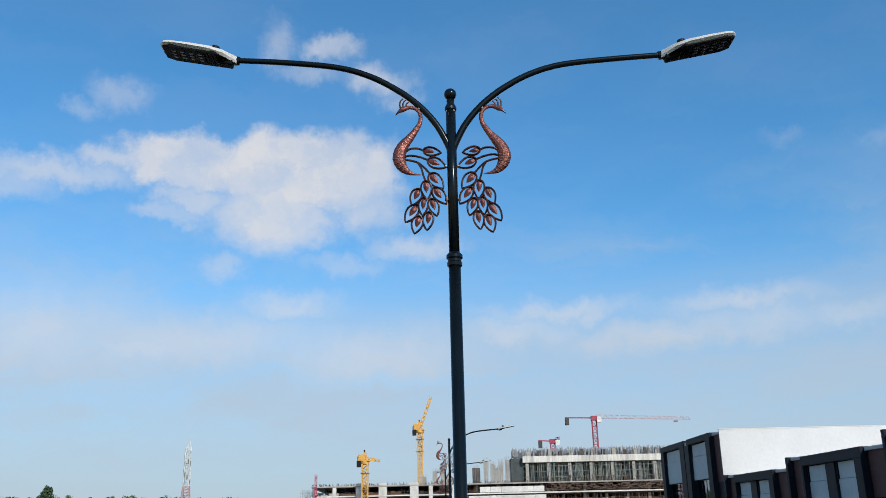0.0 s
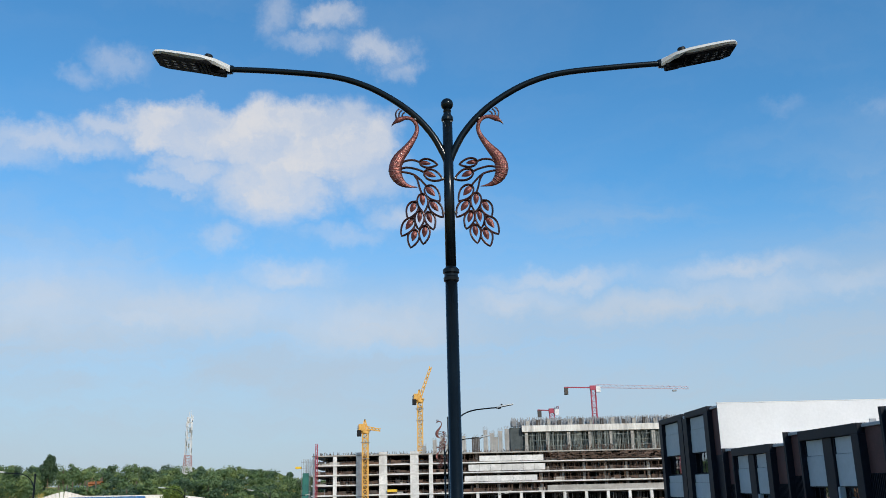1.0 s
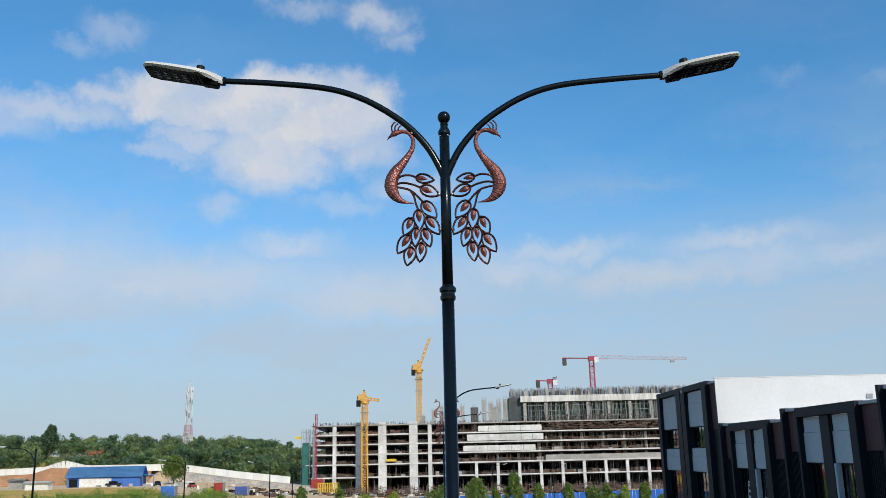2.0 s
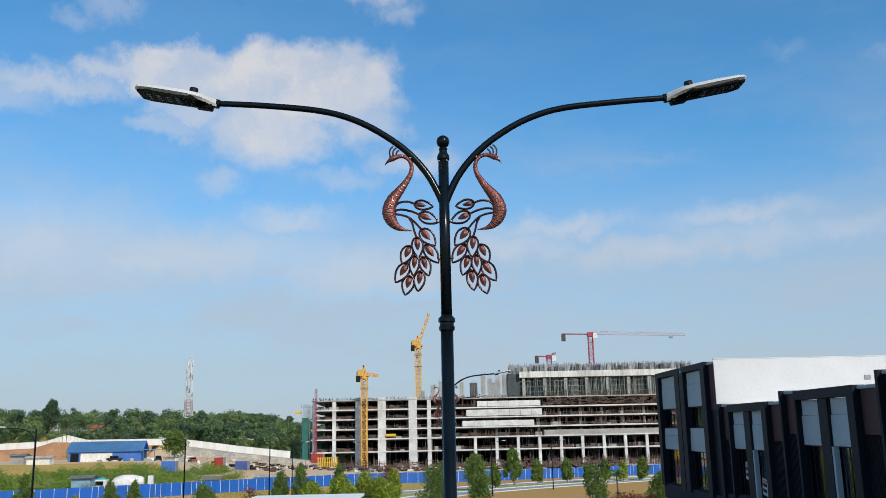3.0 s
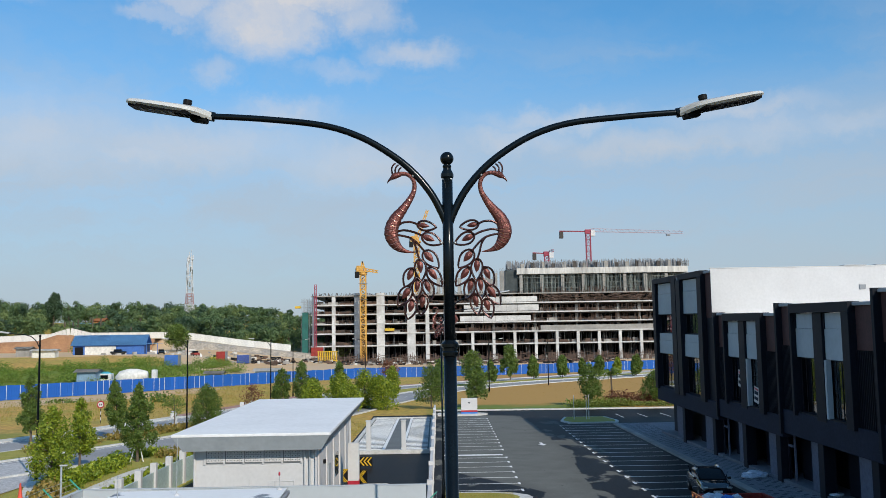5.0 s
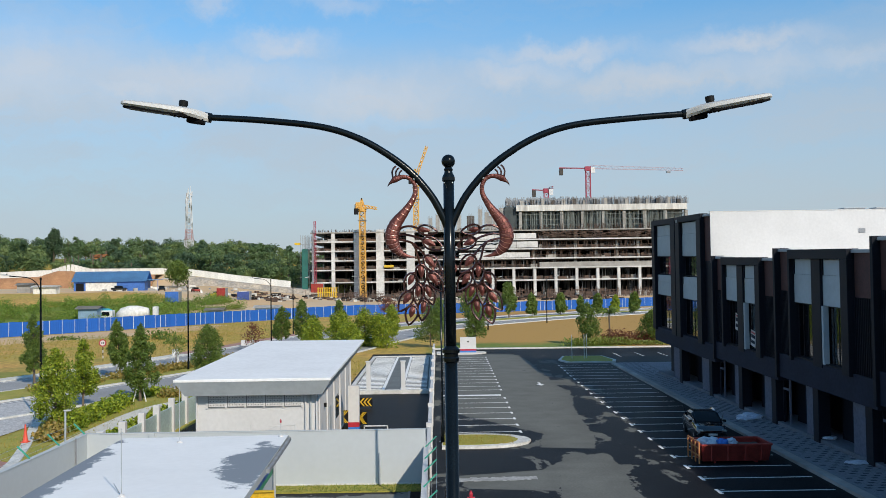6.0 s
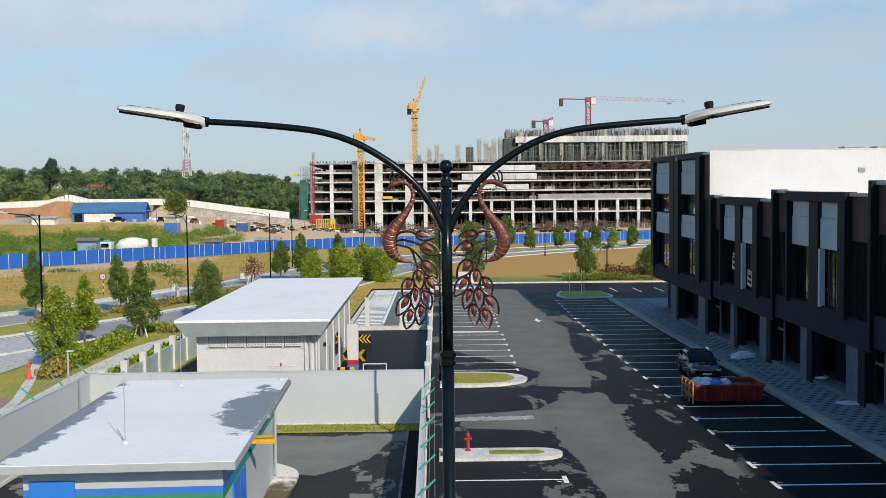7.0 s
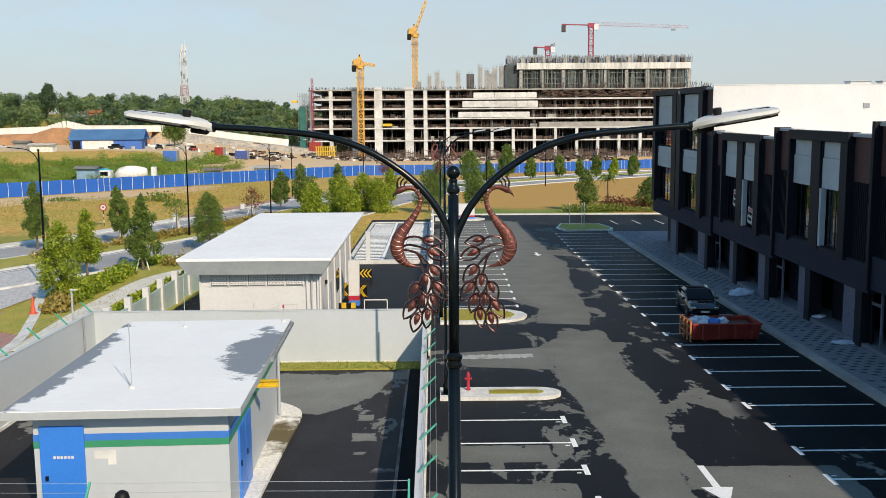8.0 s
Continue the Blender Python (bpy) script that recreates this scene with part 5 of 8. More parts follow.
# ---- walled substation, gate house ----
def wall_run(name, a, b, h, thick, material, label, cap=True):
    """A straight wall with a coping, from a to b in plan."""
    a, b = Vector(a), Vector(b)
    d = b - a
    ang = math.degrees(math.atan2(d.y, d.x))
    root = thing(name, pose(a.x, a.y, 0, 0, 0, ang), label, "wall")
    part("panel", boxed(0, d.length, -thick / 2, thick / 2, -0.05, h, bevel=0.01), material, root)
    part("footing", boxed(0, d.length, -thick / 2 - 0.06, thick / 2 + 0.06, -0.05, 0.12), kerb_white, root)
    if cap:
        part("coping", boxed(-0.02, d.length + 0.02, -thick / 2 - 0.02, thick / 2 + 0.02, h, h + 0.035), grey_wall if material is grey_wall else white_wall, root)
    return root


def wire_posts(root, length, h, step, lean, every=True):
    """Cranked green posts on a wall's top with three strands of wire; lean is the side to which they crank."""
    n = max(2, int(length / step) + 1)
    for i in range(n):
        x = 0.15 + (length - 0.3) * i / (n - 1)
        bm = bmesh.new()
        beam(bm, (x, 0, h - 0.4), (x, 0, h + 0.08), 0.05)
        beam(bm, (x, 0, h + 0.06), (x, 0.46 * lean, h + 0.50), 0.05)
        part("wire_post", bm, green_steel, root, "green cranked wire post")
    for k in range(3):
        t = 0.25 + 0.36 * k
        line = []
        for i in range(n * 4):
            x = 0.15 + (length - 0.3) * i / (n * 4 - 1)
            line.append((x, 0.46 * lean * t, h + 0.06 + 0.44 * t - 0.02 * math.sin(math.pi * ((i / 4) % 1.0))))
        part("wire", tube(bmesh.new(), line, 0.006, 4, up=(0, 1, 0.1)), wire_steel, root)


right_wall = wall_run("compound_wall", (-0.56, -12), (-0.76, 34.4), 1.66, 0.16, white_wall, "pale wall topped with green wire posts")
wire_posts(right_wall, 46.4, 1.66, 2.45, -1)
back_wall = wall_run("compound_wall", (-0.78, 34.55), (-15.9, 34.55), 2.42, 0.16, grey_wall, "grey rendered wall of the substation compound")
part("pilaster", boxed(11.9, 12.15, 0.08, 0.16, 0, 2.45), grey_wall, back_wall)
part("sign_post", boxed(2.0, 2.06, 0.12, 0.18, 0.1, 1.45), fascia_grey, back_wall)
left_wall = wall_run("compound_wall", (-16.2, 34.5), (-16.2, -12), 2.42, 0.16, grey_wall, "grey rendered wall beside the road")
wire_posts(left_wall, 46.5, 2.42, 2.6, -1)
part("conduit", tube(bmesh.new(), [(1.5, 0.16, 0.0), (1.5, 0.16, 2.5)], 0.04, 8), prop_steel, left_wall)
front_fence = wall_run("compound_wall", (-16.2, 13.6), (-1.2, 13.6), 1.9, 0.14, grey_wall, "low grey wall with wire strands before the substation")
wire_posts(front_fence, 15.0, 1.9, 5.1, 1)
# grass strip and drain at the foot of the back wall
link("grass_strip", boxed(-15.9, -0.85, 33.2, 34.45, 0.0, 0.06), grass_verge, None, "strip of short grass along the wall", False, "structure", "grass")
grass_blades("strip_tufts", [(-15.8, -0.9, 33.15, 34.4, 0.06)], (3400,), 0.075, leaf_scrub, "short grass blades along the wall", 8)
concrete_blotched = paint("damp_concrete", (0.20, 0.19, 0.18), (0.05, 0.05, 0.05), 0.6, 0.7, 0.1, lo=0.4, hi=0.6)
link("drain_edge", boxed(-1.55, -1.45, 13.7, 33.4, 0, 0.03), concrete_blotched, None, "dark blotched concrete edges of a wall drain", False, "structure", "drain")
# flat strip painted near-black for the shade in the drain
link("drain_bed", boxed(-1.45, -0.84, 13.7, 33.4, -0.018, 0.012), painted_shade, None, "near-black strip for the shaded bed of the wall drain", False, "structure", "drain")


def patchy_roof_paint():
    """White roof with ragged darker patches along its two long edges."""
    m = paint("damp_roof", (0.80, 0.795, 0.785), (0.75, 0.745, 0.735), 0.3, 0.75, 0.02, fine=12, amount=0.12)
    t = m.node_tree
    b = t.nodes["Principled BSDF"]
    was = b.inputs["Base Color"].links[0].from_socket
    tc = t.nodes.new("ShaderNodeTexCoord")
    s = t.nodes.new("ShaderNodeSeparateXYZ")
    t.links.new(tc.outputs["Object"], s.inputs[0])
    n = t.nodes.new("ShaderNodeTexNoise")
    n.inputs["Scale"].default_value, n.inputs["Detail"].default_value, n.inputs["Roughness"].default_value = 0.55, 9, 0.72
    t.links.new(tc.outputs["Object"], n.inputs["Vector"])
    near = []
    for cx, cy, wx, wy in ((3.0, 6.6, 1.3, 3.0), (-3.4, 4.6, 0.95, 6.2)):
        v = t.nodes.new("ShaderNodeVectorMath")
        v.operation = "MULTIPLY_ADD"
        t.links.new(tc.outputs["Object"], v.inputs[0])
        v.inputs[1].default_value, v.inputs[2].default_value = (1 / wx, 1 / wy, 0), (-cx / wx, -cy / wy, 0)
        d = t.nodes.new("ShaderNodeVectorMath")
        d.operation = "LENGTH"
        t.links.new(v.outputs[0], d.inputs[0])
        near.append(d.outputs["Value"])
    e = t.nodes.new("ShaderNodeMath")
    e.operation = "MINIMUM"
    t.links.new(near[0], e.inputs[0]), t.links.new(near[1], e.inputs[1])
    add = t.nodes.new("ShaderNodeMath")
    add.operation = "MULTIPLY_ADD"
    t.links.new(n.outputs["Fac"], add.inputs[0]), t.links.new(e.outputs[0], add.inputs[2])
    add.inputs[1].default_value = 2.6
    r = t.nodes.new("ShaderNodeMapRange")
    t.links.new(add.outputs[0], r.inputs[0])
    r.inputs[1].default_value, r.inputs[2].default_value = 2.35, 2.22
    mix = t.nodes.new("ShaderNodeMix")
    mix.data_type = "RGBA"
    t.links.new(r.outputs[0], mix.inputs[0]), t.links.new(was, mix.inputs[6])
    mix.inputs[7].default_value = (0.20, 0.225, 0.255, 1)
    t.links.new(mix.outputs[2], b.inputs["Base Color"])
    return m


damp_roof = patchy_roof_paint()


def substation():
    root = thing("substation", pose(-7.94, 16.6, 0, 0, 0, 2.4), "small grey substation with blue doors and a flat white roof", "substation", "", False)
    root.scale = (0.966, 0.958, 1.03)
    # local x from -2.75 to 2.75, y from 0 to 11.3
    part("body", boxed(-2.45, 2.75, 0.35, 10.9, 0.0, 3.12), grey_wall, root, "pale grey rendered walls")
    roof = part("roof", boxed(-3.035, 3.185, -0.235, 11.585, 3.28, 3.30), damp_roof, root, "flat white roof slab with ragged darker patches")
    part("roof_edge", boxed(-3.05, 3.2, -0.25, 11.6, 3.09, 3.285), paint("roof_edge_grey", (0.40, 0.42, 0.43), (0.36, 0.38, 0.39), 0.6, 0.8, 0.03, amount=0.3), root, "pale grey roof edge")
    part("blue_stripe", box(boxed(-2.46, 2.755, 0.342, 0.36, 2.36, 2.54), 2.74, 2.758, 0.36, 10.9, 2.36, 2.54), blue_band, root, "blue painted stripe")
    part("green_stripe", box(boxed(-2.46, 2.755, 0.342, 0.36, 2.18, 2.36), 2.74, 2.758, 0.36, 10.9, 2.18, 2.36), green_band, root, "green painted stripe")
    door = part("door", boxed(-2.28, -1.10, 0.28, 0.345, 0.1, 2.76, bevel=0.008), blue_door, root, "blue steel door")
    part("handle", boxed(-2.16, -2.08, 0.24, 0.28, 1.35, 1.47), black_plastic, door)
    for k in range(6):
        part("letter_bar", boxed(-1.93 + 0.095 * k, -1.86 + 0.095 * k, 0.274, 0.281, 1.92, 1.99), white_wall, door)
    part("notice", box(boxed(-0.86, -0.50, 0.335, 0.345, 1.88, 2.08), -0.50, -0.28, 0.335, 0.345, 1.72, 2.10), hoarding_white, root, "small pale notices")
    for y in (1.7, 2.75):
        d = part("side_door", boxed(2.75, 2.81, y, y + 0.98, 0.1, 2.2), blue_door, root, "blue double door leaf")
        part("handle", boxed(2.81, 2.84, y + 0.1, y + 0.16, 1.1, 1.25), black_plastic, d)
    part("hoist_beam", box(box(boxed(2.7, 3.65, 4.0, 4.16, 2.70, 2.73), 2.7, 3.65, 4.07, 4.09, 2.73, 2.88), 2.7, 3.65, 4.0, 4.16, 2.88, 2.91), yellow_paint, root, "yellow steel hoist beam")
    part("downpipe", tube(bmesh.new(), [(2.86, 10.0, 0.1), (2.86, 10.0, 3.0), (3.1, 10.0, 3.12)], 0.045, 8), fascia_grey, root)
    part("gutter", box(boxed(3.2, 3.3, 5.6, 11.5, 3.1, 3.22), 3.17, 3.2, 5.6, 11.5, 3.06, 3.26), prop_steel, root, "weathered gutter edge")
    # lightning rods with guys on the roof
    for x, y, h in ((-0.24, 1.93, 1.75), (-0.63, 10.4, 1.9), (2.95, 11.2, 0.5)):
        r = part("lightning_rod", tube(bmesh.new(), [(x, y, 3.3), (x, y, 3.3 + h)], 0.012, 6), wire_steel, root)
        part("rod_foot", turned([(0.10, 3.30), (0.09, 3.34), (0.03, 3.37)], 10, pose(x, y, 0)), white_wall, root)
    part("strap", tube(bmesh.new(), [(-0.24, 1.93, 3.312), (-0.95, 3.6, 3.312)], 0.012, 5), wire_steel, root)
    part("warning_lamp", turned([(0.02, 3.78), (0.035, 3.8), (0.035, 3.88), (0.012, 3.91)], 10, pose(2.95, 11.2, 0)), hydrant_red, root)
    return root


substation()
# stained concrete apron beside the substation
apron = [(-6.6, 14), (-4.90, 14), (-4.88, 19.6), (-4.86, 22.5), (-4.79, 26.05), (-4.82, 26.6), (-4.95, 27.05), (-5.3, 27.55), (-5.8, 28.0), (-6.6, 28.1)]


def apron_paint():
    m = paint("stained_concrete", (0.80, 0.775, 0.73), (0.70, 0.665, 0.59), 0.9, 0.85, 0.1)
    t = m.node_tree
    b = t.nodes["Principled BSDF"]
    was = b.inputs["Base Color"].links[0].from_socket
    tc = t.nodes.new("ShaderNodeTexCoord")
    n = t.nodes.new("ShaderNodeTexNoise")
    n.inputs["Scale"].default_value, n.inputs["Detail"].default_value, n.inputs["Roughness"].default_value = 1.1, 8, 0.7
    t.links.new(tc.outputs["Object"], n.inputs["Vector"])
    # mud washed over the slab in one place
    v = t.nodes.new("ShaderNodeVectorMath")
    v.operation = "MULTIPLY_ADD"
    t.links.new(tc.outputs["Object"], v.inputs[0])
    v.inputs[1].default_value, v.inputs[2].default_value = (0.9, 0.55, 0), (5.15 * 0.9, -24.2 * 0.55, 0)
    d = t.nodes.new("ShaderNodeVectorMath")
    d.operation = "LENGTH"
    t.links.new(v.outputs[0], d.inputs[0])
    far = t.nodes.new("ShaderNodeMath")
    far.operation = "MULTIPLY_ADD"
    t.links.new(d.outputs["Value"], far.inputs[0]), t.links.new(n.outputs["Fac"], far.inputs[2])
    far.inputs[1].default_value = -0.26
    r = t.nodes.new("ShaderNodeMapRange")
    t.links.new(far.outputs[0], r.inputs[0])
    r.inputs[1].default_value, r.inputs[2].default_value = 0.18, 0.36
    mix = t.nodes.new("ShaderNodeMix")
    mix.data_type = "RGBA"
    t.links.new(r.outputs[0], mix.inputs[0]), t.links.new(was, mix.inputs[6])
    mix.inputs[7].default_value = (0.13, 0.10, 0.045, 1)
    t.links.new(mix.outputs[2], b.inputs["Base Color"])
    return m


link("apron", slab(bmesh.new(), apron, 0.0, 0.12), apron_paint(), None, "pale concrete apron with brown stains", False, "structure", "apron", sited=False)


def gate_house():
    root = thing("gate_house", pose(-8.38, 36.35, 0, 0, 0, 0.5), "white flat-roofed gate house with a deep grey fascia", "gate house", "", False)
    root.scale = (0.942, 0.89, 1.036)
    part("body", boxed(-3.0, 2.95, 1.1, 23.0, 0.0, 3.85), white_wall, root, "white rendered walls")
    fall = Matrix(((1, 0, 0, 0), (0, 1, 0, 0), (0, 0.0115, 1, 0), (0, 0, 0, 1)))
    bm = boxed(-3.85, 3.85, 0.0, 24.3, 4.27, 4.40, bevel=0.02)
    bm.transform(fall)
    part("roof", bm, roof_white, root, "white roof with a slight fall")
    bm = boxed(-3.83, 3.83, 0.02, 24.28, 3.62, 4.27)
    for v in bm.verts:
        if v.co.z < 3.9:
            v.co.x, v.co.y = v.co.x * 0.88, 12.15 + (v.co.y - 12.15) * 0.972
    bm.transform(fall)
    part("fascia", bm, fascia_grey, root, "deep grey fascia")
    vent = new("vent_strip")
    vent.parent = root
    vent["label"] = "strip of pierced ventilation blocks"
    part("vent_recess", boxed(-2.45, 2.35, 1.06, 1.10, 3.0, 3.58), paint("vent_shade", (0.16, 0.17, 0.175), (0.12, 0.13, 0.135), 2.0, 0.9), vent)
    for k in range(6):
        part("vent_post", boxed(-2.48 + 0.95 * k, -2.40 + 0.95 * k, 1.02, 1.10, 2.97, 3.6), white_wall, vent)
    first = None
    for k in range(5):
        for i in range(5):
            for j in range(3):
                m = pose(-2.36 + 0.95 * k + 0.17 * i, 1.03, 3.06 + 0.17 * j)
                if first is None:
                    bm = bmesh.new()
                    box(bm, 0, 0.158, 0, 0.05, 0, 0.052), box(bm, 0, 0.158, 0, 0.05, 0.100, 0.155), box(bm, 0, 0.05, 0, 0.05, 0.052, 0.100), box(bm, 0.108, 0.158, 0, 0.05, 0.052, 0.100)
                    first = part("vent_block", bm, white_wall, vent)
                    first.matrix_basis = m
                else:
                    again(first, vent, m)
    for x in (-2.95, 2.48, 2.72, 3.02):
        part("downpipe", tube(bmesh.new(), [(x, 1.02, 0), (x, 1.02, 3.62)], 0.05, 8), white_wall if x != 2.72 else fascia_grey, root)
    for y in (2.6, 6.4, 10.2, 14.0, 18.0, 22.0):
        part("side_pier", boxed(2.95, 3.02, y, y + 0.45, 0, 3.62), white_wall, root)
    part("side_door", boxed(2.95, 3.0, 7.4, 8.5, 0.05, 2.2), fascia_grey, root)
    part("wall_lamp", boxed(2.95, 3.09, 5.0, 5.18, 2.5, 2.7, bevel=0.02), black_plastic, root)
    part("side_window", boxed(2.95, 2.99, 11.4, 13.2, 1.1, 2.3), window_glass, root)
    return root


gate_house()
link("side_yard", slab(bmesh.new(), [(-15.6, 35.0), (-11.25, 35.0), (-11.25, 60), (-15.2, 55)], 0.0, 0.112), gate_asphalt, None, "dark asphalt beside the gate house", False, "structure", "asphalt", sited=False)
# pipe railing before the gate house
r = thing("pipe_railing", pose(-7.3, 35.7, 0), "white pipe railing frame before the gate house", "railing", "", False)
for x in (-1.0, 0.15, 1.0):
    part("post", tube(bmesh.new(), [(x, 0, 0), (x, 0, 2.55)], 0.03, 8, up=(1, 0, 0)), white_wall, r)
part("brace", tube(bmesh.new(), [(-1.0, 0, 1.9), (0.15, 0, 2.5)], 0.025, 8), white_wall, r)
for z in (2.1, 2.5):
    part("rail", tube(bmesh.new(), [(-0.2, 0, z), (1.0, 0, z)], 0.028, 8), white_wall, r)
# low white wall that carries on beside the bays
low = wall_run("boundary_wall", (-0.7, 35.2), (-0.7, 104), 1.15, 0.16, white_wall, "low white wall between the yard and the bays")
for y in (0.0, 7.6, 15.2, 22.8, 30.4, 38.0, 45.6, 53.2, 60.8):
    part("pillar", boxed(y, y + 0.3, -0.16, 0.16, 0, 1.4, bevel=0.01), white_wall, low)
# gate pillar with painted foot, chevron boards, posts, kiosk box
g = thing("gate_pillar", pose(-5.33, 48.8, 0), "white gate pillar with a red and blue foot", "pillar")
part("shaft", boxed(-0.32, 0.32, -0.3, 0.3, 0.60, 2.75, bevel=0.02), white_wall, g)
part("red_band", boxed(-0.33, 0.33, -0.31, 0.31, 0.32, 0.60), hydrant_red, g)
part("blue_band", boxed(-0.33, 0.33, -0.31, 0.31, 0.0, 0.32), blue_band, g)


def chevron(x, y, w, h, turn, label, way=1, z=0.12):
    """Board of yellow and black arrows on a short stand."""
    root = thing("chevron_board", pose(x, y, 0, 0, 0, turn), label, "chevron board", "chevron boards")
    part("panel", boxed(-w / 2, w / 2, 0.0, 0.05, z, z + h), black_plastic, root)
    n = 3
    for i in range(n):
        s0 = -w / 2 + 0.02 + (w - 0.30 * h) * i / n
        bm = bmesh.new()
        slab(bm, [(s0, z + 0.01), (s0 + w * 0.12, z + 0.01), (s0 + w * 0.12 + h * 0.42, z + h / 2), (s0 + w * 0.12, z + h - 0.01), (s0, z + h - 0.01), (s0 + h * 0.42, z + h / 2)], 0, 0.012)
        bm.transform(Matrix.Scale(way, 4, (1, 0, 0)) @ pose(0, 0, 0, 90))
        bmesh.ops.recalc_face_normals(bm, faces=bm.faces[:])
        part("chevron", bm, yellow_paint, root)
    for s in (-1, 1):
        part("leg", boxed(s * w * 0.4 - 0.03, s * w * 0.4 + 0.03, 0.0, 0.05, 0.0, z), black_plastic, root)
    return root


chevron(-5.38, 58.7, 0.95, 0.6, -6, "yellow and black chevron board in the gateway", -1)
chevron(-6.21, 51.3, 0.62, 0.8, 6, "yellow and black chevron board beside the gate pillar", -1)
chevron(-4.93, 50.9, 0.50, 0.75, -20, "narrow yellow and black chevron board beside the gate pillar", -1)
for x in (-5.75, -2.95):
    p = thing("gate_post", pose(x, 66.6, 0), "slim white gate post by the motorcycle bays", "post", "gate posts")
    part("shaft", boxed(-0.17, 0.17, -0.17, 0.17, 0, 2.5, bevel=0.02), white_wall, p)
    part("cap", boxed(-0.21, 0.21, -0.21, 0.21, 2.5, 2.58), white_wall, p)
# striped kerb stones and box in the gateway
s = thing("striped_barrier", pose(-6.75, 47.8, 0), "low yellow and black striped barrier", "barrier")
for k in range(8):
    part("stripe_block", boxed(-0.7 + 0.28 * k, -0.42 + 0.28 * k, -0.12, 0.12, 0, 0.3), yellow_paint if k % 2 else black_plastic, s)
s = thing("barrier_rail", pose(-3.9, 47.2, 0), "low white metal frame on the asphalt", "frame")
for a in ((-0.7, 0), (0.65, 0)):
    part("leg", boxed(a[0], a[0] + 0.06, 0, 0.06, 0, 0.6), white_wall, s)
part("rail", boxed(-0.7, 0.71, 0, 0.06, 0.55, 0.61), white_wall, s)
# glass-and-pillar fence beside the path
f = thing("garden_fence", pose(0, 0, 0), "grey panel fence with white pillars and a planted top", "fence")
pts = [(-16.6, 37.4), (-16.5, 40.2), (-16.5, 43.2), (-16.6, 46.2), (-16.6, 49.2), (-16.6, 52.2), (-16.4, 55.2)]
for a, b in zip(pts, pts[1:]):
    m = pose(*plan(*a), 0, 0, math.degrees(math.atan2(b[1] - a[1], b[0] - a[0])))
    L = math.hypot(b[0] - a[0], b[1] - a[1])
    part("pillar", boxed(-0.17, 0.17, -0.17, 0.17, 0, 2.1, m, 0.015), white_wall, f)
    part("panel", boxed(0.17, L - 0.17, -0.04, 0.04, 0.1, 1.6, m), paint("pale_green_panel", (0.46, 0.56, 0.53), (0.36, 0.47, 0.44), 0.8, 0.35), f, "pale green sheet panel")
# sign board at the end of the bays
t = thing("sign_block", pose(3.6, 103.4, 0), "white sign block with red and blue bands on a kerb", "sign")
part("block", boxed(-0.95, 0.95, -0.3, 0.3, 0.55, 1.95, bevel=0.02), white_wall, t)
part("red_band", boxed(-0.96, 0.96, -0.31, 0.31, 0.36, 0.55), hydrant_red, t)
part("blue_band", boxed(-0.96, 0.96, -0.31, 0.31, 0.16, 0.36), blue_band, t)
part("mark", boxed(-0.1, 0.08, -0.312, -0.30, 1.35, 1.5), black_plastic, t)
link("island_kerb", slab(bmesh.new(), rounded_strip(-0.2, 5.8, 101.8, 105.0), 0.0, 0.16), kerb_white, None, "white kerb island under the sign block", False, "structure", "kerb")

# ---- building site beyond the hoarding ----
SY, SZ = 330.0, 1.2
LEVELS = [7.3, 11.75, 15.2, 18.7, 22.1, 25.5]


stained_edge = paint("stained_edge", (0.62, 0.61, 0.58), (0.30, 0.29, 0.275), 0.35, 0.9, 0.1, stretch=(1, 1, 0.12), lo=0.42, hi=0.72)
slab_edge = paint("slab_edge", (0.68, 0.675, 0.655), (0.44, 0.435, 0.42), 0.16, 0.9, 0.08, fine=8)


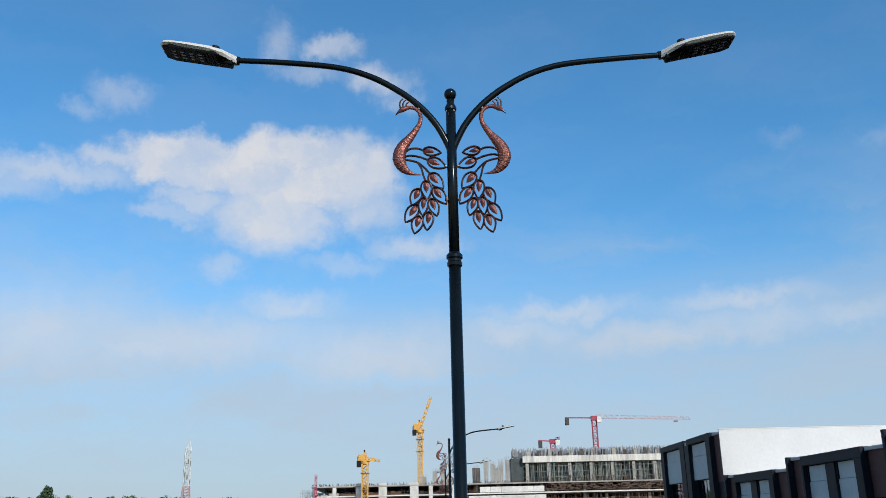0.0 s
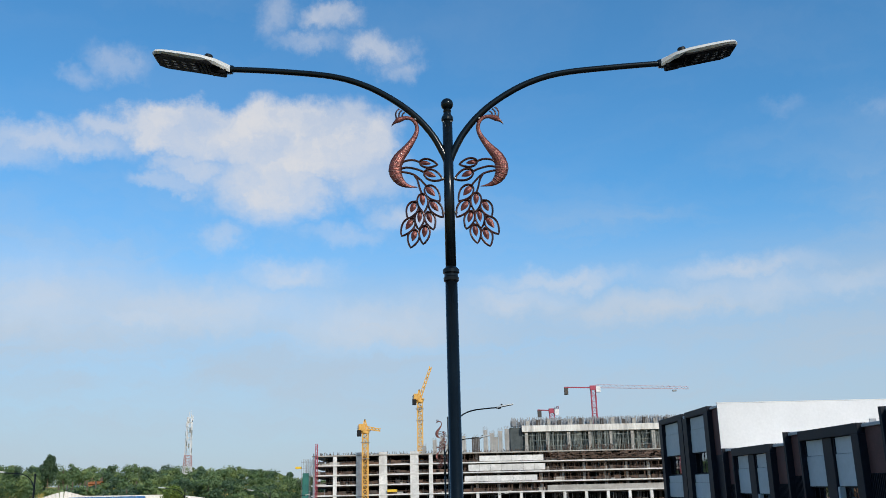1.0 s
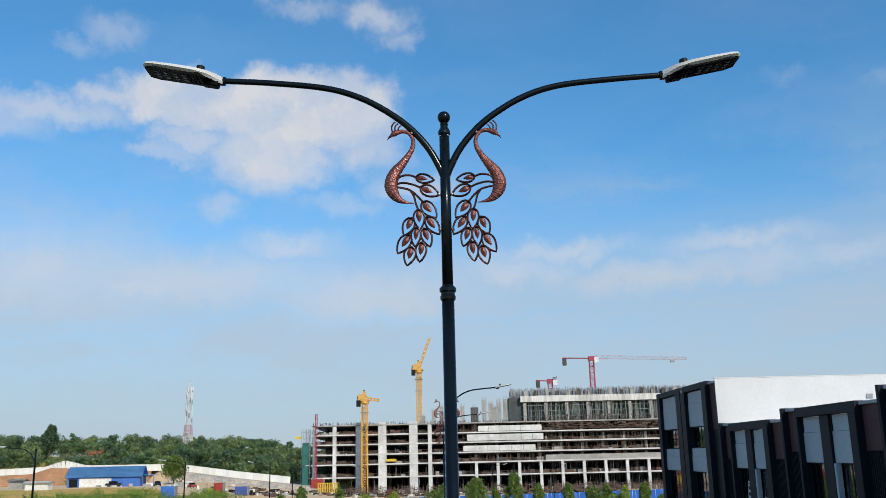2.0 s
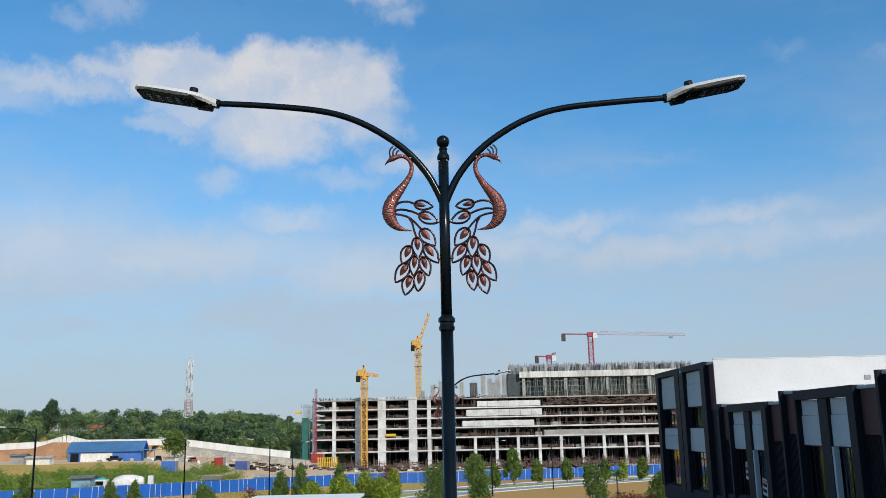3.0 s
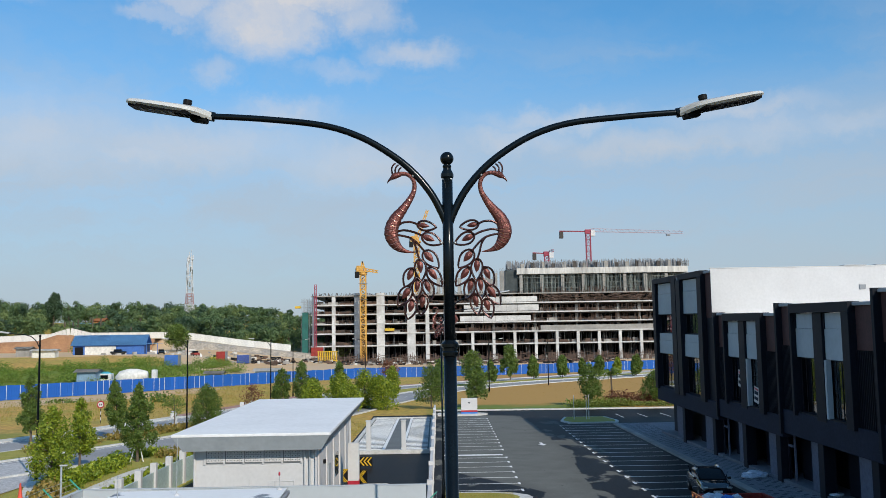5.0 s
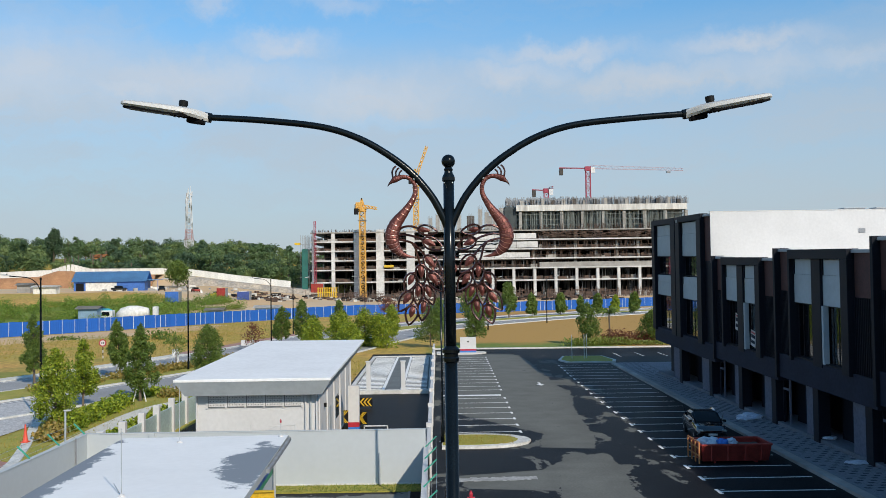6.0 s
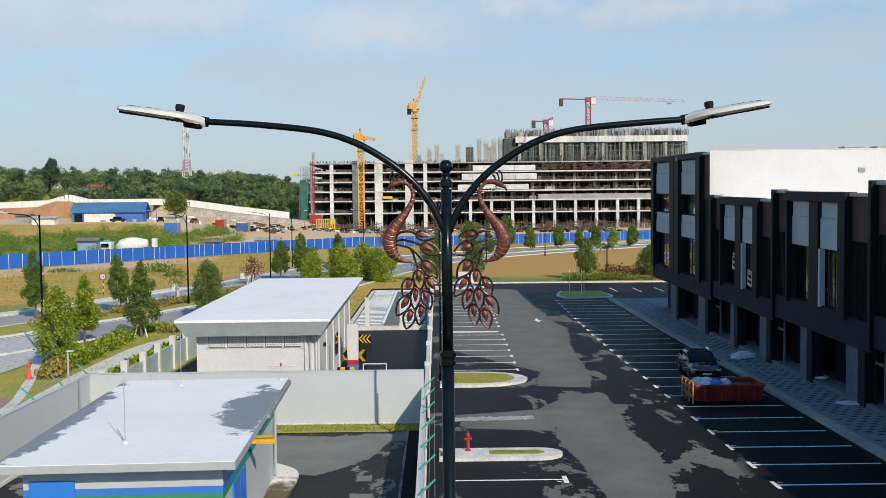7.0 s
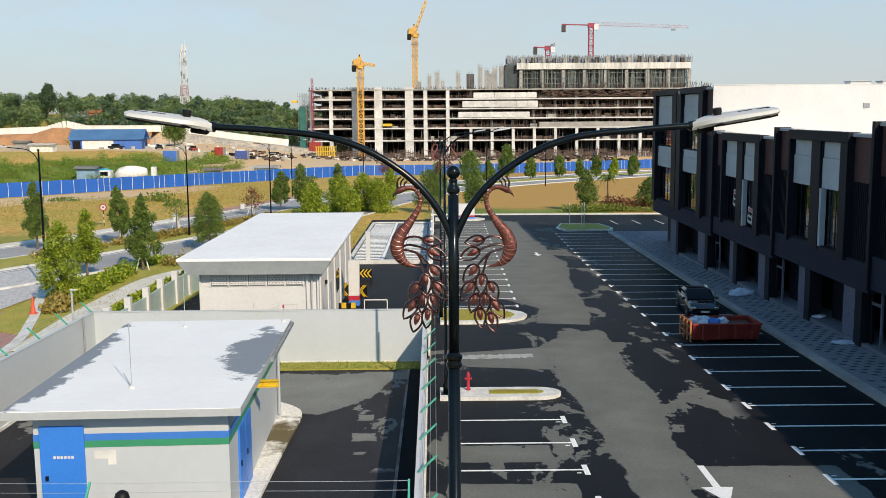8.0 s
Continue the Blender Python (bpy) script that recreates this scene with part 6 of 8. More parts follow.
def frame_building():
    root = thing("concrete_frame_building", pose(0.14, SY, SZ + 0.5), "unfinished concrete frame building of six storeys with cranes", "construction site", "", False)
    root.scale.x = 0.9935
    rel = lambda z: z - SZ
    x0, x1, y1 = -46.5, 112.0, 62.0
    # core painted near-black: the shade deep in the floors, put into colour
    part("back_core", boxed(x0 + 4, x1 - 2, 26, y1 - 2, 0, rel(25.2)), painted_shade, root, "near-black core that paints in the unlit depth of the floors")
    part("ground_slab", boxed(x0 - 2, x1, -4, y1, -0.8, 0.05), concrete, root)
    for i, z in enumerate(LEVELS):
        part("floor_slab", boxed(x0, x1, -0.9, y1, rel(z) - 0.40, rel(z) + (0.06 if i < 5 else 0.0)), slab_edge if i != 5 else concrete, root, "raw concrete floor slab")
        if i < 5:
            # soffits in the darker concrete: shade under the slabs put into colour
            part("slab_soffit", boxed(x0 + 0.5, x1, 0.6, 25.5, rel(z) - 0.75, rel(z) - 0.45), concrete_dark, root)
    xs = [(-45.5, 1.0), (-38.2, 1.3), (-29.5, 2.2), (-21.0, 2.9), (-9.8, 3.0), (-3.9, 1.4), (4.2, 1.3)] + [(12.6 + 7.72 * k, 1.05) for k in range(13)]
    for x, w in xs:
        part("column", boxed(x - w / 2, x + w / 2, -0.75, 0.5, 0, rel(25.5) + (0.8 if w > 2 else 0.05) if x < 8 else rel(11.3), bevel=0.03), concrete_light, root, "pale concrete column")
        if x > 8:
            part("column", boxed(x - 0.5, x + 0.5, 1.6, 2.6, rel(11.7), rel(25.2)), concrete, root, "set-back concrete column")
    # inner columns darker than the outer ones, indoor shade painted on
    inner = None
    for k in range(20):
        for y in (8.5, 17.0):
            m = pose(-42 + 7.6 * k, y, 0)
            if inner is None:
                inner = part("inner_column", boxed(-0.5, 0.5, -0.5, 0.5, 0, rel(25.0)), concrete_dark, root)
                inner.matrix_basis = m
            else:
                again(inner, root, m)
    # short parapet panels on three floors, rough upstand along another
    for a, b, z0, z1 in ((13.5, 36.5, 22.3, 24.2), (9.5, 37.0, 19.0, 21.2), (8.0, 34.0, 15.4, 17.3)):
        n = int((b - a) / 3.8)
        for k in range(n):
            part("parapet_panel", boxed(a + (b - a) * k / n + 0.04, a + (b - a) * (k + 1) / n - 0.04, -0.9, -0.55, rel(z0), rel(z1)), concrete_light, root, "pale precast parapet panel")
    part("upstand", boxed(37.5, 100, -0.85, -0.5, rel(11.8), rel(13.6)), concrete, root, "rough concrete upstand")
    r3 = np.random.default_rng(21)
    for z in LEVELS[:5]:
        x = x0 + 1
        while x < -4:
            w = float(r3.uniform(1.5, 5))
            if r3.random() < 0.55:
                part("edge_form", boxed(x, x + w, -0.7, -0.5, rel(z) + 0.06, rel(z) + float(r3.uniform(0.3, 1.0))), brown_clutter if r3.random() < 0.7 else concrete, root, "rough edge board")
            x += w + float(r3.uniform(0.2, 2.5))
    # guard rails, props and clutter on the floors
    rng = np.random.default_rng(12)
    for z in LEVELS[:5]:
        for h in (0.6, 1.1):
            part("guard_rail", beam(bmesh.new(), (x0, -0.3, rel(z) + h), (x1, -0.3, rel(z) + h), 0.07), rebar_rust, root)
    bm = bmesh.new()
    for _ in range(900):
        i = int(rng.integers(0, 6))
        lo = 0.0 if i == 0 else rel(LEVELS[i - 1])
        hi = rel(LEVELS[i]) - 0.45
        x, y = rng.uniform(x0 + 1, x1 - 8), rng.uniform(0.4, 14)
        beam(bm, (x, y, lo), (x + rng.normal(0, 0.15), y, hi), 0.09)
    p = part("floor_propping", bm, prop_steel, root, "steel props between the floors")
    tagged(p, kind="stuff")
    for name, mat_, count, seed in (("stacked_timber", brown_clutter, 900, 5), ("stacked_block", concrete, 160, 6), ("stacked_sheet", concrete_dark, 300, 7), ("stacked_form", rebar_rust, 90, 8)):
        r2 = np.random.default_rng(seed)
        bm = bmesh.new()
        for _ in range(count):
            i = int(r2.integers(0, 6))
            lo = 0.05 if i == 0 else rel(LEVELS[i - 1])
            x, y = r2.uniform(x0 + 1, x1 - 12), r2.uniform(0.2, 5)
            w, h = r2.uniform(0.4, 2.6), r2.uniform(0.2, 1.5)
            box(bm, x, x + w, y, y + 1, lo, lo + h)
        p = part(name, bm, mat_, root)
        tagged(p, kind="stuff")
    # dark rebar and timber edge of the sixth floor, right half
    bm = bmesh.new()
    for _ in range(520):
        x = rng.uniform(-46, 100)
        h = rng.uniform(0.3, 1.1) if x < 34 else rng.uniform(0.6, 2.4)
        beam(bm, (x, -0.2 + rng.uniform(0, 2), rel(25.5)), (x + rng.normal(0, 0.2), 0, rel(25.5) + h), 0.10)
    p = part("starter_bar", bm, rebar_rust, root, "rusty starter bars along the roof edge")
    tagged(p, kind="stuff")
    bm = bmesh.new()
    for _ in range(420):
        x = rng.uniform(38, 100)
        z = rng.uniform(22.6, 25.0)
        beam(bm, (x, -0.7, rel(z)), (x + rng.uniform(0.5, 3.5), -0.7, rel(z) + rng.normal(0, 0.15)), 0.16)
    p = part("formwork_timber", bm, rebar_rust, root, "brown formwork timber under the top slab")
    tagged(p, kind="stuff")
    # close dark scaffolding on the upper floors and along the foot
    r4 = np.random.default_rng(33)
    bm = bmesh.new()
    for _ in range(620):
        i = int(r4.integers(2, 6))
        x, y = r4.uniform(8, 108), r4.uniform(-0.3, 2.4)
        beam(bm, (x, y, rel(LEVELS[i - 1])), (x + r4.normal(0, 0.12), y, rel(LEVELS[i]) - 0.4), 0.15)
    p = part("floor_scaffold", bm, brown_clutter, root, "dark brown scaffold posts between the floors")
    tagged(p, kind="stuff")
    bm = bmesh.new()
    for _ in range(620):
        x, y = r4.uniform(-52, 104), r4.uniform(-16, -2)
        h = r4.uniform(0.8, 3.6)
        beam(bm, (x, y, -1.2), (x + r4.normal(0, 0.2), y, h), 0.13)
        if r4.random() < 0.5:
            beam(bm, (x, y, h * 0.7), (x + r4.uniform(1, 4), y, h * 0.7 + r4.normal(0, 0.2)), 0.14)
    p = part("foot_scaffold", bm, rebar_rust, root, "rusty bars and frames along the foot of the building")
    tagged(p, kind="stuff")
    # tower block of the upper floors
    net_grey = paint("net_grey", (0.075, 0.09, 0.095), (0.04, 0.05, 0.052), 0.5, 0.9)
    a, b = 29.5, 93.0
    # near-black core again, painting in the shade under the upper slab
    part("upper_core", boxed(a + 0.5, b - 0.5, 11, y1 - 10, rel(25.5), rel(32.5)), painted_shade, root)
    part("upper_slab", boxed(a, b, 2.0, y1 - 8, rel(32.5), rel(34.7)), stained_edge, root, "deep stained edge beam of the upper block")
    for k in range(9):
        part("upper_column", boxed(a + 1 + 7.72 * k, a + 2.1 + 7.72 * k, 2.6, 3.7, rel(25.5), rel(32.3)), concrete, root)
    bm = bmesh.new()
    for _ in range(900):
        x, y = rng.uniform(a + 0.5, b - 0.5), rng.uniform(2.4, 10)
        beam(bm, (x, y, rel(25.5)), (x, y, rel(32.5)), 0.13)
    for z in (27.4, 29.3, 31.2):
        for y in (2.5, 5.0, 8.0):
            beam(bm, (a, y, rel(z)), (b, y, rel(z)), 0.12)
    p = part("upper_propping", bm, prop_pale, root, "close-set props under the upper slab")
    tagged(p, kind="stuff")
    part("net_wall", boxed(a - 4.2, a + 0.5, 4.0, 20, rel(25.5), rel(34.2)), net_grey, root, "dark netted scaffold end")
    bm = bmesh.new()
    for _ in range(1300):
        x, y = rng.uniform(a - 3.5, b + 1), rng.uniform(2.2, 12)
        beam(bm, (x, y, rel(34.7)), (x + rng.normal(0, 0.08), y, rel(34.7) + rng.uniform(1.8, 3.3)), 0.14)
    p = part("roof_reinforcement", bm, prop_steel, root, "grey starter bars and forms on the upper slab")
    tagged(p, kind="stuff")
    for k in range(16):
        x = a + 1.5 + 3.9 * k
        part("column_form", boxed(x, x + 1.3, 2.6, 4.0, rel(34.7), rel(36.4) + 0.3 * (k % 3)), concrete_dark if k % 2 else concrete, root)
    # rising columns with cages on the podium roof
    for x, h, c in ((-6.2, 3.2, 0), (-2.4, 5.4, 0), (0.4, 6.8, 1), (2.4, 3.4, 0), (8.2, 6.7, 1), (12.6, 6.2, 2), (16.2, 8.9, 1), (18.6, 7.6, 0), (20.0, 6.0, 1), (21.6, 8.4, 0), (24.0, 9.2, 1)):
        w = 0.7 if c != 2 else 1.4
        part("roof_column", boxed(x - w, x + w, 3, 4.2, rel(25.5), rel(25.5) + h * 0.9), (concrete, concrete, concrete_dark)[c], root)
        bm = bmesh.new()
        for i in range(7):
            beam(bm, (x - 0.9 + 0.3 * i, 3.0 + (i % 2), rel(25.5)), (x - 0.9 + 0.3 * i, 3.0 + (i % 2), rel(25.5) + h + 0.25 * (i % 3)), 0.08)
        part("bar_cage", bm, prop_steel, root)
    # scaffold with green net and hoist at the end
    bm = bmesh.new()
    for k in range(6):
        for y in (-1.8, 4, 10):
            beam(bm, (x0 - 0.4 - 0.6 * k, y, 0), (x0 - 0.4 - 0.6 * k, y, rel(24.5)), 0.09)
    for k in range(12):
        beam(bm, (x0 - 3.6, -1.8, 2 * k), (x0, -1.8, 2 * k), 0.09)
    part("end_scaffold", bm, prop_steel, root)
    part("green_net", boxed(x0 - 3.0, x0 - 0.8, -1.95, -1.9, 0.3, rel(19.5)), net_green, root, "dark green debris net")
    bm = lattice(bmesh.new(), 0.7, 0, rel(29.5), 1.2, 0.13)
    bm.transform(Matrix.Translation((x0 + 1.9, -2.2, 0)))
    part("hoist_mast", bm, crane_red, root, "red hoist mast")
    part("hoist_cage", boxed(x0 + 0.4, x0 + 2.6, -3.8, -2.6, 0.4, 3.4, bevel=0.05), crane_red, root)
    part("lifted_skip", boxed(-19.5, -16.0, -1.6, -0.4, rel(12.4), rel(13.3), bevel=0.05), yellow_paint, root, "yellow loading skip")
    part("lifted_skip", boxed(x0 - 5.6, x0 - 3.6, -2.2, -0.8, rel(21.0), rel(21.8), bevel=0.05), yellow_paint, root, "yellow loading platform")
    return root


frame_building()


def tower_crane_yellow(x, y, z0, z1, jib, label):
    """Luffing crane: lattice mast, slewing head with a cab, counterweight and jib along the vector jib."""
    root = thing("tower_crane", pose(x, y, z0), label, "tower crane", "tower cranes")
    h = z1 - z0
    part("mast", lattice(bmesh.new(), 1.9, 0, h, 1.7, 0.42, 0.26), crane_yellow, root, "yellow lattice mast")
    part("slewing_ring", turned([(1.3, h), (1.5, h + 0.2), (1.5, h + 0.8), (1.2, h + 1.0)], 12), crane_yellow, root)
    part("machine_deck", boxed(-2.4, 1.8, -1.2, 1.2, h + 1.0, h + 1.5), crane_yellow, root)
    part("a_frame", beam(beam(bmesh.new(), (-0.9, 0, h + 1.5), (-0.2, 0, h + 5.0), 0.5), (0.9, 0, h + 1.5), (-0.2, 0, h + 5.0), 0.5), crane_yellow, root)
    part("cab", boxed(-2.8, -1.3, -1.9, -0.6, h - 1.0, h + 1.2, bevel=0.08), black_plastic, root, "dark operator cab")
    part("counterweight", boxed(-2.8, -1.6, 0.2, 1.4, h + 1.5, h + 3.0, bevel=0.05), crane_white, root)
    part("winch_house", boxed(-2.3, 0.2, -1.1, 1.1, h + 1.5, h + 3.4, bevel=0.1), crane_yellow, root, "yellow winch house")
    j = Vector(jib)
    bm = bmesh.new()
    a = Vector((0.5, 0, h + 1.6))
    s = Vector((-j.z, 0, j.x)).normalized() * 0.9
    for o in (Vector((0, -0.6, 0)), Vector((0, 0.6, 0)), s):
        beam(bm, a + o, a + o * 0.8 + j, 0.32)
    n = max(4, int(j.length / 1.6))
    for i in range(n):
        p, q = a + j * i / n, a + j * (i + 1) / n
        beam(bm, p + Vector((0, -0.6, 0)), q + s, 0.2), beam(bm, p + s, q + Vector((0, 0.6, 0)), 0.2)
    part("jib", bm, crane_yellow, root, "yellow lattice jib")
    part("platform", boxed(-1.5, 1.5, -1.5, 1.5, h * 0.72, h * 0.72 + 0.15), prop_steel, root)
    part("platform", boxed(-1.5, 1.5, -1.5, 1.5, h * 0.9, h * 0.9 + 0.15), prop_steel, root)
    return root


tower_crane_yellow(-27.0, 325.5, SZ, 32.6, (4.8, 0, -0.8), "yellow tower crane with its jib folded, before the building")
tower_crane_yellow(-8.0, 352, SZ + 20, 46.0, (4.3, 0, 12.0), "yellow luffing crane with its jib raised, behind the building")


jib_grey = paint("jib_grey", (0.42, 0.36, 0.42), (0.33, 0.24, 0.29), 0.4, 0.6)


def hammerhead(x, y, z0, z1, back, reach, drop, label, jib_material):
    root = thing("tower_crane", pose(x, y, z0), label, "tower crane", "tower cranes")
    h = z1 - z0
    part("mast", lattice(bmesh.new(), 1.7, 0, h, 2.2, 0.24, 0.14), crane_red, root, "red lattice mast")
    part("cab", boxed(0.9, 2.6, -1.2, 0.2, h - 1.0, h + 1.2, bevel=0.08), crane_white, root, "white cab")
    part("head", boxed(-1.2, 1.2, -0.9, 0.9, h, h + 1.6, bevel=0.05), crane_red, root)
    bm = bmesh.new()
    n = max(3, int(reach / 2.2))
    e = Vector((reach, 0, drop))
    a = Vector((1, 0, h + 0.8))
    for o in ((0, -0.6, 0), (0, 0.6, 0), (0, 0, 1.3)):
        beam(bm, a + Vector(o), a + e + Vector(o) * 0.6, 0.15)
    for i in range(n):
        p, q = a + e * i / n, a + e * (i + 1) / n
        beam(bm, p + Vector((0, -0.6, 0)), (p + q) / 2 + Vector((0, 0, 1.2)), 0.11)
        beam(bm, (p + q) / 2 + Vector((0, 0, 1.2)), q + Vector((0, 0.6, 0)), 0.11)
    part("jib", bm, jib_material, root, "long horizontal lattice jib")
    bm = bmesh.new()
    for o in (-0.5, 0.5):
        beam(bm, (-0.8, o, h + 0.9), (-back, o, h + 1.2), 0.3)
    for i in range(5):
        beam(bm, (-0.8 - (back - 0.8) * i / 5, -0.5, h + 0.9), (-0.8 - (back - 0.8) * (i + 1) / 5, 0.5, h + 1.1), 0.15)
    part("counter_jib", bm, crane_red, root)
    part("counterweight", boxed(-back, -back + 1.4, -0.8, 0.8, h - 1.6, h + 0.9, bevel=0.05), concrete_dark, root)
    if reach > 15:
        part("hook_trolley", boxed(reach * 0.85, reach * 0.85 + 1.4, -0.5, 0.5, h + drop * 0.85 - 0.2, h + drop * 0.85 + 0.4), prop_steel, root)
    return root


hammerhead(58.3, 345, 33.0, 48.6, 11.0, 35.5, -1.2, "red tower crane with a long thin jib on the upper block", jib_grey)
hammerhead(43.0, 352, 33.0, 41.0, 5.5, 1.8, 0.8, "small red crane above the upper block", crane_red)

# blue hoarding, sheet by sheet
hoard = thing("blue_hoarding", pose(0, 0, 0), "bright blue sheet-metal hoarding round the site", "hoarding")
line = [Vector(p) for p in FENCE]
panel = None
for a, b in zip(line, line[1:]):
    d = b - a
    n = max(1, round(d.length / 1.22))
    ang = math.degrees(math.atan2(d.y, d.x))
    for i in range(n):
        p = a + d * (i + 0.5) / n
        m = pose(*plan(p.x, p.y, land(p.x, p.y) - 0.05 + 0.04 * math.sin(i * 1.7)), 0, 0, ang)
        if panel is None:
            bm = bmesh.new()
            box(bm, -0.61, 0.605, -0.015, 0.015, 0, 2.5)
            for k in range(3):
                box(bm, -0.42 + 0.36 * k, -0.30 + 0.36 * k, -0.035, -0.014, 0.01, 2.49)
            panel = part("sheet", bm, hoarding_blue, hoard)
            panel.matrix_basis = m
            box(bm := bmesh.new(), -0.035, 0.035, -0.06, -0.03, 0.02, 2.52)
            strip = part("joint_strip", bm, crane_white, hoard, "pale joint strip")
            strip.matrix_basis = m @ pose(0.61, 0, 0)
        else:
            again(panel, hoard, m)
            if i % 2 == 0 or (i * 7) % 5 == 0:
                again(strip, hoard, m @ pose(0.61, 0, 0.0))
# white hoarding along the bank
hoard = thing("white_hoarding", pose(0, 0, 0), "off-white sheet hoarding along the top of the bank", "hoarding")
panel = None
for i in range(131):
    x = -215 + 1.235 * i
    y = 329.5 + 2.0 * math.sin(x * 0.05)
    z = land(x, 329.6)
    z2 = land(x + 1.2, 329.6)
    m = pose(*plan(x, y, max(z, between(x, HOARD)) - 0.3), 0, -math.degrees(math.atan2(between(x + 1.2, HOARD) - between(x, HOARD), 1.2)) * 0.5, 0)
    if panel is None:
        bm = bmesh.new()
        box(bm, -0.60, 0.56, -0.03, 0.03, 0, 2.6)
        box(bm, 0.56, 0.62, 0.0, 0.06, 0, 2.55)
        panel = part("sheet", bm, hoarding_white, hoard)
        panel.matrix_basis = m
    else:
        again(panel, hoard, m)

# telecom mast
mast = thing("lattice_mast", pose(-115.5, 420, 14.0), "tall red and white lattice telecom mast", "mast")
segs = [(0, 7, 2.3, 1.9, 0), (7, 13, 1.9, 1.55, 1), (13, 18, 1.55, 1.3, 0), (18, 26, 1.3, 1.05, 1), (26, 35, 1.05, 0.9, 1)]
for z0, z1, w0, w1, k in segs:
    bm = bmesh.new()
    c0 = [Vector((sx * w0, sy * w0, z0)) for sx, sy in ((-1, -1), (1, -1), (1, 1), (-1, 1))]
    c1 = [Vector((sx * w1, sy * w1, z1)) for sx, sy in ((-1, -1), (1, -1), (1, 1), (-1, 1))]
    for a, b in zip(c0, c1):
        beam(bm, a, b, 0.26)
    n = 4
    for i in range(n):
        for q in range(4):
            r = (q + 1) % 4
            a, b = c0[q].lerp(c1[q], i / n), c0[r].lerp(c1[r], (i + 1) / n)
            beam(bm, a, b, 0.14)
            beam(bm, c0[q].lerp(c1[q], (i + 1) / n), b, 0.14)
    part("mast_section", bm, crane_white if k else paint("mast_red", (0.45, 0.27, 0.26), None, 0.5, 0.6), mast)
for k in range(3):
    part("spike", tube(bmesh.new(), [(0.7 * math.cos(2.1 * k), 0.7 * math.sin(2.1 * k), 34.5), (0.7 * math.cos(2.1 * k), 0.7 * math.sin(2.1 * k), 38.5 - k)], 0.13, 5, up=(1, 0, 0)), crane_white, mast)
for z, a in ((34.6, 0.2), (34, 4.4), (33.5, 2.1), (32, 4.0), (30.4, 0.9), (29, 5.2), (27.5, 3.6), (26, 1.0), (24.5, 3.2), (22, 5.0), (20, 0.3), (31, 3.4), (28, 5.9), (23, 4.2)):
    part("antenna", boxed(-0.25, 0.25, -0.15, 0.15, 0, 2.2, pose(1.35 * math.cos(a), 1.35 * math.sin(a), z - 1)), crane_white if z > 30 else prop_pale, mast)


def site_shed(x, y, w, d, h, label, wall_mat, roof_mat, turn=0.0, rise=0.18):
    z = min(land(x - w / 2, y), land(x + w / 2, y), land(x, y)) - 0.1
    root = thing("site_shed", pose(x, y, z, 0, 0, turn), label, "shed")
    part("body", boxed(-w / 2, w / 2, -d / 2, d / 2, 0, h), wall_mat, root)
    bm = bmesh.new()
    e = 0.6
    v = [bm.verts.new(p) for p in ((-w / 2 - e, -d / 2 - e, h - 0.1), (w / 2 + e, -d / 2 - e, h - 0.1), (w / 2 + e, 0, h + d * rise), (-w / 2 - e, 0, h + d * rise), (w / 2 + e, d / 2 + e, h - 0.1), (-w / 2 - e, d / 2 + e, h - 0.1))]
    bm.faces.new((v[0], v[1], v[2], v[3])), bm.faces.new((v[3], v[2], v[4], v[5]))
    bmesh.ops.solidify(bm, geom=bm.faces[:], thickness=0.12)
    part("roof", bm, roof_mat, root)
    return root


s = site_shed(-94.5, 260, 19.5, 8, 2.9, "long blue-roofed site office with pale walls", sheet_blue, roof_blue, 6, 0.36)
part("pale_wall", boxed(-6.5, 2.0, -4.06, -4.0, 0.2, 2.6), hoarding_white, s)
# near-black sheet painted in place of a shaded opening
part("doorway", boxed(-9.2, -7.0, -4.06, -4.0, 0.2, 2.4), painted_shade, s)
part("porch_roof", boxed(9.8, 13.5, -3.5, 3.5, 3.15, 3.3), roof_blue, s)
for x in (10.2, 13.2):
    part("porch_post", boxed(x, x + 0.15, -3.4, -3.25, 0, 3.15), sheet_blue, s)
site_shed(-104.5, 238, 6.0, 2.5, 1.9, "low white site container", hoarding_white, hoarding_white)
site_shed(-113.5, 246, 3.6, 3.0, 2.2, "small grey site cabin", concrete, concrete)
site_shed(-70.6, 179, 3.7, 2.8, 3.4, "grey-blue site cabin beside the hoarding", paint("cabin_blue", (0.22, 0.34, 0.46), None, 0.5, 0.6), concrete)
site_shed(-51.0, 203, 3.4, 2.6, 2.0, "small weathered site shed", concrete, concrete)
site_shed(-40.6, 212, 5.4, 3.0, 2.3, "pale blue site container", paint("pale_blue", (0.40, 0.55, 0.68), None, 0.5, 0.6), concrete_light)
site_shed(-146.5, 372, 7, 6, 4.4, "house with a blue and orange roof among the trees", hoarding_white, roof_blue)
site_shed(-139.5, 374, 4, 6, 5.8, "orange-roofed house among the trees", terracotta, terracotta)


def container(x, y, w, h, m, label):
    z = land(x, y)
    root = thing("site_container", pose(x, y, z), label, "container")
    part("body", boxed(-w / 2, w / 2, -1.2, 1.2, 0.05, h, bevel=0.04), m, root)
    for k in range(int(w / 0.5)):
        part("rib", boxed(-w / 2 + 0.2 + 0.5 * k, -w / 2 + 0.3 + 0.5 * k, -1.24, -1.2, 0.15, h - 0.1), m, root)
    part("door_frame", boxed(w / 2 - 0.1, w / 2 + 0.02, -1.22, 1.22, 0.05, h + 0.03), prop_steel, root)
    return root


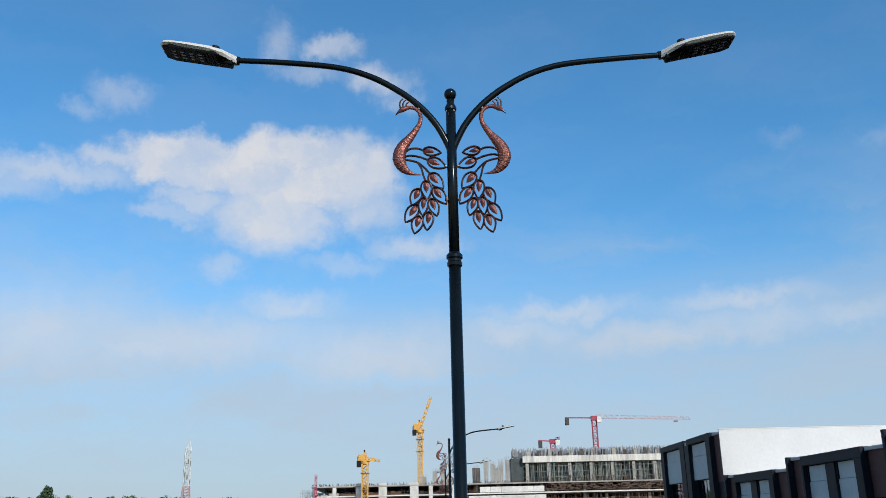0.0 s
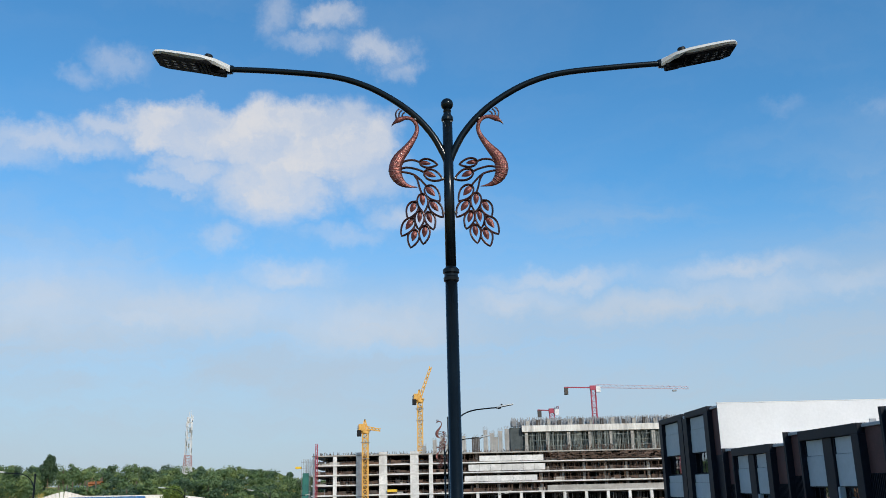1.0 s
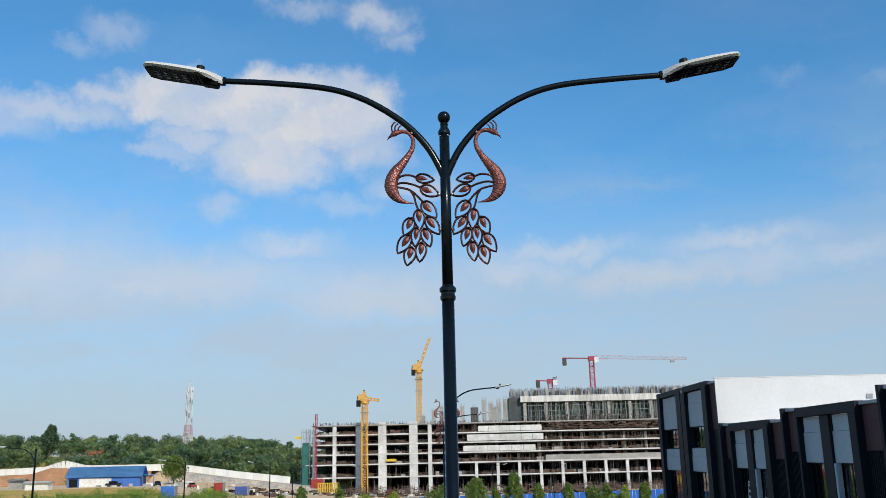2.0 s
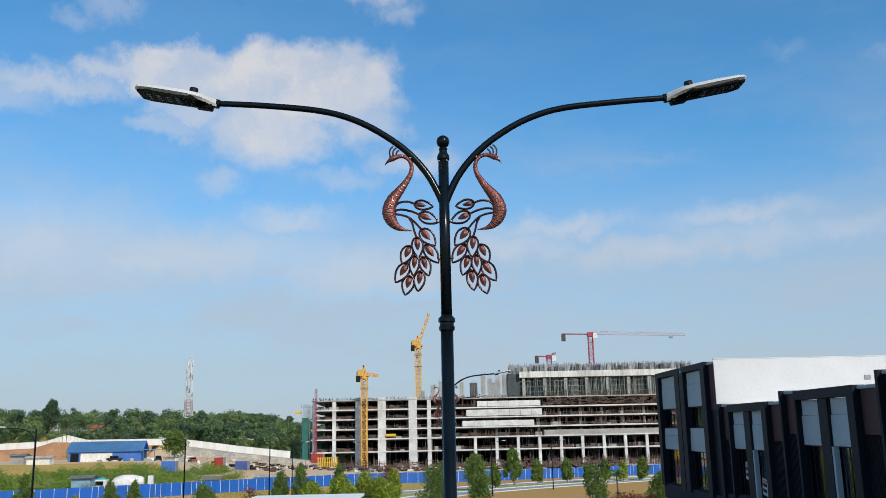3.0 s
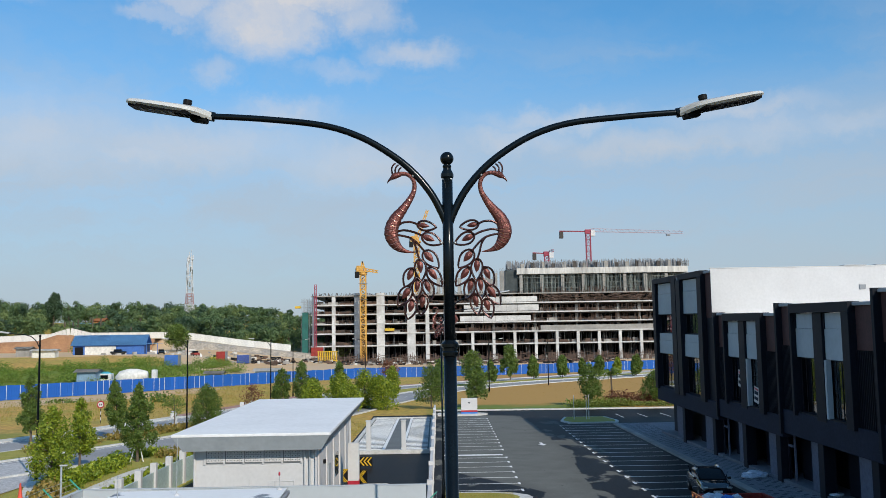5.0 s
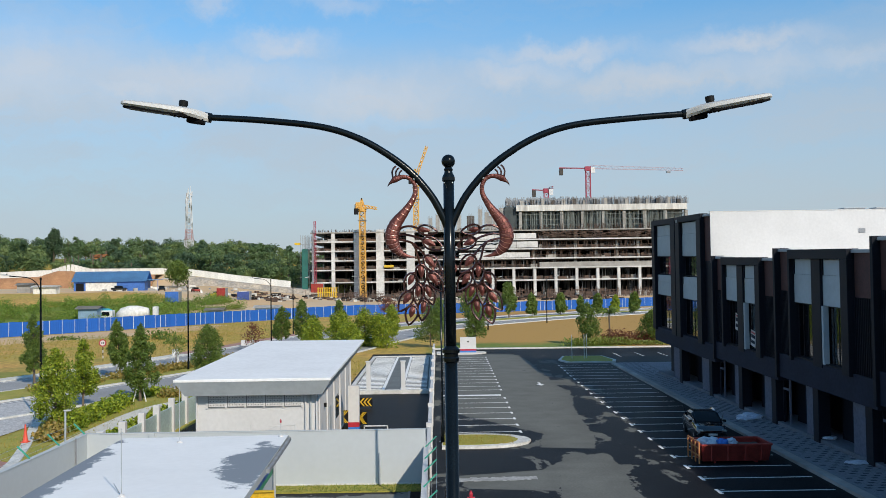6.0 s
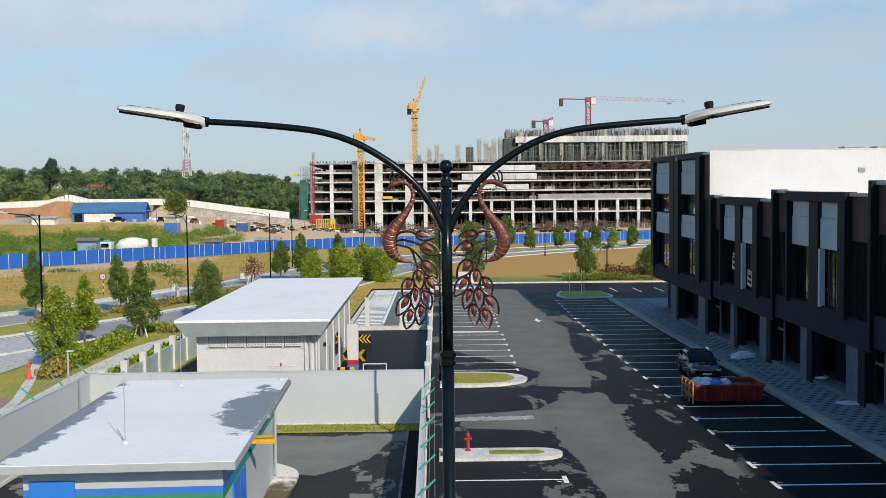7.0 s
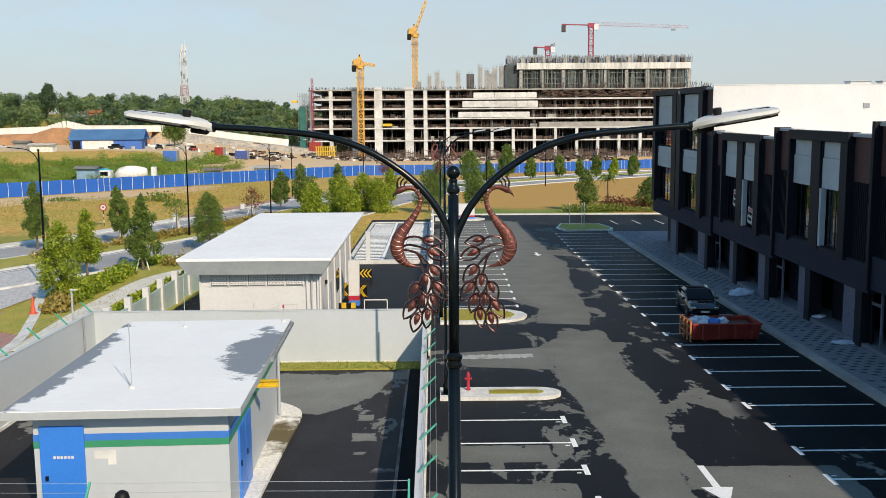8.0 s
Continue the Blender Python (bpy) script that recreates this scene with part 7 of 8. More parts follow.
container(-66.2, 222.5, 3.4, 2.7, sheet_blue, "plain blue steel site container in the yard")
container(-57.6, 238, 2.4, 3.3, steel_red, "tall red site container")
container(-53.8, 248, 3.4, 2.3, paint("container_dark_blue", (0.05, 0.09, 0.3), None, 0.5, 0.6), "dark blue site container in the yard")
container(-42.5, 318, 4.4, 4.2, steel_red, "red site lift cabin")
t = thing("formwork_stack", pose(-37.5, 305, land(-37.5, 305)), "orange steel formwork frames stacked in the yard", "formwork")
for k in range(9):
    part("frame_bar", boxed(-3.2 + 0.75 * k, -2.9 + 0.75 * k, -0.8, 0.8, 0, 3.6), yellow_paint, t)
for z in (0.3, 1.8, 3.3):
    part("frame_rail", boxed(-3.3, 3.4, -0.85, 0.85, z, z + 0.22), yellow_paint, t)
for name, mat_, n, seed in (("rubble_heap", concrete, 150, 3), ("timber_pile", brown_clutter, 420, 4), ("dark_clutter", black_plastic, 200, 5), ("pale_clutter", hoarding_white, 90, 6)):
    rng = np.random.default_rng(seed)
    bm = bmesh.new()
    for _ in range(n):
        x = rng.uniform(-60, 60) if seed in (4, 5) else rng.uniform(-100, 20)
        y = rng.uniform(285, 322) if x > -44 else rng.uniform(246, 300)
        z = land(x, y)
        w, d, h = rng.uniform(0.3, 2.2), rng.uniform(0.3, 1.0), rng.uniform(0.15, 0.8)
        box(bm, -w / 2, w / 2, -d / 2, d / 2, -0.1, h, pose(x, y, z, 0, 0, float(rng.uniform(0, 90))))
    link(name, bm, mat_, None, "scattered building materials in the site yard", False, "stuff", "building material")
# cut bank under the white hoarding
for name, xa, xb, mat_, label in (("rock_bank", -93, -40, rock, "cut rock bank under the white hoarding"), ("soil_bank", -214, -99, orange_soil, "bare orange soil bank under the white hoarding")):
    bm = bmesh.new()
    rows = []
    for i in range(int((xb - xa) / 1.5) + 1):
        x = xa + 1.5 * i
        z0, z1 = land(x, 314) - 0.3, between(x, HOARD) - 0.05
        row = [bm.verts.new((x, 314.5 + 3.6 * t + 1.0 * noise.noise((x * 0.30, t * 2.0, 1.3)) + 0.5 * noise.noise((x * 1.1, t * 3, 4.0)), z0 + (z1 - z0) * t)) for t in (0, 0.2, 0.4, 0.6, 0.8, 1.0)]
        rows.append(row + [bm.verts.new((x, 330.0, z1))])
    for a, b in zip(rows, rows[1:]):
        for k in range(6):
            bm.faces.new((a[k], b[k], b[k + 1], a[k + 1]))
    link(name, bm, mat_, None, label, True, "structure", "bank")


def site_truck(x, y, turn):
    """Concrete mixer lorry: cab, chassis, drum, wheels."""
    root = thing("mixer_truck", pose(x, y, land(x, y), 0, 0, turn), "concrete mixer lorry with a pale drum and teal cab", "lorry")
    part("chassis", boxed(-4.2, 4.4, -1.1, 1.1, 0.7, 1.1), prop_steel, root)
    teal = paint("teal_paint", (0.05, 0.42, 0.55), None, 0.6, 0.5)
    cab = part("cab", boxed(-6.2, -3.9, -1.2, 1.2, 0.8, 3.0, bevel=0.2), crane_white, root)
    part("windscreen", boxed(-5.9, -4.4, -1.23, -1.19, 1.9, 2.7), car_glass, cab)
    part("canopy", turned([(0.2, 0), (1.0, 0.3), (1.25, 1.2), (1.2, 2.6), (0.9, 3.4), (0.3, 3.5)], 14, pose(-7.4, 0, 2.15, 0, 90)), teal, root, "teal cover", True)
    part("drum", turned([(0.7, 0), (1.5, 1.0), (1.75, 2.6), (1.5, 4.4), (0.9, 6.0), (0.7, 6.4)], 18, pose(-3.2, 0, 1.75, 0, 82)), hoarding_white, root, "pale mixer drum", True)
    part("chute", boxed(4.0, 5.0, -0.6, 0.6, 1.6, 3.6, bevel=0.1), crane_white, root)
    for wx in (-5.0, -0.8, 1.2, 3.0):
        for wy in (-1.0, 1.0):
            w = part("wheel", turned([(0.5, -0.17), (0.55, -0.12), (0.55, 0.12), (0.5, 0.17)], 16, pose(wx, wy, 0.55, 90)), tyre_black, root)
    return root


mixer = site_truck(-62.7, 181.5, 3)
mixer.scale = (1.0, 1.0, 1.0)

# ---- trees, hedges, scrub ----
def leaf_cloud(rng, centres, radii, n, size, loose=0.7):
    """Small bent leaf clumps scattered through a set of lobes, thick at their skins."""
    verts, faces = [], []
    w = np.array([r[0] * r[1] * r[2] for r in radii]) ** 0.6
    w /= w.sum()
    which = rng.choice(len(centres), n, p=w)
    for k in which:
        d = rng.normal(size=3)
        d /= np.linalg.norm(d)
        p = np.array(centres[k]) + d * np.array(radii[k]) * rng.uniform(0.35, 1.06)
        nrm = d * (1.4 - loose) + rng.normal(size=3) * loose
        nrm /= np.linalg.norm(nrm)
        u = np.cross(nrm, rng.normal(size=3))
        u /= np.linalg.norm(u)
        v = np.cross(nrm, u)
        s = size * rng.uniform(0.55, 1.35)
        i = len(verts)
        verts += [tuple(p - u * s), tuple(p - v * s * 0.55 + nrm * s * 0.15), tuple(p + u * s), tuple(p + v * s * 0.55 + nrm * s * 0.15)]
        faces.append((i, i + 1, i + 2, i + 3))
    return verts, faces


def cloud_mesh(name, data, material, sited=False):
    me = bpy.data.meshes.new(name)
    me.from_pydata([plan(*v) for v in data[0]] if sited else data[0], [], data[1])
    me.materials.append(material)
    return me


def tree(x, y, h, width, material, label, seed, leaves=2600, bare=0.16, column=True, stakes=False):
    rng = np.random.default_rng(seed)
    z = 0.08 if y < 140 else land(x, y)
    root = thing("tree", pose(x, y, z, 0, 0, float(rng.uniform(0, 360))), label, "tree", "roadside trees")
    lean = rng.normal(0, 0.02 * h, 2)
    line = [(lean[0] * t * t, lean[1] * t * t, h * 0.92 * t) for t in np.linspace(0, 1, 7)]
    r0 = 0.016 * h
    part("trunk", tube(bmesh.new(), line, [r0 * (1.15 - 0.95 * t) for t in np.linspace(0, 1, 7)], 8, up=(1, 0, 0)), bark, root)
    bm = bmesh.new()
    centres, radii = [], []
    nl = 26 if column else 12
    for i in range(nl):
        t = bare + (1 - bare) * (i + 0.5) / nl
        a = i * 2.4 + rng.uniform(-0.4, 0.4)
        q = (t - bare) / (1 - bare)
        if column:
            prof = (1 - q ** 1.5) ** 0.55 * min(1.0, 0.55 + q / 0.28)
            reach = width * 0.5 * prof * rng.uniform(0.35, 0.88)
        else:
            prof = math.sin(math.pi * min(1, q * 0.80 + 0.20)) ** 0.7
            reach = width * 0.5 * prof * rng.uniform(0.42, 0.72)
        base = Vector((lean[0] * t * t, lean[1] * t * t, h * t * 0.86))
        tip = base + Vector((reach * math.cos(a), reach * math.sin(a), h * 0.07))
        tube(bm, [base, base.lerp(tip, 0.5) + Vector((0, 0, 0.03 * h)), tip], [r0 * 0.4, r0 * 0.28, r0 * 0.12], 5, up=(0.3, 0.2, 1))
        centres.append(tuple(tip))
        rr = width * (0.185 if column else 0.28) * (0.55 + 0.5 * prof) * rng.uniform(0.65, 1.3)
        radii.append((rr, rr, rr * rng.uniform(0.9, 1.35)))
    centres.append((lean[0], lean[1], h * 0.93))
    radii.append((width * 0.07, width * 0.07, h * 0.07))
    part("limbs", bm, bark, root)
    ob = new("crown", cloud_mesh("crown", leaf_cloud(rng, centres, radii, leaves, max(0.036 * h ** 0.5, 0.0011 * y), 0.6), material))
    ob.parent = root
    if stakes:
        for k in range(3):
            a = 2.1 * k
            part("stake", beam(bmesh.new(), (0.55 * math.cos(a), 0.55 * math.sin(a), 0), (0.12 * math.cos(a), 0.12 * math.sin(a), 1.5), 0.06), hoarding_white, root, "pale timber stake")
    return root


DARK, BRIGHT = "dense dark green columnar roadside tree", "bright green young roadside tree"
TREES = [(-38.0, 77.5, 6.4, 2.3, 0, 1), (-27.2, 61.4, 5.0, 2.4, 1, 2), (-31.5, 81.5, 5.6, 2.3, 0, 3), (-23.6, 63.4, 6.0, 2.4, 0, 4), (-24.6, 50.4, 5.1, 2.9, 1, 5),
         (-21.6, 76.5, 5.2, 3.2, 0, 6), (-22.5, 119.5, 5.4, 3.2, 0, 8), (-19.3, 118.3, 6.5, 3.0, 0, 9), (-18.2, 120, 4.0, 2.6, 0, 23), (-15, 125, 6.2, 2.8, 0, 10), (-1.8, 114, 5.8, 4.6, 0, 11),
         (-0.6, 128, 6.2, 3.4, 0, 12), (4.2, 116, 5.6, 3.8, 0, 24), (5.6, 170, 7.0, 5.5, 0, 13), (9.5, 178, 5.0, 2.6, 0, 14), (14.0, 190, 8.0, 4.6, 0, 20), (19.3, 194, 5.4, 2.9, 0, 15), (26.3, 200, 5.2, 3.4, 0, 16), (19.1, 114.8, 5.5, 3.7, 0, 17),
         (27.4, 115, 4.4, 3.6, 0, 18), (-7.6, 128, 5.2, 3.0, 1, 19), (30.6, 199, 4.4, 2.4, 0, 25), (35.0, 202, 5.0, 3.0, 0, 21), (39.2, 204, 4.4, 2.6, 1, 26), (44.0, 206, 5.0, 3.4, 0, 22)]
for x, y, h, w, k, seed in TREES:
    tree(x + 0.0065 * (y + 7), y, h, w, leaf_bright if k else leaf_dark, BRIGHT if k else DARK, seed, 7600 if y < 90 else 3600, 0.14, True, seed in (4, 3, 17))
tree(-29.0, 94, 3.4, 2.4, leaf_scrub, "thin young tree with sparse leaves", 31, 500, 0.35, False, True)
tree(-24.2, 112, 3.6, 2.8, leaf_red, "small tree with reddish young leaves", 32, 600, 0.3, False, True)
tree(-11.0, 200, 4.5, 5.0, leaf_red, "small sparse tree with reddish leaves by the hoarding", 33, 700, 0.3, False)


def palm(x, y, h):
    rng = np.random.default_rng(77)
    root = thing("palm", pose(x, y, 0.05), "young palm with drooping fronds on the grass", "palm")
    part("trunk", tube(bmesh.new(), [(0, 0, 0), (0.05, 0, h * 0.35), (0.02, 0.04, h * 0.68)], [0.16, 0.12, 0.09], 8, up=(1, 0, 0)), bark, root)
    for k in range(17):
        a = k * 2.4
        verts, faces = [], []
        L = h * rng.uniform(0.36, 0.46)
        lean, rise = rng.uniform(0.25, 0.62), rng.uniform(0.5, 1.35)
        for i in range(15):
            t = i / 14
            c = Vector((math.cos(a) * L * t * lean, math.sin(a) * L * t * lean, h * 0.66 + L * (0.95 * t - rise * t * t)))
            w = 0.55 * math.sin(math.pi * (0.1 + 0.85 * t)) * (0.6 + 0.4 * rng.uniform())
            s = Vector((-math.sin(a), math.cos(a), 0))
            for sd in (-1, 1):
                n = len(verts)
                o = Vector((math.cos(a) * 0.2, math.sin(a) * 0.2, 0))
                verts += [tuple(c - o * 0.4), tuple(c + o * 0.4), tuple(c + s * sd * w * 0.6 + o * 2 + Vector((0, 0, -0.85 * w)))]
                faces.append((n, n + 1, n + 2))
        ob = new("frond", cloud_mesh("frond", (verts, faces), leaf_dark))
        ob.parent = root
    return root


palm(23.0, 116.6, 5.9)


def hedge(points, w, h, n, material, label, seed, size=0.14, name="hedge"):
    rng = np.random.default_rng(seed)
    line = [Vector(p) for p in smooth_line(points, 5)]
    cs = [(p.x, p.y, (0.1 if p.y < 140 else land(p.x, p.y)) + h * 0.35) for p in line]
    rs = [(w * 0.5 * rng.uniform(0.8, 1.2) + 0.25, w * 0.5 * rng.uniform(0.8, 1.2) + 0.25, h * 0.65 * rng.uniform(0.8, 1.15)) for _ in line]
    ob = new(name, cloud_mesh(name, leaf_cloud(rng, cs, rs, n, size), material, True))
    return tagged(ob, label, name.replace("_", " "), "", "stuff")


mid = offset(ROAD, -3.0)
hedge(mid[20:26], 1.9, 0.75, 2600, leaf_hedge, "low clipped hedge with yellowing leaves on the central reserve", 41)
hedge(mid[27:47], 1.9, 0.8, 6000, leaf_hedge, "low clipped hedge with yellowing leaves on the central reserve", 42)
hedge([(-23.1, 46.6), (-23.9, 50), (-25.0, 54)], 1.3, 0.8, 2400, leaf_hedge, "orange-tipped low planting beside the path", 43)
hedge([(-23.3, 49.5), (-23.5, 55), (-23.6, 61)], 1.3, 1.05, 3600, leaf_bright, "bright green shrub bed beside the path", 44)
hedge([(-21.6, 65.8), (-19.6, 69.5), (-17.6, 74)], 1.5, 0.7, 1800, leaf_hedge, "low shrub bed on the verge", 45)
hedge([(-24.0, 66.4), (-22.6, 67.6)], 1.2, 0.8, 700, leaf_bright, "low shrub bed round a tree", 46)
hedge([(17.5, 113.5), (21, 113.8), (24.5, 114.2)], 2.2, 1.0, 2600, leaf_scrub, "pale green shrub bed along the kerb", 47)
hedge([(22.6, 115.2), (27, 115.5), (34, 116)], 2.2, 1.9, 4200, leaf_red, "dark reddish hedge along the kerb", 48)
hedge([(25, 113.2), (31, 113.4), (40, 113.8)], 1.4, 0.6, 1500, leaf_scrub, "low green edging along the kerb", 49)
hedge([(-16.6, 112), (-13.0, 116), (-9.6, 118), (-6.6, 114)], 3.4, 1.2, 3000, leaf_bright, "bright green low bushes behind the gate house", 50, 0.16)
for x, y, h, w, seed in ((-16.4, 112.2, 4.0, 2.8, 81), (-13.2, 115.5, 4.7, 3.0, 82), (-10.0, 117.2, 5.2, 3.2, 83), (-7.6, 114.6, 4.4, 2.8, 84), (-11.6, 111.5, 3.4, 2.6, 85)):
    tree(x, y, h, w * 1.15, leaf_bright, BRIGHT, seed, 4200, 0.1, False)
hedge([(-17.2, 39.2), (-17.2, 46.2), (-17.0, 55)], 0.35, 0.7, 1300, leaf_bright, "climbing plant along the garden fence", 51, 0.14)
for o in bpy.data.objects:
    if o.get("label") == "climbing plant along the garden fence":
        o.location.z = 0.95

# scrub behind the blue hoarding, wood on the hill
def scrub(name, spots, n, size, material, label, seed):
    rng = np.random.default_rng(seed)
    cs, rs = [], []
    for x, y, r, h in spots:
        cs.append((x, y, land(x, y) + h * 0.4))
        rs.append((r, r * 0.8, h * 0.7))
    ob = new(name, cloud_mesh(name, leaf_cloud(rng, cs, rs, n, size), material, True))
    return tagged(ob, label, "scrub", "", "stuff")


rng = np.random.default_rng(5)
spots = []
for _ in range(760):
    x = rng.uniform(-150, -50)
    yf = between(x, FENCE)
    y = yf + rng.uniform(10, 110)
    if y < 233 + 8 * math.sin(x * 0.3) and y < between(x, FENCE) + 74:
        spots.append((x, y, rng.uniform(1.2, 3.6), rng.uniform(0.5, 1.9)))
scrub("scrub", spots[::3], 40000, 0.17, leaf_scrub, "tall pale weeds behind the hoarding", 61)
scrub("scrub", [(x, y, r, h * 1.35) for i, (x, y, r, h) in enumerate(spots) if i % 3], 110000, 0.17, leaf_bush, "dense green scrub behind the hoarding", 63)
spots = [(x, y, r, h) for x, y, r, h in ((-84, 150, 1.2, 0.8), (-44, 138, 2.4, 1.6), (-39, 128, 1.8, 1.1), (-60, 140, 2.6, 0.6), (-112, 282, 4, 4.5), (-118, 300, 4, 3.4), (-98, 296, 3, 2.4), (-28, 196, 2.0, 1.2))]
scrub("scrub", spots, 2600, 0.26, leaf_dark, "dark shrubs on the grass", 62)
spots = []
rng = np.random.default_rng(9)
for _ in range(520):
    x = rng.uniform(-330, -28)
    y = 336 + abs(rng.normal(0, 1)) * 75
    top = between(x, [(-330, 13), (-205, 12.5), (-180, 12), (-120, 8.8), (-70, 7.9), (-40, 7.0), (-28, 5.5)])
    h = top * rng.uniform(0.6, 1.16)
    spots.append((x, y, rng.uniform(3.0, 6.2), h))
wood = [([], []), ([], []), ([], [])]
for x, y, r, h in spots:
    z = land(x, y)
    verts, faces = wood[int(rng.choice(3, p=(0.42, 0.30, 0.28)))]
    way = x / (y + 7)
    if y < 385 and (abs(way + 0.381) < 0.030 or abs(way + 0.331) < 0.016):
        h *= 0.52
    # a crown of a few uneven domes, its leaf clumps lying along their skins
    cs, rs = [(x, y, z + h * 0.35)], [(r * 0.85, r * 0.85, h * 0.36)]
    for k in range(int(rng.integers(5, 9))):
        a, q = rng.uniform(0, 6.28), rng.uniform(0.15, 0.75)
        cs.append((x + r * q * math.cos(a), y + r * q * math.sin(a), z + h * rng.uniform(0.5, 0.86)))
        rr = r * rng.uniform(0.28, 0.55)
        rs.append((rr, rr, rr * rng.uniform(0.55, 0.85)))
    d = leaf_cloud(rng, cs, rs, 760, 0.46, 0.16)
    n = len(verts)
    verts += d[0]
    faces += [tuple(i + n for i in f) for f in d[1]]
tagged(new("far_wood", cloud_mesh("far_wood", wood[0], leaf_forest, True)), "dense dark green wood on the hill", "wood", "", "stuff")
tagged(new("far_wood", cloud_mesh("far_wood", wood[2], leaf_forest_dark, True)), "darkest trees of the wood on the hill", "wood", "", "stuff")
tagged(new("far_wood", cloud_mesh("far_wood", wood[1], leaf_forest_pale, True)), "paler green trees of the wood on the hill", "wood", "", "stuff")
rng = np.random.default_rng(10)
bm = bmesh.new()
for x, y, r, h in spots[::2]:
    z = land(x, y)
    beam(bm, (x, y, z - 0.5), (x + rng.normal(0, 0.3), y, z + h * 0.7), 0.4)
link("far_trunks", bm, bark, None, "trunks of the wood on the hill", False, "stuff", "wood")
tree(-170, 400, 16.5, 6.5, leaf_forest_dark, "tall dark tree standing above the wood", 71, 4200, 0.3, False)
tree(-86.0, 296, 9, 7.5, leaf_dark, "dark broad tree by the white hoarding", 72, 4200, 0.3, False)
# rough grass on the field, thick near the road
regs, cnt = [], []
for x0, x1, y0, y1, n in ((-70, -34, 104, 150, 5000), (-50, -26, 130, 190, 4500), (2, 45, 111, 200, 2200), (-24, -8, 70, 96, 1800), (-26, -9, 41, 70, 3600)):
    regs.append((x0, x1, y0, y1, 0.0)), cnt.append(n)
grass_blades("field_tufts", regs[:2] + regs[3:], cnt[:2] + cnt[3:], 0.22, leaf_straw, "rough dry tufts of grass on the field", 91)
grass_blades("field_tufts", regs[2:3], cnt[2:3], 0.12, leaf_russet, "russet tufts of grass on the field", 92)

# ---- street furniture, vehicles and small things ----
def road_lamp(x, y, h, turn, reach, label, twin=False):
    root = thing("road_lamp", pose(x, y, 0, 0, 0, turn), label, "street lamp", "road lamps")
    part("pole", turned([(0.12, 0.0), (0.12, 0.9), (0.085, 1.0), (0.06, h - 0.6), (0.05, h)], 12), black_paint, root)
    part("cap", turned([(0.05, h), (0.075, h + 0.03), (0.075, h + 0.12), (0.02, h + 0.17)], 12), black_paint, root)
    for s in ((-1, 1) if twin else (1,)):
        line = [(s * p[0], 0, p[1]) for p in smooth_line([(0.0, h - 0.75), (0.3, h - 0.2), (0.9, h + 0.15), (reach, h + 0.28)], 5)]
        part("arm", tube(bmesh.new(), line, 0.032, 8), black_paint, root)
        hd = part("lamp_head", boxed(-0.02, 0.66, -0.14, 0.14, -0.03, 0.06, pose(s * reach, 0, h + 0.3, 0, -8 * s, 0 if s > 0 else 180), 0.02), light_grey, root, "pale grey lamp head")
        part("photocell", turned([(0.04, 0), (0.04, 0.07), (0.01, 0.08)], 8, pose(s * (reach + 0.2), 0, h + 0.38)), black_plastic, root)
    return root


road_lamp(-26.9, 54.4, 9.3, 172, 2.2, "black road lamp with an arched arm by the turning")
for x, y, turn, h in ((-25.9, 87.5, 178, 9.0), (-20.6, 106, 184, 9.0), (-24.2, 146, 10, 9.0), (-14.0, 169, 160, 9.0), (8.6, 150, 20, 8.6), (21.0, 170, 20, 8.6)):
    road_lamp(x, y, h, turn, 2.0, "black road lamp beside the carriageway")


def hydrant():
    root = thing("fire_hydrant", pose(1.07, 29.35, 0.16), "red pillar fire hydrant on the kerb island", "fire hydrant")
    root.scale = (0.74, 0.74, 0.82)
    part("foot", turned([(0.14, 0), (0.14, 0.05), (0.09, 0.08)], 12), hydrant_red, root)
    part("barrel", turned([(0.085, 0.06), (0.085, 0.62), (0.10, 0.64), (0.10, 0.70)], 14), hydrant_red, root)
    part("bonnet", turned([(0.105, 0.70), (0.10, 0.78), (0.06, 0.85), (0.025, 0.87), (0.025, 0.92)], 14), hydrant_red, root)
    for s in (-1, 1):
        part("outlet", turned([(0.05, 0.0), (0.05, 0.14), (0.065, 0.145), (0.065, 0.19), (0.02, 0.2)], 10, pose(0, 0, 0.56, 0, 90 * s)), hydrant_red, root)
    return root


hydrant()


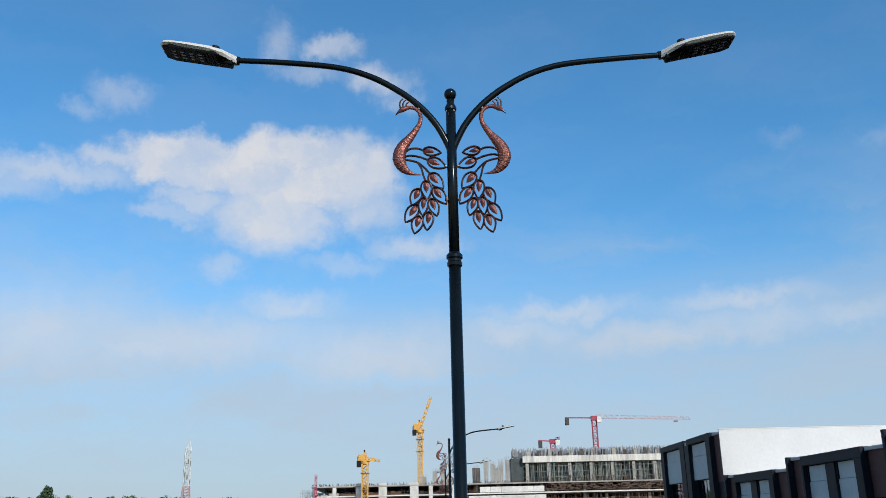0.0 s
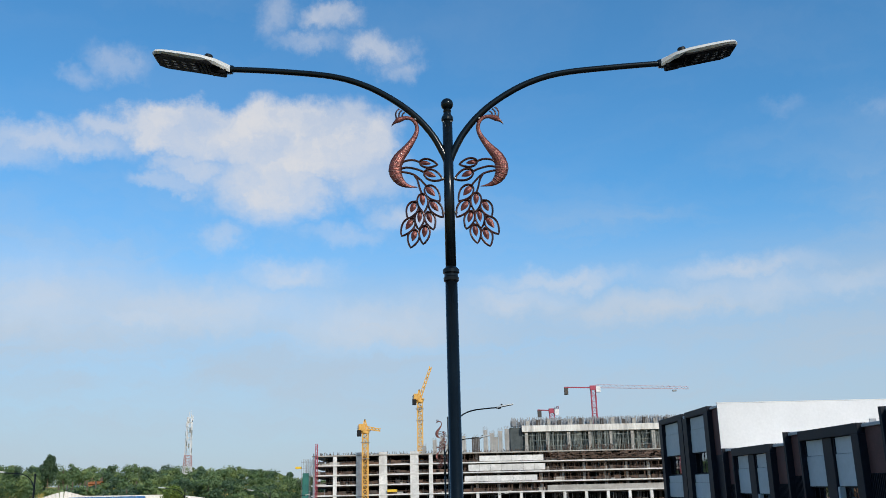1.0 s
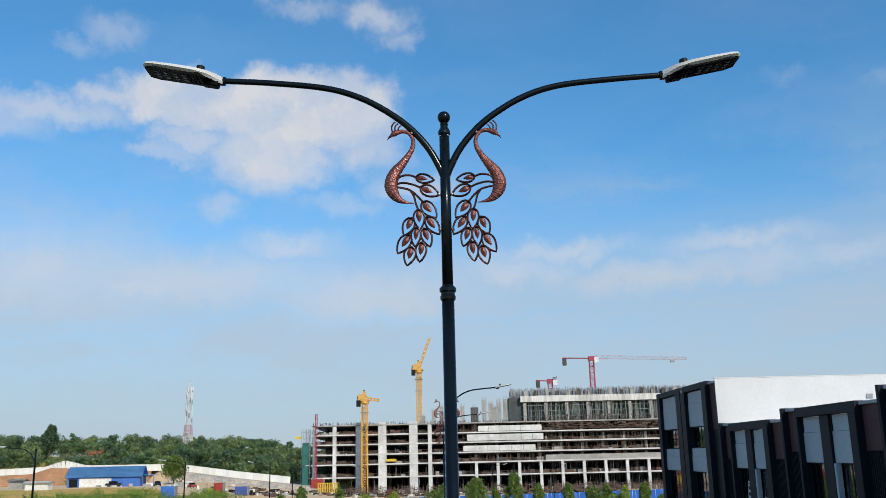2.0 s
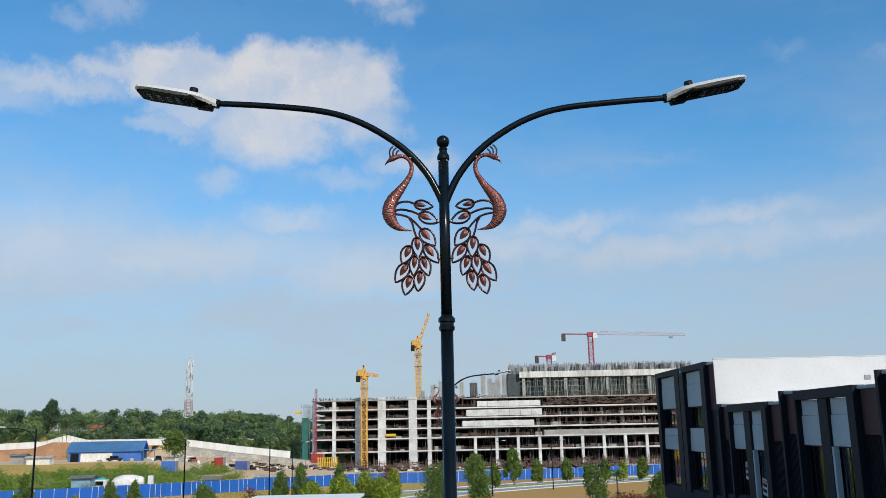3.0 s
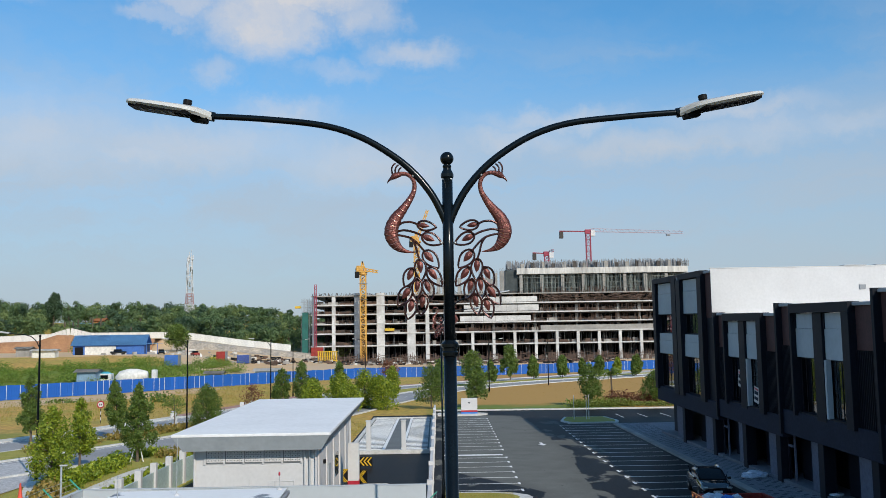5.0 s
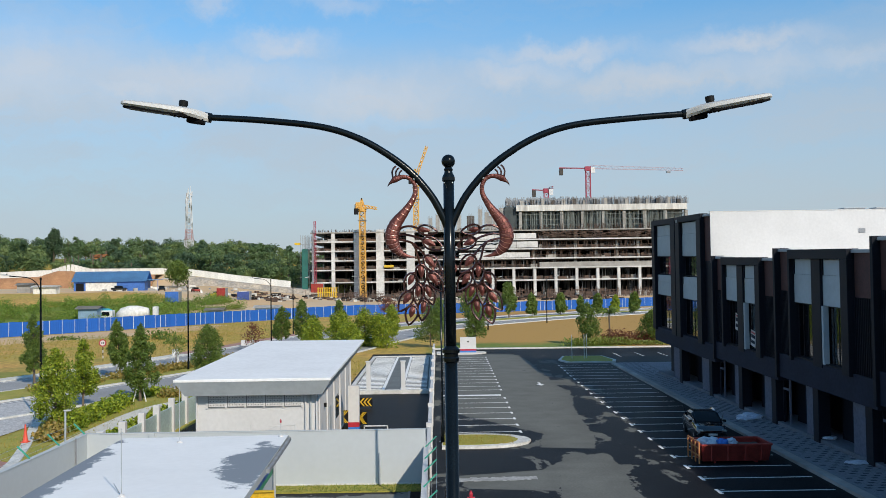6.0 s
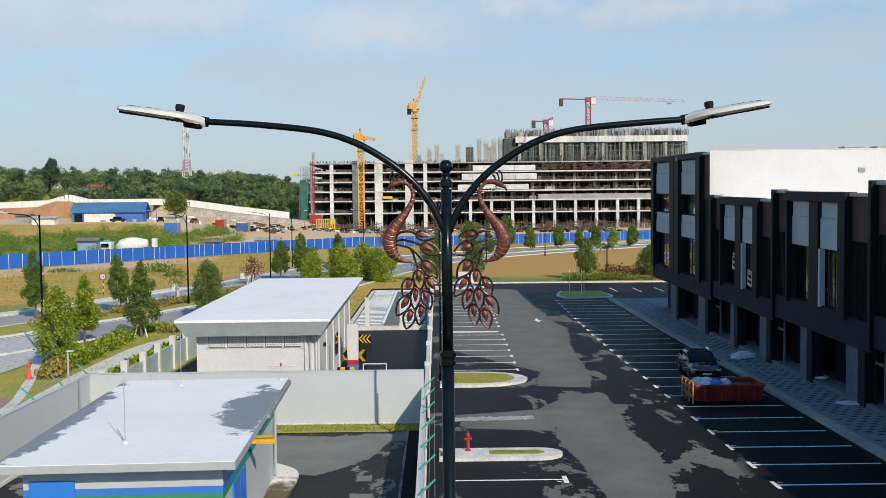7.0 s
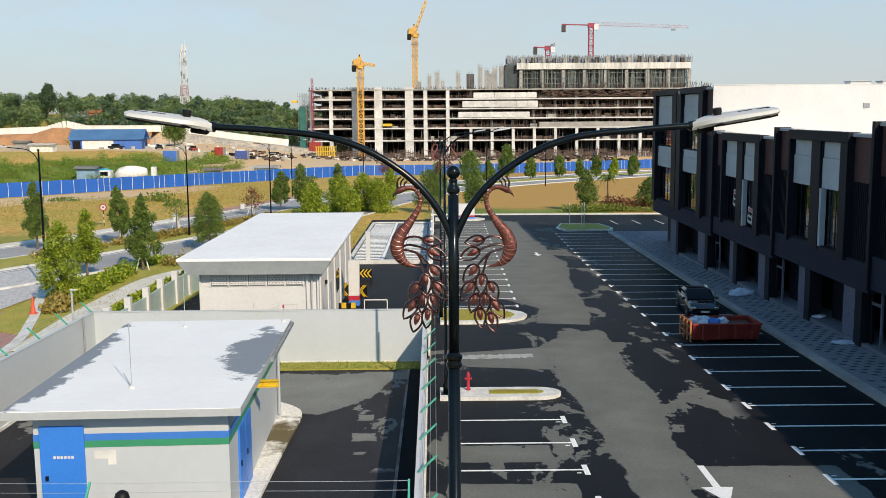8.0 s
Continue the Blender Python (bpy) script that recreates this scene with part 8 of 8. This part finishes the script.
def skip_bin():
    root = thing("skip_bin", pose(14.45, 39.0, 0.0, 0, 0, 1.0), "worn red steel skip full of rubbish bags", "skip")
    bm = bmesh.new()
    lo = [(-1.78, -0.9), (1.7, -0.9), (1.7, 0.9), (-1.78, 0.9)]
    hi = [(-1.85, -0.98), (1.85, -0.98), (1.85, 0.98), (-1.85, 0.98)]
    a = [bm.verts.new((x, y, 0.12)) for x, y in lo]
    b = [bm.verts.new((x, y, 1.0)) for x, y in hi]
    bm.faces.new(a[::-1])
    for i in range(4):
        j = (i + 1) % 4
        bm.faces.new((a[i], a[j], b[j], b[i]))
    bmesh.ops.solidify(bm, geom=bm.faces[:], thickness=0.05)
    part("tub", bm, steel_red, root)
    rim = bmesh.new()
    for p, q in zip(hi, hi[1:] + hi[:1]):
        beam(rim, (*p, 1.01), (*q, 1.01), 0.09)
    part("rim", rim, steel_red, root)
    for x in (-1.3, -0.45, 0.45, 1.3):
        part("rib", beam(bmesh.new(), (x, -0.93, 0.15), (x * 1.03, -1.01, 0.98), 0.07), steel_red, root)
    for y in (-0.92, -0.3, 0.3, 0.92):
        part("end_stanchion", boxed(-1.99, -1.92, y - 0.035, y + 0.035, 0, 1.2), terracotta, root, "orange lifting post")
    for z in (0.4, 0.8, 1.14):
        part("end_rail", boxed(-1.985, -1.925, -0.95, 0.95, z, z + 0.06), terracotta, root)
    for x in (-1.1, 1.1):
        part("skid", boxed(x - 0.06, x + 0.06, -0.8, 0.8, 0.0, 0.12), steel_red, root)
    part("fill", boxed(-1.7, 1.7, -0.85, 0.85, 0.2, 0.78), rebar_rust, root, "mixed rubble")
    root.scale = (0.92, 1.0, 0.88)
    return root


def lump(name, x, y, z, rx, ry, rz, material, label, category, seed, parent=None):
    bm = bmesh.new()
    bmesh.ops.create_icosphere(bm, subdivisions=3, radius=1)
    for v in bm.verts:
        k = 1 + 0.38 * noise.noise(v.co * 2.3 + Vector((seed, seed * 1.7, 0))) + 0.15 * noise.noise(v.co * 6 + Vector((seed, 0, 0)))
        v.co = Vector((v.co.x * rx * k, v.co.y * ry * k, max(v.co.z, -0.55) * rz * k))
    ob = link(name, bm, material, None, label, False, "", category, sited=False)
    ob.location = (x, y, z)
    return ob


skip_bin()
for i, (dx, dy, r) in enumerate(((-1.2, 0.1, 0.42), (-0.75, 0.35, 0.40), (-0.35, -0.1, 0.34), (-1.0, -0.4, 0.32), (0.2, 0.3, 0.3))):
    lump("rubbish_bag", 14.4 + dx, 39.0 + dy, 0.76, r, r * 0.85, r * 0.75, bag_white if i != 2 else blue_band, "crumpled white rubbish bag lying in the skip" if i != 2 else "crumpled blue rubbish bag lying in the skip", "rubbish bag", i + 1)
lump("plastic_sheeting", 19.4, 50.7, 0.22, 0.75, 0.65, 0.28, bag_white, "crumpled pale plastic sheeting on the pavement", "plastic sheet", 21)
lump("plastic_sheeting", 18.9, 50.1, 0.19, 0.55, 0.4, 0.14, bag_white, "crumpled pale plastic sheeting on the pavement", "plastic sheet", 22)
lump("plastic_sheeting", 20.7, 42.4, 0.40, 0.45, 0.5, 0.12, bag_white, "small crumpled sheet on the threshold", "plastic sheet", 23)
lump("plastic_sheeting", 19.8, 37.0, 0.18, 0.6, 0.4, 0.08, bag_white, "flat bluish plastic scrap on the pavement", "plastic sheet", 24)


def car():
    """Black saloon parked across the bays."""
    root = thing("car", pose(15.1, 45.6, 0.0, 0, 0, -94), "black saloon car parked across the bays", "car")
    # body sections along x (nose at +x): x, half width, sill, shoulder
    def shell(secs):
        bm = bmesh.new()
        rings = []
        for x, w, lo, hi, t in secs:
            rings.append([bm.verts.new(p) for p in ((x, -w * 0.94, lo), (x, -w, (lo + hi) * 0.55), (x, -w * t, hi), (x, w * t, hi), (x, w, (lo + hi) * 0.55), (x, w * 0.94, lo))])
        for a, b in zip(rings, rings[1:]):
            for k in range(6):
                j = (k + 1) % 6
                bm.faces.new((a[k], b[k], b[j], a[j]))
        bm.faces.new(rings[0]), bm.faces.new(rings[-1][::-1])
        bmesh.ops.recalc_face_normals(bm, faces=bm.faces[:])
        bmesh.ops.bevel(bm, geom=bm.edges[:], offset=0.03, segments=2, affect="EDGES", profile=0.6)
        return bm
    part("body", shell([(-2.2, 0.74, 0.30, 0.85, 0.9), (-2.1, 0.82, 0.22, 0.96, 0.92), (-1.2, 0.86, 0.2, 0.98, 0.94), (0.7, 0.86, 0.2, 0.95, 0.94), (1.7, 0.83, 0.22, 0.84, 0.9), (2.15, 0.72, 0.28, 0.66, 0.86)]), car_black, root, "glossy black body", True)
    part("cabin_glass", shell([(-1.65, 0.70, 0.93, 0.98, 0.98), (-1.0, 0.74, 0.93, 1.36, 0.78), (0.1, 0.75, 0.93, 1.40, 0.80), (1.0, 0.72, 0.90, 0.95, 0.98)]), car_glass, root, "dark glazing", True)
    part("roof", shell([(-1.0, 0.60, 1.33, 1.39, 0.9), (-0.5, 0.63, 1.36, 1.43, 0.9), (0.15, 0.61, 1.36, 1.42, 0.9)]), car_black, root, "", True)
    for x in (-1.35, 1.35):
        for s in (-1, 1):
            w = new("wheel")
            w.parent = root
            part("tyre", turned([(0.22, -0.1), (0.31, -0.09), (0.32, 0), (0.31, 0.09), (0.22, 0.1)], 20, pose(x, s * 0.78, 0.32, 90)), tyre_black, w)
            part("rim", turned([(0.05, -0.105), (0.2, -0.09), (0.21, 0.09), (0.05, 0.105)], 14, pose(x, s * 0.78, 0.32, 90)), chrome, w)
    for s in (-1, 1):
        part("headlight", boxed(1.98, 2.17, s * 0.62 - 0.12, s * 0.62 + 0.12, 0.58, 0.70, bevel=0.03), chrome, root)
        part("tail_light", boxed(-2.2, -2.08, s * 0.66 - 0.1, s * 0.66 + 0.1, 0.68, 0.82, bevel=0.02), hydrant_red, root)
        part("wing_mirror", boxed(0.72, 0.90, s * 0.92 - 0.09, s * 0.92 + 0.09, 0.92, 1.06, bevel=0.03), car_black, root)
    part("grille", boxed(2.12, 2.18, -0.45, 0.45, 0.36, 0.52), black_plastic, root)
    part("plate", boxed(2.17, 2.19, -0.24, 0.24, 0.40, 0.50), crane_white, root)
    return root


car()


def parked_car(x, y, material, label, turn):
    root = thing("car", pose(x, y, land(x, y), 0, 0, turn), label, "car", "site cars")
    part("body", boxed(-2.1, 2.1, -0.85, 0.85, 0.3, 0.9, bevel=0.18), material, root)
    part("cabin", boxed(-1.2, 0.9, -0.75, 0.75, 0.85, 1.45, bevel=0.2), car_glass, root)
    for wx in (-1.3, 1.3):
        for s in (-1, 1):
            part("wheel", turned([(0.28, -0.1), (0.33, 0), (0.28, 0.1)], 12, pose(wx, s * 0.8, 0.33, 90)), tyre_black, root)
    return root


parked_car(-88.5, 248, car_black, "dark car parked before the site office", 4)
parked_car(-78.5, 254, car_black, "black pickup parked under the porch", -70)
parked_car(-71.0, 262, steel_red, "red car parked in the yard", -60)
parked_car(-61.5, 250, yellow_paint, "yellow site vehicle in the yard", 30)


def road_sign():
    root = thing("speed_sign", pose(-38.95, 99.3, 0.05), "round red-rimmed road sign on a striped post", "road sign")
    for k in range(6):
        part("post_band", turned([(0.05, 0.33 * k), (0.05, 0.33 * (k + 1))], 10), white_wall if k % 2 else black_plastic, root)
    part("disc", turned([(0.42, -0.02), (0.42, 0.02)], 28, pose(0, -0.06, 2.1, 90)), hydrant_red, root)
    part("face", turned([(0.30, -0.012), (0.30, 0.012)], 28, pose(0, -0.074, 2.1, 90)), white_wall, root)
    for s in (-0.09, 0.09):
        part("figure_bar", boxed(s - 0.05, s + 0.05, -0.094, -0.087, 2.0, 2.2), black_plastic, root)
    return root


road_sign()


def traffic_cone(x, y, h):
    root = thing("traffic_cone", pose(x, y, 0.17), "faded red traffic cone on the kerb", "traffic cone")
    root.scale = (0.62, 0.62, 0.8)
    part("foot", boxed(-0.34, 0.34, -0.34, 0.34, 0, 0.06, bevel=0.02), cone_red, root)
    part("body", turned([(0.27, 0.05), (0.20, 0.28), (0.15, 0.55), (0.07, h - 0.05), (0.05, h)], 16), cone_red, root)
    return root


traffic_cone(-24.1, 45.9, 1.25)
# slim white lamp column and cable by the left wall
t = thing("lamp_column", pose(-16.75, 33.6, 0), "slim grey column with a small flat lamp", "lamp column")
part("shaft", tube(bmesh.new(), [(0, 0, 0), (0, 0, 3.6)], 0.045, 8, up=(1, 0, 0)), fascia_grey, t)
part("lamp", boxed(-0.06, 0.24, -0.08, 0.08, 3.58, 3.64, bevel=0.02), light_grey, t)
# domed camera on the wire wall
t = thing("dome_camera", pose(-7.55, 13.6, 1.93), "small black dome camera on the front wall", "camera")
part("bracket", boxed(-0.04, 0.04, -0.04, 0.04, 0, 0.2), black_plastic, t)
part("dome", turned([(0.16, 0.2), (0.17, 0.28), (0.14, 0.38), (0.06, 0.44), (0.01, 0.45)], 16), black_plastic, t, "", True)
# reed-thin guide posts on the field verge
for x, y in ((-32.0, 104.5), (-27.0, 120)):
    t = thing("marker_stone", pose(x, y, 0.1), "white painted marker stone on the verge", "marker", "marker stones")
    part("block", boxed(-0.35, 0.35, -0.25, 0.25, 0, 0.8, bevel=0.06), white_wall, t)
